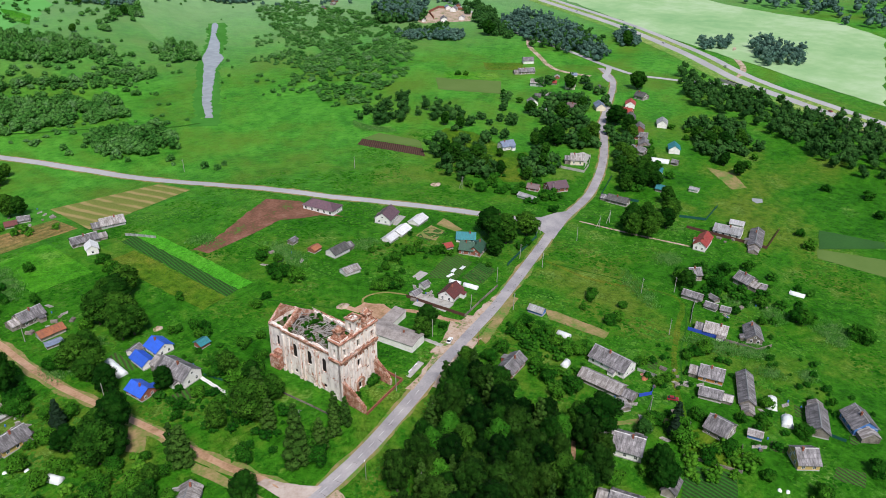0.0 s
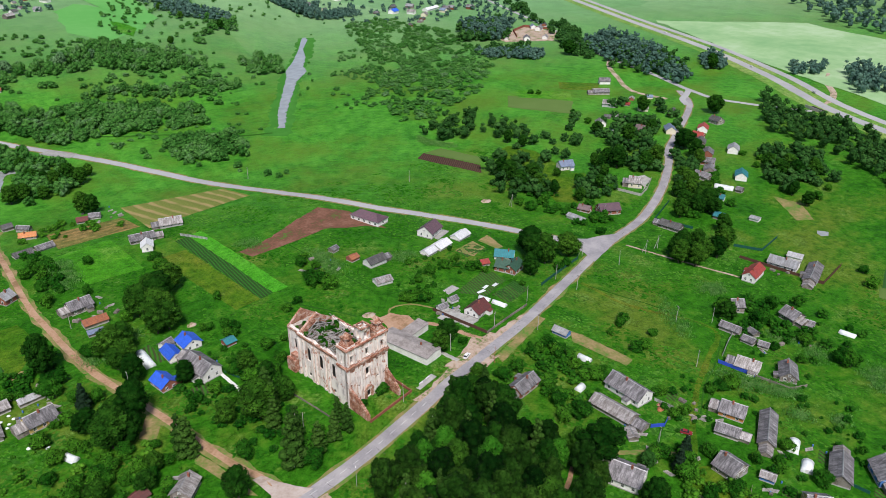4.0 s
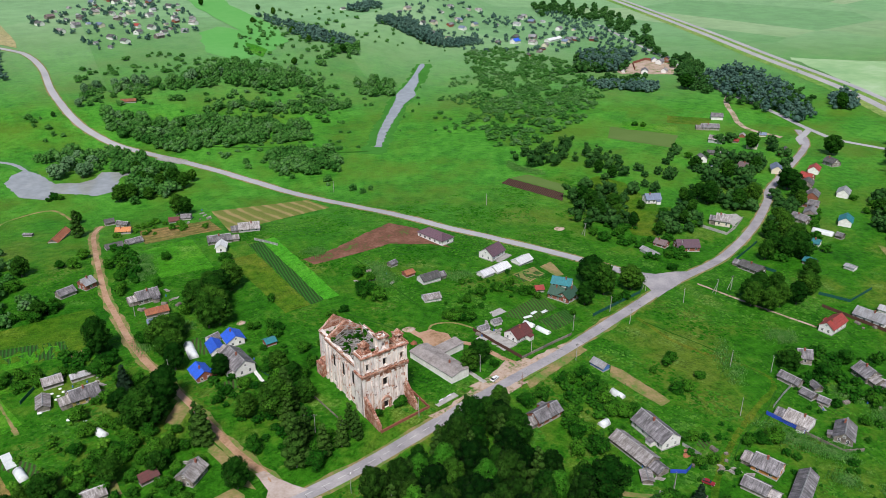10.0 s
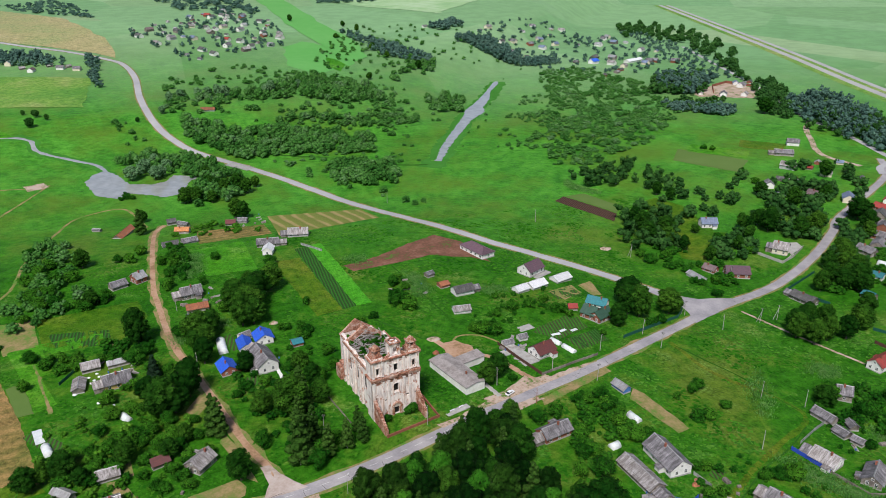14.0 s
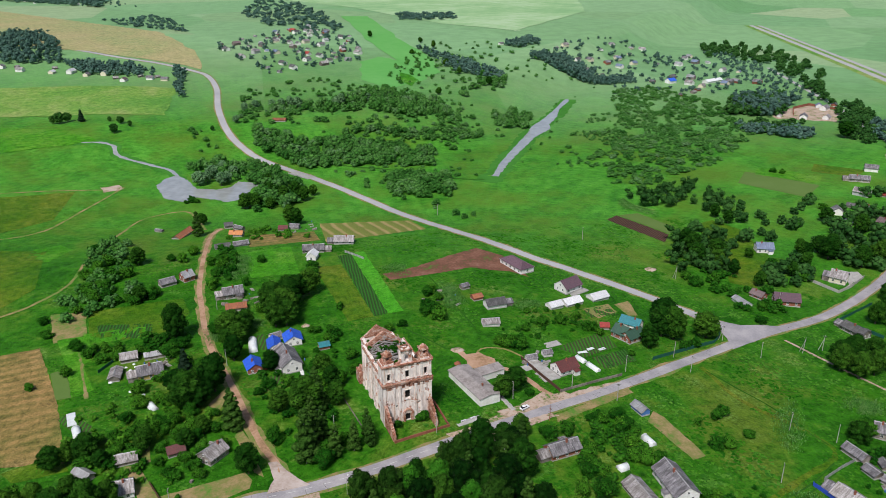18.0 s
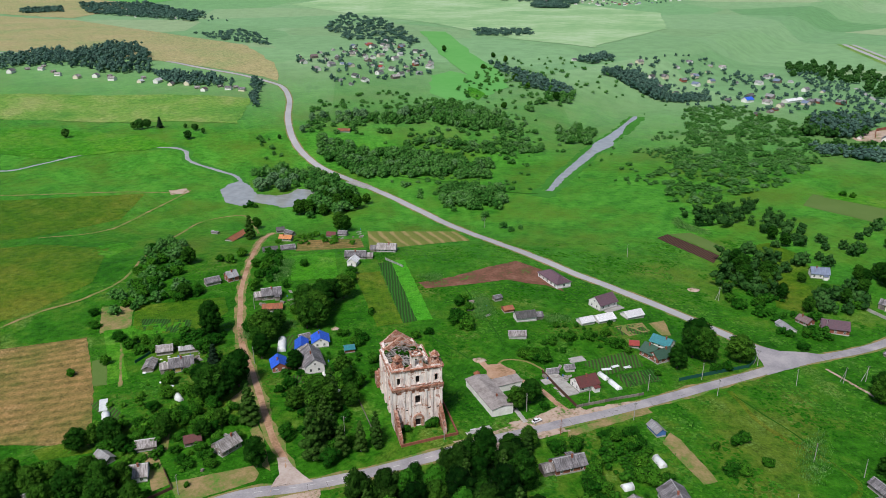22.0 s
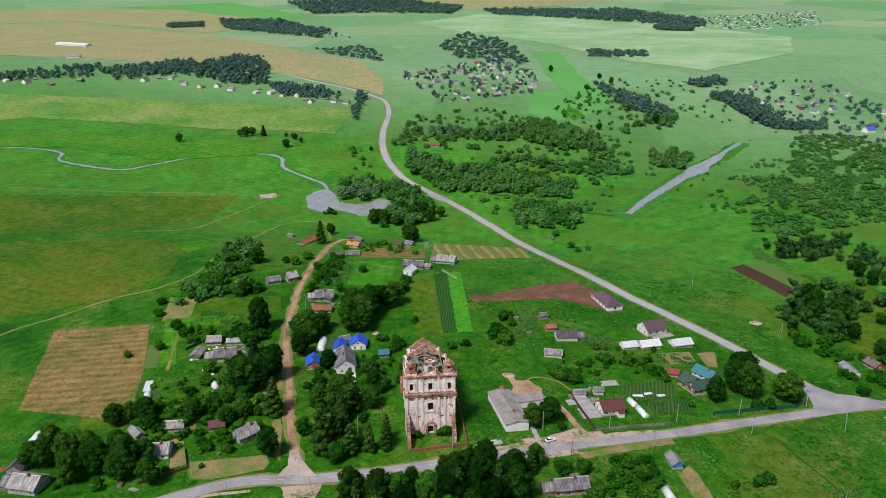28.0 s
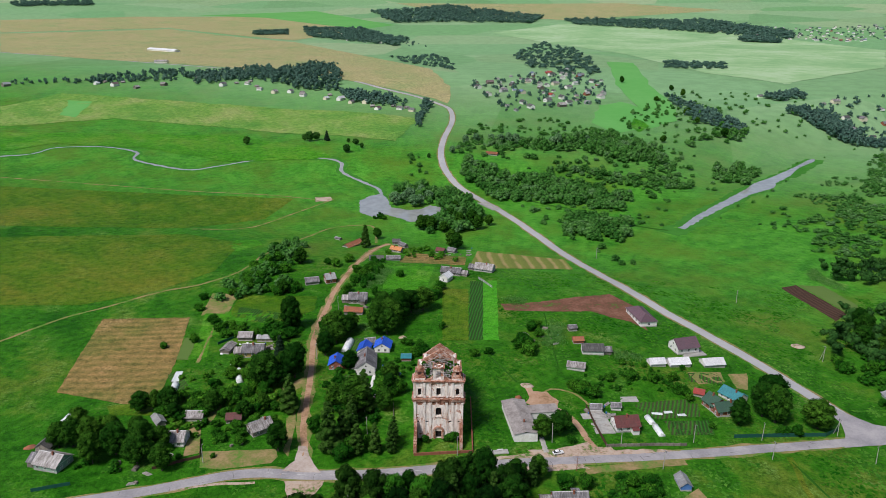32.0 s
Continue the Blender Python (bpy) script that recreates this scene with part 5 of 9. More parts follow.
def ragged(level, depth, freq, seed):
    return lambda x: level - depth * max(0.0, 0.5 + noise.noise((x * freq, seed, 0.3))) - 0.35 * depth * abs(noise.noise((x * freq * 4, seed, 2.3)))


FW, T1, T2 = 19.0, 16.6, 24.6
NW_, NL0, NL1, NE_ = 17.0, 5.0, 30.5, 18.0


def facade_top(x):
    u = abs(x - FW / 2)
    return T2 + (0.9 * math.cos((u - 0) / 3.0 * math.pi / 2) if u < 3 else 0.0) + (0.9 if 5.2 < u < 9.2 else 0.0) - 0.4 * abs(noise.noise((x * 0.9, 3.3, 0)))


holes_front = [(FW / 2, 0.0, 2.0, 3.9), (FW / 2, 9.5, 2.1, 3.6), (FW / 2, 18.3, 1.6, 3.2), (FW / 2 - 7.2, 18.3, 1.25, 3.0), (FW / 2 + 7.2, 18.3, 1.25, 3.0), (FW / 2 - 4.6, 6.6, 1.5, 0.7), (FW / 2 + 4.6, 6.6, 1.5, 0.7), (FW / 2 - 8.0, 6.6, 1.1, 0.7), (FW / 2 + 8.0, 6.6, 1.1, 0.7)]
part("facade", wall_with_holes("facade", FW, -1.2, facade_top, 1.3, holes_front, "plaster", 0.9), church, "tall peeling west front", pose(-FW / 2, 0, 0))
# west block behind the front: side walls of the tower bay, with its own windows
for s in (-1, 1):
    bay = wall_with_holes("tower_wall", 5.2, -1.2, lambda x: T2 + 0.5 - 0.5 * abs(noise.noise((x, s * 4.0, 0))), 1.2, [(2.6, 18.3, 1.2, 3.0)], "plaster", 1.0)
    # added dark panel in place of the tower's inner shade
    part("shade_backing", box_mesh("shade_backing", (min(s * 8.3, s * 8.4), max(s * 8.3, s * 8.4), 2.1, 3.7, 18.2, 21.4), "dark"), church)
    part("tower_wall", bay, church, "", pose(s * FW / 2 - (0 if s < 0 else 1.2) + 1.2, 0.3, 0, 0, 0, 90))
back_bay = wall_with_holes("tower_back_wall", FW - 2.4, 12.0, lambda x: (T2 - 0.5 if abs(x - 8.3) > 4.2 else 15.5) - 0.8 * abs(noise.noise((x * 0.7, 8.1, 0))), 0.9, [(1.9, 18.0, 1.2, 2.8), (14.7, 18.0, 1.2, 2.8)], "plaster", 1.0)
part("tower_back_wall", back_bay, church, "", pose(-FW / 2 + 1.2, 4.6, 0))
part("tower_floor", box_mesh("tower_floor", (-FW / 2 + 1.1, FW / 2 - 1.1, 1.2, 4.8, 23.2, 23.6), "rubble"), church, "overgrown top of the tower bay")


def pilaster(x, z0, z1, w=0.9, d=0.32, y=0.0, mat="plaster"):
    part("pilaster", mesh_of("pilaster", *join_vf([box_vf(x - w / 2, x + w / 2, y - d, y + 0.01, z0, z1), box_vf(x - w / 2 - 0.12, x + w / 2 + 0.12, y - d - 0.12, y + 0.01, z1 - 0.5, z1), box_vf(x - w / 2 - 0.1, x + w / 2 + 0.1, y - d - 0.1, y + 0.01, z0, z0 + 0.7)]), mat), church)


for x in (-9.0, -5.4, -3.1, 3.1, 5.4, 9.0):
    pilaster(x, -0.8, T1 - 1.2)
    pilaster(x, T1 + 0.9, T2 - 0.6, 0.8, 0.26)


def cornice(x0, x1, z, deep, high, seed, y=0.0, along="x"):
    """A moulded brick cornice, broken here and there."""
    items, n = [], int((x1 - x0) / 0.55)
    for i in range(n):
        u0, u1 = x0 + (x1 - x0) * i / n, x0 + (x1 - x0) * (i + 1) / n
        loss = max(0.0, noise.noise((u0 * 0.6, seed, 0.0)))
        for k in range(3):
            dp = deep * (0.45 + 0.28 * k) * (1 - 0.8 * loss) * (1 - 0.12 * abs(noise.noise((u0 * 3, k, seed))))
            h0, h1 = z + high * k / 3, z + high * (k + 1) / 3 * (1 - 0.25 * loss)
            items.append(box_vf(u0, u1, y - dp, y + 0.02, h0, max(h0 + 0.05, h1)) if along == "x" else box_vf(y - dp if deep > 0 else y - 0.02, y + 0.02 if deep > 0 else y - dp, u0, u1, h0, max(h0 + 0.05, h1)))
    part("cornice", mesh_of("cornice", *join_vf(items), "brick_ruin"), church, "broken red brick cornice")


cornice(-FW / 2 - 0.4, FW / 2 + 0.4, T1 - 0.9, 0.75, 1.5, 1.0)
cornice(-FW / 2 - 0.4, FW / 2 + 0.4, T2 - 0.9, 0.8, 1.1, 2.0)
cornice(-FW / 2 - 0.2, FW / 2 + 0.2, 17.4, 0.3, 0.5, 3.0)
for y0, d, sd in ((-FW / 2, 0.75, 4.0), (FW / 2, -0.75, 5.0)):
    cornice(0, 5.3, T1 - 0.9, d, 1.4, sd, y0, "y")
    cornice(0, 5.3, T2 - 0.9, d, 1.1, sd + 2, y0, "y")
# scar of bare brick between the tiers
for i in range(46):
    x = -8.8 + 17.6 * brng.random()
    part("brick_scar", mesh_of("brick_scar", *box_vf(x, x + brng.uniform(0.5, 1.6), -0.06, 0.02, 14.2 + brng.uniform(0, 1.2), 15.8 + brng.uniform(0, 0.5)), "brick_ruin"), church)
for sx, sz, n_ in ((-8.6, 17.2, 9), (8.4, 17.2, 9), (-2.5, 23.3, 10), (3.5, 23.3, 10), (-8.8, 9.0, 8), (8.6, 3.0, 9), (-6.5, 2.0, 9)):
    for _ in range(n_):
        u, v = sx + brng.uniform(-0.9, 0.6), sz + brng.uniform(-0.9, 0.9)
        part("brick_scar", mesh_of("brick_scar", *box_vf(u, u + brng.uniform(0.3, 0.9), -0.05, 0.02, v, v + brng.uniform(0.2, 0.6)), "brick_ruin"), church)
# window grilles and frames of the front
for x, z, w, h in ((0, 9.5, 2.1, 3.6), (0, 18.3, 1.6, 3.2), (-7.2, 18.3, 1.25, 3.0), (7.2, 18.3, 1.25, 3.0)):
    bars = [box_vf(x - w / 2, x + w / 2, 0.5, 0.56, z + h * k / 4 - 0.04, z + h * k / 4 + 0.04) for k in range(1, 4)] + [box_vf(x - 0.05, x + 0.05, 0.5, 0.56, z, z + h)]
    part("window_bars", mesh_of("window_bars", *join_vf(bars), "iron"), church)
    surround = [box_vf(x - w / 2 - 0.3, x - w / 2, -0.14, 0.02, z - 0.3, z + h * 0.85), box_vf(x + w / 2, x + w / 2 + 0.3, -0.14, 0.02, z - 0.3, z + h * 0.85), box_vf(x - w / 2 - 0.4, x + w / 2 + 0.4, -0.22, 0.02, z - 0.5, z - 0.2), box_vf(x - w / 2 - 0.3, x + w / 2 + 0.3, -0.18, 0.02, z + h + 0.02, z + h + 0.32)]
    # dark sheet behind the opening, shade painted as a panel
    part("shade_backing", box_mesh("shade_backing", (x - w / 2 - 0.05, x + w / 2 + 0.05, 1.0, 1.1, z - 0.05, z + h + 0.05), "dark"), church)
    part("window_surround", mesh_of("window_surround", *join_vf(surround), "plaster"), church)
for x, w in ((-4.6, 1.5), (4.6, 1.5), (-8.0, 1.1), (8.0, 1.1)):
    # shade of the recess as a dark panel
    part("niche_shade", box_mesh("niche_shade", (x - w / 2 - 0.1, x + w / 2 + 0.1, 0.3, 0.4, 6.5, 7.4), "dark"), church)
# porch at the door: two piers, an arched brick gable
for s in (-1, 1):
    part("porch_pier", box_mesh("porch_pier", (min(s * 1.15, s * 1.95), max(s * 1.15, s * 1.95), -0.6, 0.02, -0.8, 3.0), "brick_ruin"), church, "crumbling brick pier of the porch")
arch = []
for k in range(18):
    a0, a1 = math.pi * k / 18, math.pi * (k + 1) / 18
    arch.append(([(r * math.cos(w), y, 2.9 + 1.05 * r * math.sin(w)) for w in (a0, a1) for r in (1.45, 2.15) for y in (-0.7, 0.02)], [(0, 1, 3, 2), (4, 6, 7, 5), (0, 4, 5, 1), (2, 3, 7, 6), (0, 2, 6, 4), (1, 5, 7, 3)]))
part("porch_arch", mesh_of("porch_arch", *join_vf(arch), "brick_ruin"), church, "broken brick arch over the door")
part("porch_tympanum", mesh_of("porch_tympanum", *prism_vf([(-1.4, 3.0), (1.4, 3.0), (1.15, 3.9), (0, 4.4), (-1.15, 3.9)], -0.3, -0.02), "plaster"), church)
# a dark panel fills the doorway in place of its shade
part("door", box_mesh("door", (-1.0, 1.0, 0.5, 0.62, -0.2, 2.7), "dark"), church, "dark panel for the shade in the open doorway")


def turret(x, y, z, w, h, dome, mat):
    """A corner turret: four piers, arched openings, a cornice and what is left of its cap."""
    t = w / 2
    items = []
    for sx in (-1, 1):
        for sy in (-1, 1):
            a, b = sorted((sx * t, sx * t * 0.42))
            c, d = sorted((sy * t, sy * t * 0.42))
            items.append(box_vf(x + a, x + b, y + c, y + d, z, z + h))
    items.append(box_vf(x - t, x + t, y - t, y + t, z, z + h * 0.18))
    items.append(box_vf(x - t, x + t, y - t, y - t * 0.45, z + h * 0.78, z + h))
    items.append(box_vf(x - t, x + t, y + t * 0.45, y + t, z + h * 0.78, z + h))
    items.append(box_vf(x - t, x - t * 0.45, y - t, y + t, z + h * 0.78, z + h))
    items.append(box_vf(x + t * 0.45, x + t, y - t, y + t, z + h * 0.78, z + h))
    tw = part("turret", mesh_of("turret", *join_vf(items), mat), church, "small ruined bell turret")
    for k in range(4):
        for i in range(6):
            u = -t - 0.3 + (2 * t + 0.6) * i / 6
            v = u + (2 * t + 0.6) / 6 * brng.uniform(0.7, 1.0)
            zz = z + h + brng.uniform(0.25, 0.6)
            r = t + 0.3
            stone = (box_vf(x + u, x + v, y - r, y - r + 0.6, z + h, zz) if k == 0 else box_vf(x + u, x + v, y + r - 0.6, y + r, z + h, zz) if k == 1 else box_vf(x - r, x - r + 0.6, y + u, y + v, z + h, zz) if k == 2 else box_vf(x + r - 0.6, x + r, y + u, y + v, z + h, zz))
            part("cornice_stone", mesh_of("cornice_stone", *stone, "brick_ruin"), tw)
    if dome:
        rings = [(1.0, 0.0), (0.99, 0.4), (0.92, 0.8), (0.76, 1.2), (0.52, 1.5), (0.36, 1.62), (0.34, 1.9), (0.10, 2.05)]
        vs, fs = [], []
        for k, (r, hz) in enumerate(rings):
            for i in range(12):
                w_ = 2 * math.pi * i / 12
                j = 1 + 0.12 * noise.noise((i * 0.9, k * 0.8, x))
                vs.append((x + r * t * 0.95 * j * math.cos(w_), y + r * t * 0.95 * j * math.sin(w_), z + h + 0.3 + hz * dome))
            if k:
                b = (k - 1) * 12
                fs += [(b + i, b + (i + 1) % 12, b + 12 + (i + 1) % 12, b + 12 + i) for i in range(12)]
        fs.append(tuple(range(len(vs) - 12, len(vs))))
        part("cap", mesh_of("cap", vs, fs, "brick_ruin"), tw, "broken brick cap")
    return tw


# brick stumps under the turrets
for s in (-1, 1):
    part("attic_stump", mesh_of("attic_stump", *join_vf([box_vf(s * 7.1 - 2.2, s * 7.1 + 2.2, 0.2, 4.6, T2 - 0.6, T2 + 0.9), box_vf(s * 7.1 - 1.8, s * 7.1 + 1.8, 0.6, 4.2, T2 + 0.9, T2 + 1.5)]), "brick_ruin"), church, "red brick attic base")
turret(-7.1, 2.4, T2 + 1.4, 2.9, 2.0, 0.85, "brick_ruin")
turret(7.1, 2.4, T2 + 1.4, 2.9, 2.0, 0.85, "brick_ruin")
turret(0.0, 2.2, T2 - 0.2, 4.0, 5.2, 0.0, "plaster")
for s in (-1, 1):
    items = []
    for k in range(8):
        x = s * (2.2 + 0.4 * k)
        items.append(box_vf(min(x, x + s * 0.4), max(x, x + s * 0.4), 0.05, 1.1, T2 - 0.3, T2 + 1.6 * math.exp(-k * 0.45) + 0.25 * brng.random()))
    part("volute", mesh_of("volute", *join_vf(items), "brick_ruin"), church, "remains of a brick scroll")

# nave walls
nave_len = NL1 - NL0
nave_holes = [(4.2, 8.2, 2.1, 5.8), (11.5, 8.2, 2.1, 5.8), (18.8, 8.2, 2.1, 5.8), (4.2, 1.2, 1.6, 1.6), (18.8, 1.2, 1.6, 1.6)]
for s in (-1, 1):
    me = wall_with_holes("nave_wall", nave_len, -1.4, ragged(NE_ + 0.3, 0.9, 0.35, 3.0 + s), 1.25, nave_holes, "plaster", 1.0)
    part("nave_wall", me, church, "long peeling nave wall", pose(s * NW_ / 2 + (1.25 if s < 0 else 0.0), NL0, 0, 0, 0, 90))
    # added lining: the nave's inner shade put into a dark colour
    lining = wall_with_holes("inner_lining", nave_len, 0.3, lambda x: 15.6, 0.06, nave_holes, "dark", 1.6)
    part("inner_lining", lining, church, "added dark lining that stands for the shade inside the nave", pose(s * (NW_ / 2 - 1.26) if s > 0 else -(NW_ / 2 - 1.26) + 0.06, NL0, 0, 0, 0, 90))
    for off in (0.7, 6.9, 8.9, 14.2, 16.1, 21.6, 24.6):
        y = NL0 + off
        x0, x1 = sorted((s * NW_ / 2, s * (NW_ / 2 + 0.55)))
        part("buttress", mesh_of("buttress", *join_vf([box_vf(x0, x1, y - 0.42, y + 0.42, -1.4, NE_ - 2.0 - 0.5 * brng.random()), box_vf(x0 - 0.15, x1 + 0.15, y - 0.55, y + 0.55, -1.4, 1.0)]), "plaster"), church)
    cornice(NL0, NL1, NE_ - 1.3, 0.6 if s < 0 else -0.6, 1.2, 9.0 + s, s * NW_ / 2, "y")
    for hx, sill, w, h in nave_holes:
        # dark panels set near the outer face paint the nave's inner shade
        part("shade_backing", box_mesh("shade_backing", (min(s * 8.0, s * 8.08), max(s * 8.0, s * 8.08), NL0 + hx - w / 2 - 0.05, NL0 + hx + w / 2 + 0.05, sill - 0.05, sill + h + 0.05), "dark"), church)
    for hx, sill, w, h in nave_holes[:3]:
        bars = [box_vf(min(s * 8.2, s * 8.28), max(s * 8.2, s * 8.28), NL0 + hx - w / 2, NL0 + hx + w / 2, sill + h * k / 4 - 0.05, sill + h * k / 4 + 0.05) for k in range(1, 4)] + [box_vf(min(s * 8.2, s * 8.28), max(s * 8.2, s * 8.28), NL0 + hx - 0.06, NL0 + hx + 0.06, sill, sill + h)]
        part("window_bars", mesh_of("window_bars", *join_vf(bars), "iron"), church, "rusted window grille")
# the arch gable at the end of the nave and the chancel behind it


def gable_wall(name, half, foot, apex, y, thick, arch, z0):
    """A ragged brick gable in one piece, with an arch cut out of its foot."""
    n, cols_ = 26, []
    for i in range(n + 1):
        u = -half + 2 * half * i / n
        top = apex - (apex - foot) * abs(u) / half - 0.35 * abs(noise.noise((u * 0.8, y, 0)))
        low = foot - 4.5 + 6.0 * math.sqrt(1 - (u / arch) ** 2) if arch and abs(u) < arch else z0
        cols_.append((u, min(low, top - 0.3), top))
    vs = [v for u, low, top in cols_ for v in ((u, y, low), (u, y, top), (u, y + thick, top), (u, y + thick, low))]
    fs = [(0, 1, 2, 3), (4 * n + 3, 4 * n + 2, 4 * n + 1, 4 * n)]
    for i in range(n):
        a, b = 4 * i, 4 * i + 4
        fs += [(a + k, b + k, b + (k + 1) % 4, a + (k + 1) % 4) for k in range(4)]
    bm = bmesh.new()
    me = mesh_of("t", vs, fs, "brick_ruin")
    bm.from_mesh(me)
    bpy.data.meshes.remove(me)
    return part(name, bm_mesh(name, bm, "brick_ruin"), church, "bare red brick gable")


gable_wall("arch_gable", NW_ / 2 - 0.1, NE_ - 0.4, 23.0, NL1 - 1.2, 1.1, 6.0, 0.0)
gable_wall("end_gable", 6.6, 16.6, 21.6, 38.2, 1.0, 0.0, 15.8)
part("chancel_wall", wall_with_holes("chancel_wall", 13.4, -1.4, ragged(16.9, 0.5, 0.4, 7.7), 1.1, [(6.7, 7.5, 1.8, 4.0)], "plaster", 1.0), church, "", pose(-6.7, 38.1, 0))
for s in (-1, 1):
    me = wall_with_holes("chancel_wall", 8.2, -1.4, ragged(17.0, 0.5, 0.4, 5.5 + s), 1.1, [(4.0, 8.0, 1.5, 4.5)], "plaster", 1.0)
    part("chancel_wall", me, church, "", pose(s * 6.75 + (1.1 if s < 0 else 0.0), NL1, 0, 0, 0, 90))
    # same added shade panel for the chancel window
    part("shade_backing", box_mesh("shade_backing", (min(s * 6.2, s * 6.28), max(s * 6.2, s * 6.28), NL1 + 3.2, NL1 + 4.8, 7.9, 12.6), "dark"), church)
    cornice(NL1, 38.8, 15.6, 0.5 if s < 0 else -0.5, 1.0, 14.0 + s, s * 6.75, "y")
    part("annex", mesh_of("annex", *join_vf([box_vf(min(s * 6.7, s * 10.2), max(s * 6.7, s * 10.2), 31.2, 36.2, -1.4, 5.0), box_vf(min(s * 6.7, s * 9.0), max(s * 6.7, s * 9.0), 31.2, 35.2, 5.0, 6.6)]), "brick_ruin"), church, "collapsed brick sacristy") if s < 0 else None
part("vault_rubble", box_mesh("vault_rubble", (-NW_ / 2 + 1.2, NW_ / 2 - 1.2, NL0, NL1 - 1.2, -1.0, 0.6), "rubble"), church)
part("chancel_floor", box_mesh("chancel_floor", (-5.7, 5.7, NL1, 38.1, -1.0, 0.6), "rubble"), church)
# sagging remains of the vault and ceiling that still close much of the nave
vs, fs = [], []
cols, rows_ = 17, 26
for j in range(rows_):
    for i in range(cols):
        u, v = i / (cols - 1) * 2 - 1, j / (rows_ - 1)
        x, y = u * (NW_ / 2 - 1.1), NL0 + 0.2 + v * (NL1 - NL0 - 1.6)
        z = 16.4 + 1.0 * (1 - u * u) - 1.6 * abs(noise.noise((x * 0.25, y * 0.25, 0))) + 0.5 * noise.noise((x * 0.9, y * 0.9, 4))
        vs.append((x, y, z))
for j in range(rows_ - 1):
    for i in range(cols - 1):
        if noise.noise((i * 0.45, j * 0.35, 9.0)) < 0.55:
            a = j * cols + i
            fs.append((a, a + 1, a + cols + 1, a + cols))
me = mesh_of("broken_ceiling", vs, fs, "rubble")
ceil = part("broken_ceiling", me, church, "sagging overgrown remains of the ceiling")
ceil.modifiers.new("thick", "SOLIDIFY").thickness = 0.35
# fallen rafters
rr = random.Random(12)
for k in range(170):
    x, y = rr.uniform(-6.8, 6.8), rr.uniform(NL0 + 1.0, NL1 - 2.0)
    w = rr.choice((0, 0, 90, 90, 45, -30, 20)) + rr.uniform(-18, 18)
    ln = rr.uniform(2.2, 6.5)
    z = 17.3 + rr.uniform(-0.4, 1.3) - 0.08 * abs(x)
    beam = shared(("beam", round(ln)), lambda: box_mesh("rafter", (-round(ln) / 2, round(ln) / 2, -0.11, 0.11, -0.10, 0.10), "timber_grey"))
    dx = max(-7.0, min(7.0, x))
    part("rafter", beam, church, "", pose(dx, y, z, rr.uniform(-8, 8), rr.uniform(-16, 16), w))
# rafters still standing below the arch gable
for k, (a, b) in enumerate((((-5.4, 27.6, 18.2), (1.6, 27.8, 22.2)), ((5.4, 27.6, 18.2), (-1.6, 27.8, 22.2)), ((-4.6, 26.6, 18.6), (4.4, 26.8, 20.4)), ((4.8, 26.0, 18.4), (-3.2, 26.4, 20.8)), ((0.2, 28.0, 17.6), (0.0, 28.0, 22.0)), ((6.4, 18.0, 17.8), (5.6, 28.2, 21.0)))):
    part("roof_truss", mesh_of("roof_truss", *tube_vf(a, b, 0.14, 0.12, 5), "timber_grey"), church, "grey standing truss timber")
# saplings and weeds on the walls and vault
for k in range(74):
    if k < 52:
        x, y, z, s = rr.uniform(-7, 7), rr.uniform(NL0 + 1, NL1 - 2), 16.9 + rr.uniform(-0.2, 0.5), rr.uniform(0.12, 0.30)
    elif k < 64:
        x, y, z, s = rr.choice((-6.2, 6.2, -3, 3)) + rr.uniform(-1, 1), rr.uniform(1.0, 4.5), T2 - 0.6, rr.uniform(0.07, 0.16)
    else:
        x, y, z, s = rr.uniform(-5, 5), rr.uniform(31.5, 37), 15.2, rr.uniform(0.1, 0.2)
    fol = tree_protos("bush")[k % 5][1]
    part("sapling", fol, church, "green sapling rooted in the masonry", Matrix.Translation((x, y, z)) @ Matrix.Diagonal((s, s, s * 1.1, 1)))
part("chancel_vault", box_mesh("chancel_vault", (-5.6, 5.6, NL1 + 0.2, 38.0, 14.6, 15.0), "rubble"), church)

# the broken flank walls before the front, and the yard wall
for s, reach, seed in ((1, 7.4, 3), (-1, 10.0, 6)):
    flank = empty("flank_wall", CHURCH @ pose(s * 8.7, 0, 0), "broken stepped brick wall running out from the church front", "wall", "flank walls")
    k, n_ = 0, int(reach / 0.5)
    for i in range(n_):
        u = (i + 0.5) / n_
        h = 7.2 * (1 - u) ** 0.75 + 1.2 + 0.7 * noise.noise((i * 0.6, seed, 0))
        part("masonry", mesh_of("masonry", *box_vf(-0.55 - 0.08 * brng.random(), 0.55 + 0.08 * brng.random(), -reach * (i + 1) / n_ - 0.02, -reach * i / n_, -1.6, h), "brick_ruin"), flank)


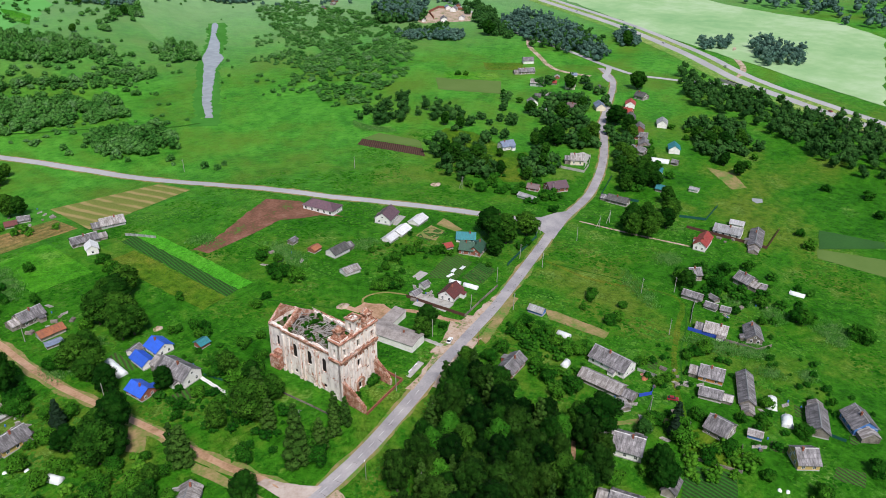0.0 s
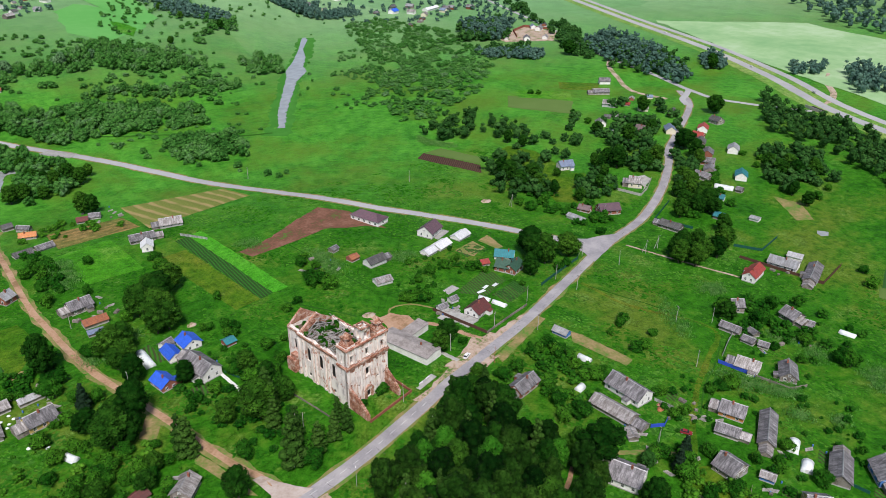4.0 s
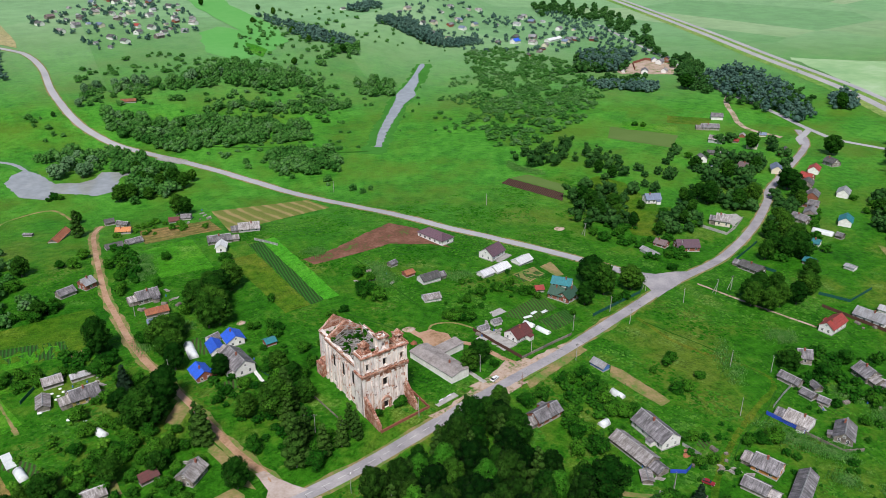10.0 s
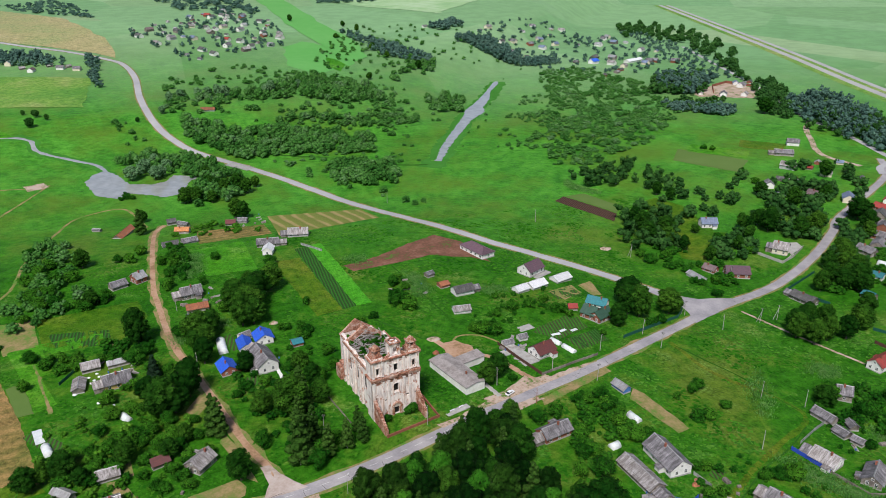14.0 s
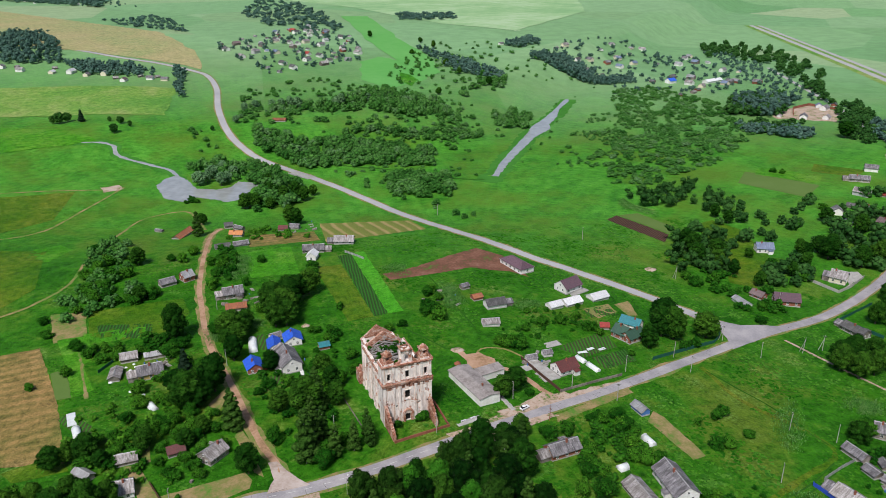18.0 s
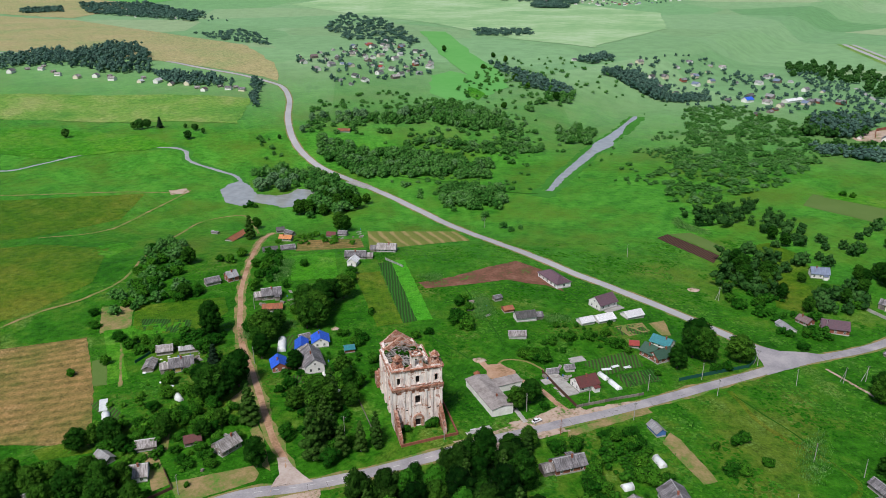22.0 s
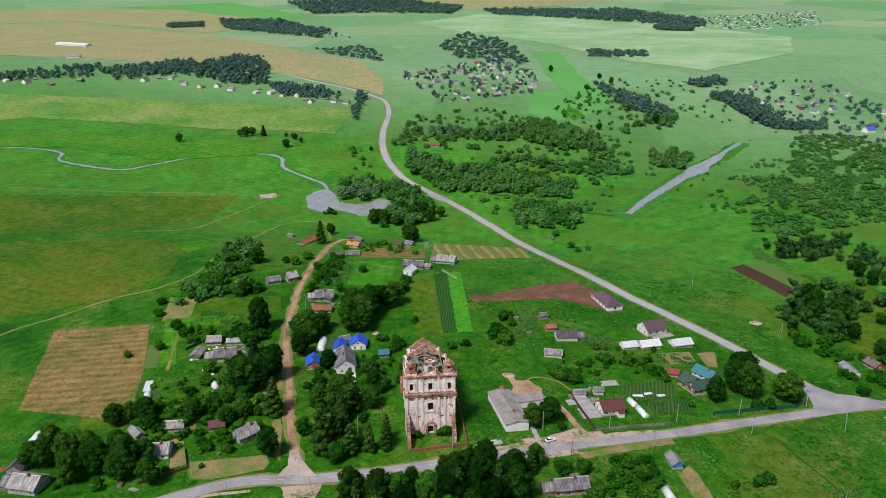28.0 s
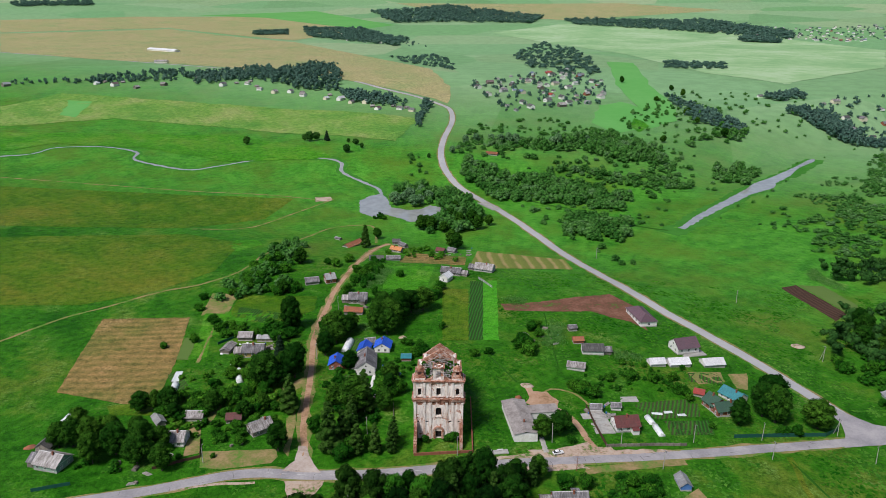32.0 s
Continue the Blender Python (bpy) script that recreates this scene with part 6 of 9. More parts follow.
def low_wall(name, pts, height, thick, mat, label, category, step=3.0):
    ob = empty(name, Matrix.Translation((pts[0][0], pts[0][1], land(*pts[0]))), label, category)
    x0, y0, z0 = pts[0][0], pts[0][1], land(*pts[0])
    for (ax, ay), (bx, by) in zip(pts, pts[1:]):
        d = math.hypot(bx - ax, by - ay)
        n = max(1, int(d / step))
        yaw = math.degrees(math.atan2(by - ay, bx - ax))
        ln = d / n
        for i in range(n):
            u = (i + 0.5) / n
            x, y = ax + (bx - ax) * u, ay + (by - ay) * u
            panel = shared((name, round(ln, 2), mat, height), lambda: box_mesh("panel", (-ln / 2 + 0.02, ln / 2 - 0.02, -thick / 2, thick / 2, -0.3, height), mat))
            post = shared((name, "post", mat, height), lambda: box_mesh("post", (-0.09, 0.09, -thick / 2 - 0.05, thick / 2 + 0.05, -0.4, height + 0.12), mat))
            part("panel", panel, ob, "", pose(x - x0, y - y0, land(x, y) - z0, 0, 0, yaw))
            px, py = ax + (bx - ax) * i / n, ay + (by - ay) * i / n
            part("post", post, ob, "", pose(px - x0, py - y0, land(px, py) - z0, 0, 0, yaw))
    return ob


def church_xy(x, y):
    v = CHURCH @ Vector((x, y, 0))
    return (v.x, v.y)


low_wall("yard_wall", [church_xy(-9, -11), church_xy(13, -9), church_xy(13.2, 30)], 1.1, 0.4, "brick", "low reddish wall round the church yard", "wall")
low_wall("yard_fence", [(-22.2, 21), (-20.0, 9), (-17.5, -4.5)], 0.8, 0.15, "plank", "low rusty fence beside the church", "fence")

plant("bush", [(*church_xy(-5.0, -2.6), 3.4), (*church_xy(5.2, -2.4), 4.2), (*church_xy(3.6, -2.0), 2.8)])


# ---- houses, sheds and greenhouses ----
# east hamlet
house(77.9, -61.1, -92, 16.6, 9, 6.5, 'slate', 'white')
barn(64.2, -65.0, -87, 17.8, 7, 4.5, 'slate_pale', 'plank')
shed(58.4, -77.3, -123, 5.9, 4, 2.4, 'slate_pale', 'plank')
shed(89.6, -17.1, -81, 7.5, 4.5, 3.5, 'tin', 'blue')
house(48.6, -34.3, 9, 12.6, 7, 5, 'slate', 'brick')
house(132.3, -79.8, -75, 9.7, 8, 5, 'slate_pale', 'white')
house(141.0, -92.3, -150, 11.2, 7, 5, 'slate', 'plank')
house(98.8, -92.6, -72, 9.5, 8, 5.5, 'slate', 'orange')
barn(87.1, -97.5, -71, 8.8, 6, 4, 'slate', 'plank')
barn(99.2, -105.9, -154, 19.4, 6, 4, 'slate', 'plank')
house(69.8, -108.4, -93, 8.7, 9, 6, 'slate', 'plank')
shed(76.3, -118.4, -72, 5.3, 4, 3, 'slate_pale', 'blue')
house(39.7, -89.5, -71, 11.3, 10, 6.5, 'slate', 'white')
shed(32.7, -108.9, -169, 7.8, 5, 4, 'slate', 'plank')
barn(17.7, -101.6, -71, 10.4, 7, 4.5, 'slate', 'plank')
barn(98.5, -132.1, -157, 14.4, 7, 5, 'slate', 'plank')
house(108.8, -142.9, -138, 10.7, 9, 6.5, 'slate', 'blue')
house(75.2, -135.0, -49, 7.9, 9, 6, 'slate', 'yellow')
house(175.0, -49.8, -42, 4.6, 7, 6, 'slate', 'plank')
barn(154.4, -59.0, -83, 9.4, 5, 4, 'slate', 'plank')
shed(160.2, -66.7, -109, 5.1, 4, 3, 'slate', 'plank')
shed(152.5, -69.0, -85, 6.1, 5, 3, 'slate', 'plank')
shed(154.0, -75.1, -76, 4.9, 4, 3, 'slate', 'plank')
house(187.8, -70.5, -104, 8.9, 8, 6, 'slate', 'plank')
shed(188.4, -78.8, -80, 4.3, 5, 3.5, 'slate', 'plank')
house(213.2, -37.1, 10, 14.9, 7, 6, 'red', 'white')
greenhouse(82.5, -35.9, -83, 5.6, 3, 2)
greenhouse(65.4, -48.0, 10, 3.7, 3, 2)
greenhouse(98.5, -116.0, -159, 6.5, 4, 2.2)
greenhouse(92.1, -124.0, -158, 5.5, 4, 2.2)
greenhouse(195.9, -92.6, -83, 6.8, 3, 1.6)
# beyond the junction
house(237.9, -40.6, -78, 15.2, 9, 5, 'tin', 'white')
shed(251.3, -40.1, -75, 8.2, 5, 3.5, 'tin', 'white')
house(239.3, -55.6, -163, 21.9, 7, 4, 'slate', 'plank')
house(231.9, 24.6, -82, 13.2, 7, 4.5, 'slate_dark', 'plank')
house(269.1, 77.9, -54, 9.3, 9, 7, 'slate_pale', 'cream')
house(221.5, 62.3, -28, 13.5, 9, 6, 'plum', 'brick')
shed(197.1, 66.3, -87, 11.7, 5, 3, 'tin', 'white')
house(211.6, 72.0, -71, 8.0, 6, 4, 'brown', 'brick')
house(258.0, 128.7, -21, 10.9, 8, 6, 'bluegrey', 'white')
house(387.9, 107.6, -83, 9.6, 7, 5, 'red', 'brick')
house(359.1, 87.7, -68, 9.1, 7, 5, 'slate', 'white')
house(342.1, 71.5, -65, 12.2, 7, 5, 'slate', 'brick')
house(314.9, 57.2, -87, 11.4, 7, 5, 'slate', 'plank')
house(291.3, 29.9, -69, 6.8, 6, 4, 'teal', 'white')
shed(266.3, 14.2, -83, 6.8, 6, 4, 'teal', 'plank')
greenhouse(310.7, 38.3, -70, 11.8, 5, 2.5)
shed(313.1, 28.7, -82, 4.7, 5, 3.5, 'slate', 'plank')
shed(280.2, -0.7, -81, 6.1, 5, 2.5, 'tin', 'white')
house(365.4, 144.9, -79, 7.8, 8, 6, 'brown', 'brick')
house(377.2, 170.8, -113, 10.0, 8, 6, 'slate', 'plank')
house(432.6, 119.7, -98, 9.8, 8, 6, 'slate_dark', 'plank')
house(433.7, 240.4, -35, 15.8, 8, 5, 'slate', 'plank')
# between the roads
house(73.1, 18.2, 14, 10.4, 8, 5.5, 'maroon', 'white')
shed(62.3, 29.5, 1, 5.5, 4, 3, 'slate', 'white')
shed(70.8, 32.1, -0, 4.7, 4, 3, 'slate', 'white')
house(113.5, 42.5, -62, 7.8, 8, 6, 'green', 'brick')
house(116.9, 39.0, 20, 10.9, 7, 5.5, 'green', 'brick')
house(123.4, 51.8, -52, 10.5, 7, 5, 'teal', 'white')
shed(109.2, 52.1, -20, 4.9, 5, 3, 'red', 'plank')
house(110.6, 97.2, 22, 12.5, 9.5, 7, 'plum', 'white')
garage(94.4, 78.2, 13, 8.1, 6, 3.3, 'tin_white', 'white')
garage(104.9, 80.7, 14, 10.7, 7, 3.5, 'tin_white', 'white')
garage(121.7, 84.5, 14, 10.9, 7, 3.5, 'tin_white', 'white')
hip_house(94.3, 131.0, -74, 20.5, 10.0, 2.9, 5.6, "plum", "white", "new bungalow with white walls and a plum-coloured hipped metal roof")
barn(64.8, 84.7, 4, 10.9, 7, 4.5, 'slate_dark', 'white')
shed(58.4, 94.6, 10, 5.8, 5, 3, 'rust', 'brick')
shed(56.1, 66.1, -8, 8.8, 6, 3.3, 'slate_pale', 'white')
shed(56.2, 108.8, 16, 4.9, 4, 3, 'slate', 'plank')
greenhouse(84.0, 25.0, -73, 5.4, 2.6, 1.6)
greenhouse(86.4, 17.6, -76, 7.0, 2.6, 1.6)
# west of the church
house(-40.5, 53.3, -80, 15.5, 9, 7, 'slate', 'white')
house(-36.7, 74.0, -87, 8.9, 8, 5, 'blue', 'white')
barn(-45.3, 70.9, -89, 9.8, 6, 4, 'blue', 'white')
shed(-44.1, 78.9, 21, 5.7, 5, 3.4, 'slate', 'white')
house(-55.0, 54.8, -81, 9.4, 7, 4.5, 'blue', 'brick')
shed(-23.7, 64.5, 6, 5.2, 5, 3, 'teal', 'rust')
greenhouse(-54.5, 74.9, 90, 11.7, 4, 2.4)
house(-62.0, 132.3, 7, 10.7, 8, 5.5, 'slate', 'plank')
barn(-60.7, 115.8, 1, 10.5, 6, 3.5, 'rust', 'plank')
shed(-63.2, 107.4, -6, 6.8, 4, 2.2, 'bluegrey', 'plank')
house(-85.5, 159.4, 30, 6.6, 7, 5.5, 'tin', 'brick')
shed(-95.5, 155.7, 23, 8.6, 6, 4, 'slate', 'plank')
house(-97.3, 61.3, 10, 10.8, 8, 5.5, 'slate', 'yellow')
shed(-107.3, 77.9, 5, 7.7, 6, 4, 'slate_pale', 'plank')
barn(-95.2, 76.8, 6, 11.8, 4, 3, 'tin', 'plank')
shed(-111.4, 64.4, 87, 9.4, 5, 3, 'slate_pale', 'plank')
greenhouse(-120.8, 25.6, 105, 6.2, 3.2, 2.0)
greenhouse(-94.8, 35.2, 115, 5.0, 3.0, 2.0)
greenhouse(-153.2, -2.5, 90, 5.3, 4, 2.4)
shed(-84.5, 2.8, 14, 6.6, 5, 3.5, 'maroon', 'plank')
house(-71.6, -3.2, 44, 9.3, 7, 5, 'slate_pale', 'plank')
shed(-101.0, 2.9, 6, 7.8, 6, 3.5, 'slate_pale', 'plank')
house(-100.7, -14.6, 6, 8.1, 8, 5, 'slate_pale', 'white')
house(-131.9, -21.8, 38, 4.6, 7, 5, 'slate', 'plank')
house(-140.0, -33.1, -10, 11.0, 9, 5.5, 'slate_pale', 'green_wall')
shed(-149.8, -22.5, 89, 6.3, 6, 4, 'slate_dark', 'plank')
shed(-114.4, -1.9, -47, 8.2, 4, 3, 'tin', 'plank')
# north end of the lane
house(-58.0, 235.7, -21, 9.2, 5, 4, 'orange', 'plank')
shed(-63.0, 262.6, 6, 6.1, 5, 4, 'slate_dark', 'plank')
shed(-56.3, 253.0, -45, 8.3, 4, 3.5, 'slate', 'plank')
shed(-66.8, 208.4, 7, 9.7, 6, 3, 'slate_dark', 'plank')
shed(-56.0, 210.8, 9, 9.6, 6, 3, 'slate', 'plank')
shed(-91.8, 249.8, 63, 19.2, 6, 3.5, 'rust', 'plank')
shed(-28.0, 242.0, -15, 6.6, 5, 3.5, 'maroon', 'plank')
shed(-20.3, 244.5, -24, 6.9, 5, 3.5, 'slate', 'plank')
house(-14.5, 183.7, -10, 13.2, 7, 4.5, 'slate', 'plank')
house(-16.5, 171.2, -110, 7.8, 6, 5, 'tin_white', 'white')
house(5.5, 194.9, -15, 12.5, 8, 5, 'slate_pale', 'grey')
shed(-107.7, 267.5, -31, 6.1, 3, 2, 'slate', 'plank')
shed(-7.7, 535.2, -16, 13.8, 7, 3, 'rust', 'brick')

# ---- fields ----
field([(-197, 100), (-148, 102), (-132, 51), (-122, 8), (-145, 13), (-173, 20)], 'straw')
field([(-2, 171), (6, 172), (11, 90), (4, 89)], 'crop_rows')
field([(6, 173), (14, 175), (19, 91), (11, 90)], 'bright_green')
field([(-17, 157), (-2, 158), (4, 89), (-9, 87)], 'meadow_olive')
field([(18, 138), (39, 143), (56, 152), (81, 164), (92, 149), (96, 116), (88, 126), (78, 129), (68, 135), (49, 131), (21, 129)], 'red_earth')
field([(190.9, 209), (203, 216.5), (216.5, 170), (205.8, 157.5)], 'ploughed')
field([(204, 216.5), (220.1, 217), (228.5, 184.5), (217.5, 171)], 'olive_crop')
field([(247, 185), (262, 189), (268, 167), (256, 121), (239, 101), (211, 95), (233, 130), (241, 174)], 'meadow_olive')
field([(226, 127), (238, 129), (262, 115), (255, 104), (232, 100), (218, 82), (208, 92)], 'meadow_olive')
field([(216, 241), (232.6, 217.7), (237.7, 221.6), (222, 243.5)], 'hay_green')
field([(-3, 253), (58, 241), (62, 212), (-5, 199)], 'mown')
field([(-50, 234), (-9, 232), (-8, 206), (-51, 204)], 'straw')
field([(90, 26), (106, 30), (109, 20), (91, 16)], 'beds')
field([(81, 39), (103, 47), (103, 37), (83, 31)], 'beds')
field([(-150, 138), (-133, 135), (-129, 108), (-143, 105)], 'dry_earth')
field([(-132, 134), (-87, 136), (-83, 117), (-95, 98), (-117, 98), (-128, 108)], 'meadow_olive')
field([(-133, 79), (-127, 81), (-119, 56), (-127, 53)], 'meadow_light')
field([(-142, 108), (-128, 107), (-123, 81), (-133, 79)], 'meadow_light')
field([(-139, 76), (-133, 78), (-127, 53), (-133, 53)], 'olive_crop')
field([(-126, 117), (-100, 110), (-99, 97), (-121, 99)], 'crop_rows')
field([(-181, 234), (-166, 218), (-156, 240), (-166, 256), (-180, 252)], 'meadow_light')
field([(-53, 84), (-49, 85), (-47.6, 70), (-51.2, 69.6)], 'beds')
field([(-57, 193), (-27, 199), (-26, 152), (-52, 152)], 'meadow_light')
field([(95, -18), (97, -23), (99, -48), (93, -49), (89, -24)], 'dry_earth')
field([(94, -4), (93, -1), (56, -12), (55, -17)], 'dry_earth')
field([(108, 73), (124, 77), (124, 67), (111, 62)], 'dry_earth')
field([(127, 76), (137, 79), (133, 62), (128, 63)], 'dry_earth')
field([(254, -83), (266, -114), (246, -119), (243, -87)], 'olive_crop')
field([(278, -76), (287, -108), (280, -110), (254, -84)], 'crop_dark')
field([(323, 11), (326, -6), (308, -23), (299, -17)], 'dry_earth')
field([(81, -144), (85, -152), (77, -154), (74, -145)], 'beds')
field([(79, -123), (80, -127), (75, -129), (73, -125)], 'beds')
field([(92, -69), (94, -73), (88, -75), (87, -72)], 'beds')
field([(105, -122), (106, -125), (99, -127), (98, -125)], 'beds')
field([(101, -142), (101, -146), (98, -146), (97, -144)], 'beds')
field([(47, -107), (54, -121), (44, -126), (32, -113)], 'crop_rows')
field([(51, -105), (63, -101), (69, -104), (67, -118), (56, -122), (53, -116)], 'meadow_olive')
field([(108, 72), (122, 76), (123, 65), (108, 63)], 'beds')
field([(92, 26), (109, 31), (109, 20), (93, 16)], 'crop_rows')
field([(78, 37), (107, 44), (106, 33), (87, 27)], 'beds')
field([(-130, 38), (-126, 41), (-116, 29), (-115, 22), (-120, 23)], 'beds')
field([(-102, 101), (-92, 98), (-92, 93), (-101, 95)], 'dry_earth')
field([(-131, 109), (-103, 109), (-102, 98), (-123, 98)], 'meadow_light')
field([(-74, 31), (-66, 43), (-64, 35), (-70, 26)], 'dry_earth')
field([(-62, 13), (-59, 3), (-55, -19), (-58, -16), (-64, 7)], 'dry_earth')
field([(-49, 46), (-42, 45), (-42, 39), (-49, 39)], 'beds')
field([(-98, 20), (-95, 21), (-93, -0), (-96, -1)], 'dry_earth')
field([(-89, -20), (-61, -15), (-59, -20), (-60, -24), (-77, -30), (-85, -30)], 'dry_earth')
field([(-102, -0), (-97, -1), (-89, -21), (-94, -24)], 'dry_earth')
field([(-143, 9), (-125, 14), (-120, 3), (-138, 2)], 'meadow_olive')
far_field([(159, 862), (210, 778), (190, 706), (136, 662), (109, 718), (126, 828)], 'green_deep')
far_field([(-1634, 2038), (-1236, 2376), (-658, 1953), (-163, 1210), (-91, 930), (-84, 822), (-138, 886), (-249, 999), (-418, 1104), (-581, 1189), (-926, 1320), (-1228, 1467)], 'straw_pale')
far_field([(-1964, 2506), (-1606, 2850), (-1113, 3033), (-588, 2551), (-681, 2026), (-1257, 2421), (-1660, 2075)], 'straw_pale')
far_field([(-112, 2482), (158, 2931), (658, 2694), (829, 2284), (450, 1047), (349, 1205), (247, 1672)], 'pale_green')
far_field([(-1400, 2994), (-986, 3386), (-499, 2757), (-588, 2551), (-1095, 2978)], 'green_deep')
far_field([(-704, 3934), (494, 4044), (924, 3623), (164, 3099), (-345, 3400)], 'straw_pale')
far_field([(436, 1046), (734, 1381), (947, 1892), (816, 2327)], 'pale_green')
far_field([(190, 1422), (167, 1013), (175, 845), (190, 713), (215, 739), (230, 850), (222, 1020), (241, 1402)], 'green_deep')
far_field([(167, 751), (179, 702), (164, 668), (152, 708)], 'meadow_light')
far_field([(786, 432), (689, 249), (625, 119), (558, -39), (700, -3), (792, 122), (937, 293)], 'pale_green')
far_field([(937, 293), (792, 122), (700, -3), (840, 33), (901, 106), (916, 242)], 'pale_green')
far_field([(-739, 776), (-707, 882), (-484, 842), (-270, 794), (-114, 721), (-120, 587), (-341, 676), (-533, 719), (-651, 651)], 'hay_green')
far_field([(-628, 619), (-327, 637), (-202, 550), (-173, 509), (-289, 506), (-409, 555), (-518, 564), (-559, 522)], 'meadow_light')
field([(-469, 394), (-280, 386), (-178, 386), (-182, 320), (-233, 284), (-376, 265)], 'meadow_olive')
field([(-354, 235), (-225, 266), (-172, 244), (-164, 175), (-186, 141), (-222, 119), (-268, 115)], 'meadow_olive')
far_field([(-668, 833), (-625, 829), (-588, 721), (-617, 729)], 'green_deep')

# ---- trees and bushes ----
plant('broad', [(-37, 13, 17.5), (-54, 6, 15.0), (-71, 41, 17.5), (-82, 32, 15.0), (-88, 91, 16.2), (-44, 108, 15.0), (-35, 109, 15.0), (-24, 124, 13.8), (-43, 91, 15.0), (-59, 86, 11.2), (-66, 68, 12.5), (-60, -23, 13.8), (-77, 32, 11.2), (-62, 21, 10.0), (-63, 64, 11.2)])
plant('birch', [(-40, -16, 20.0), (-64, 12, 16.2), (-23, -14, 12.5), (-17, -13, 11.2), (-41, 12, 17.5), (-39, -21, 15.0)])
plant('conifer', [(-83, 58, 11.2)])
plant('bush', [(-34, -19, 7), (-50, -1, 7), (-25, 33, 8), (-22, 30, 8), (-29, 33, 7), (-68, 2, 4), (-100, 16, 6), (-97, 21, 5), (-103, 11, 5), (-106, 6, 5), (-119, 80, 5), (-113, 84, 5), (-103, 82, 5), (-96, 80, 4), (-90, 83, 5), (-123, 90, 4), (-54, 33, 4), (-47, 54, 5), (-50, 36, 5), (-90, -3, 4), (-86, -10, 4), (-78, -9, 5), (-75, -1, 4), (-81, 11, 4), (-85, 12, 4), (-87, 27, 4), (-81, 25, 4), (-71, 23, 4)])
plant('bush', [(-67, 13, 4), (-16, 74, 4), (-19, 69, 4), (-25, 80, 4), (6, -2, 4), (-14, 41, 4), (-11, 102, 4), (-114, 194, 8), (-131, 146, 7), (-135, 157, 7), (-137, 135, 5), (-119, 140, 5), (-107, 143, 6), (-95, 191, 5), (-55, 144, 5), (-72, 145, 6), (31, 90, 6), (35, 85, 5), (-128, 171, 7), (-134, 189, 7)])
plant('broad', [(-140, -21, 11.2), (-110, -24, 15.0), (-102, -50, 18.8), (-60, -16, 12.5), (-80, 10, 11.2), (-95, 7, 10.0), (-115, 9, 10.0)])
plant('bush', [(-136, -8, 7), (-115, -53, 10), (-54, -31, 7), (-147, 112, 5), (-151, 128, 5), (-106, 17, 5), (-104, 28, 5), (-93, 18, 6), (-113, 17, 5), (-89, 16, 5), (-90, 37, 4), (-89, 54, 6), (-83, 58, 7), (-113, 89, 4), (-145, 65, 4), (-126, 155, 8), (-125, 172, 8), (-125, 147, 7), (-101, 144, 6), (-114, 141, 5), (-76, -13, 4), (-83, -23, 2), (-84, -12, 4), (-66, 88, 9), (-84, 65, 6)])
plant('broad', [(39.5, 4.5, 10.5), (46.5, 8, 10.5), (133, 40, 16.8), (139, 49, 15.7), (121, 31, 10.1), (154, 35, 13.4), (38, -21, 8.5), (30, -25, 9.0)])
plant('bush', [(51, 3, 4), (138, 27, 5), (143, 27, 5), (55, -25, 6), (60, 41, 5), (55, 44, 5), (99, 63, 5), (103, 50, 5), (82, 62, 4), (91, 61, 4), (32, 86, 6), (28, 84, 5), (78, 74, 3), (109, 25, 3), (70, 56, 4), (106, 75, 3), (79, -20, 5), (71, -21, 5), (75, -27, 4), (7, 75, 2)])
plant('broad', [(201, 0, 12.3), (200, -12, 12.3), (209, -11, 12.3), (219, -13, 12.3), (236, -7, 12.3), (212, 4, 11.2), (260, 34, 13.4), (269, 30, 13.4), (279, 34, 13.4), (22, -22, 13.4)])
plant('bush', [(121, -26, 5), (122, -41, 4), (110, -45, 5), (71, -20, 4), (78, -26, 5), (75, -37, 5), (75, -47, 6), (56, -41, 6), (54, -47, 6), (53, -59, 7), (47, -25, 6), (55, -25, 4), (57, -49, 5), (174, -47, 6), (170, -49, 6), (175, -63, 7), (115, -83, 6), (109, -81, 5), (88, -69, 4), (85, -81, 4), (108, -29, 3), (53, 46, 5), (59, 45, 5), (81, 61, 4), (91, 62, 4), (99, 64, 4), (71, 58, 4), (103, 53, 3)])
plant('bush', [(75, -28, 4), (79, -31, 4), (81, -46, 4), (78, -52, 4)])
plant('bush', [(117, -27, 5), (106, -44, 5), (77, -25, 5), (68, -20, 5), (72, -45, 6), (52, -49, 6), (56, -42, 5), (58, -37, 5), (46, -57, 6), (54, -58, 6), (59, -98, 8), (56, -101, 7), (54, -89, 6), (58, -90, 6), (71, -100, 5), (53, -112, 6), (62, -115, 6), (59, -130, 4), (90, -130, 5), (172, -85, 6), (170, -101, 8), (170, -105, 8), (175, -125, 8), (174, -129, 7), (169, -63, 8), (190, -59, 7), (169, -46, 7), (204, -65, 6)])
plant('bush', [(111, -82, 4), (106, -79, 4), (81, -112, 4), (83, -119, 4), (61, -145, 6), (87, -155, 7), (116, -132, 3), (18, -87, 6), (24, -88, 5), (23, -94, 5), (156, -91, 4), (85, -68, 4), (156, -79, 4)])
plant('broad', [(40, -78, 16.8), (35, -103, 12.3), (32, -107, 11.2), (162, -52, 9.0), (56, -100, 10.1)])
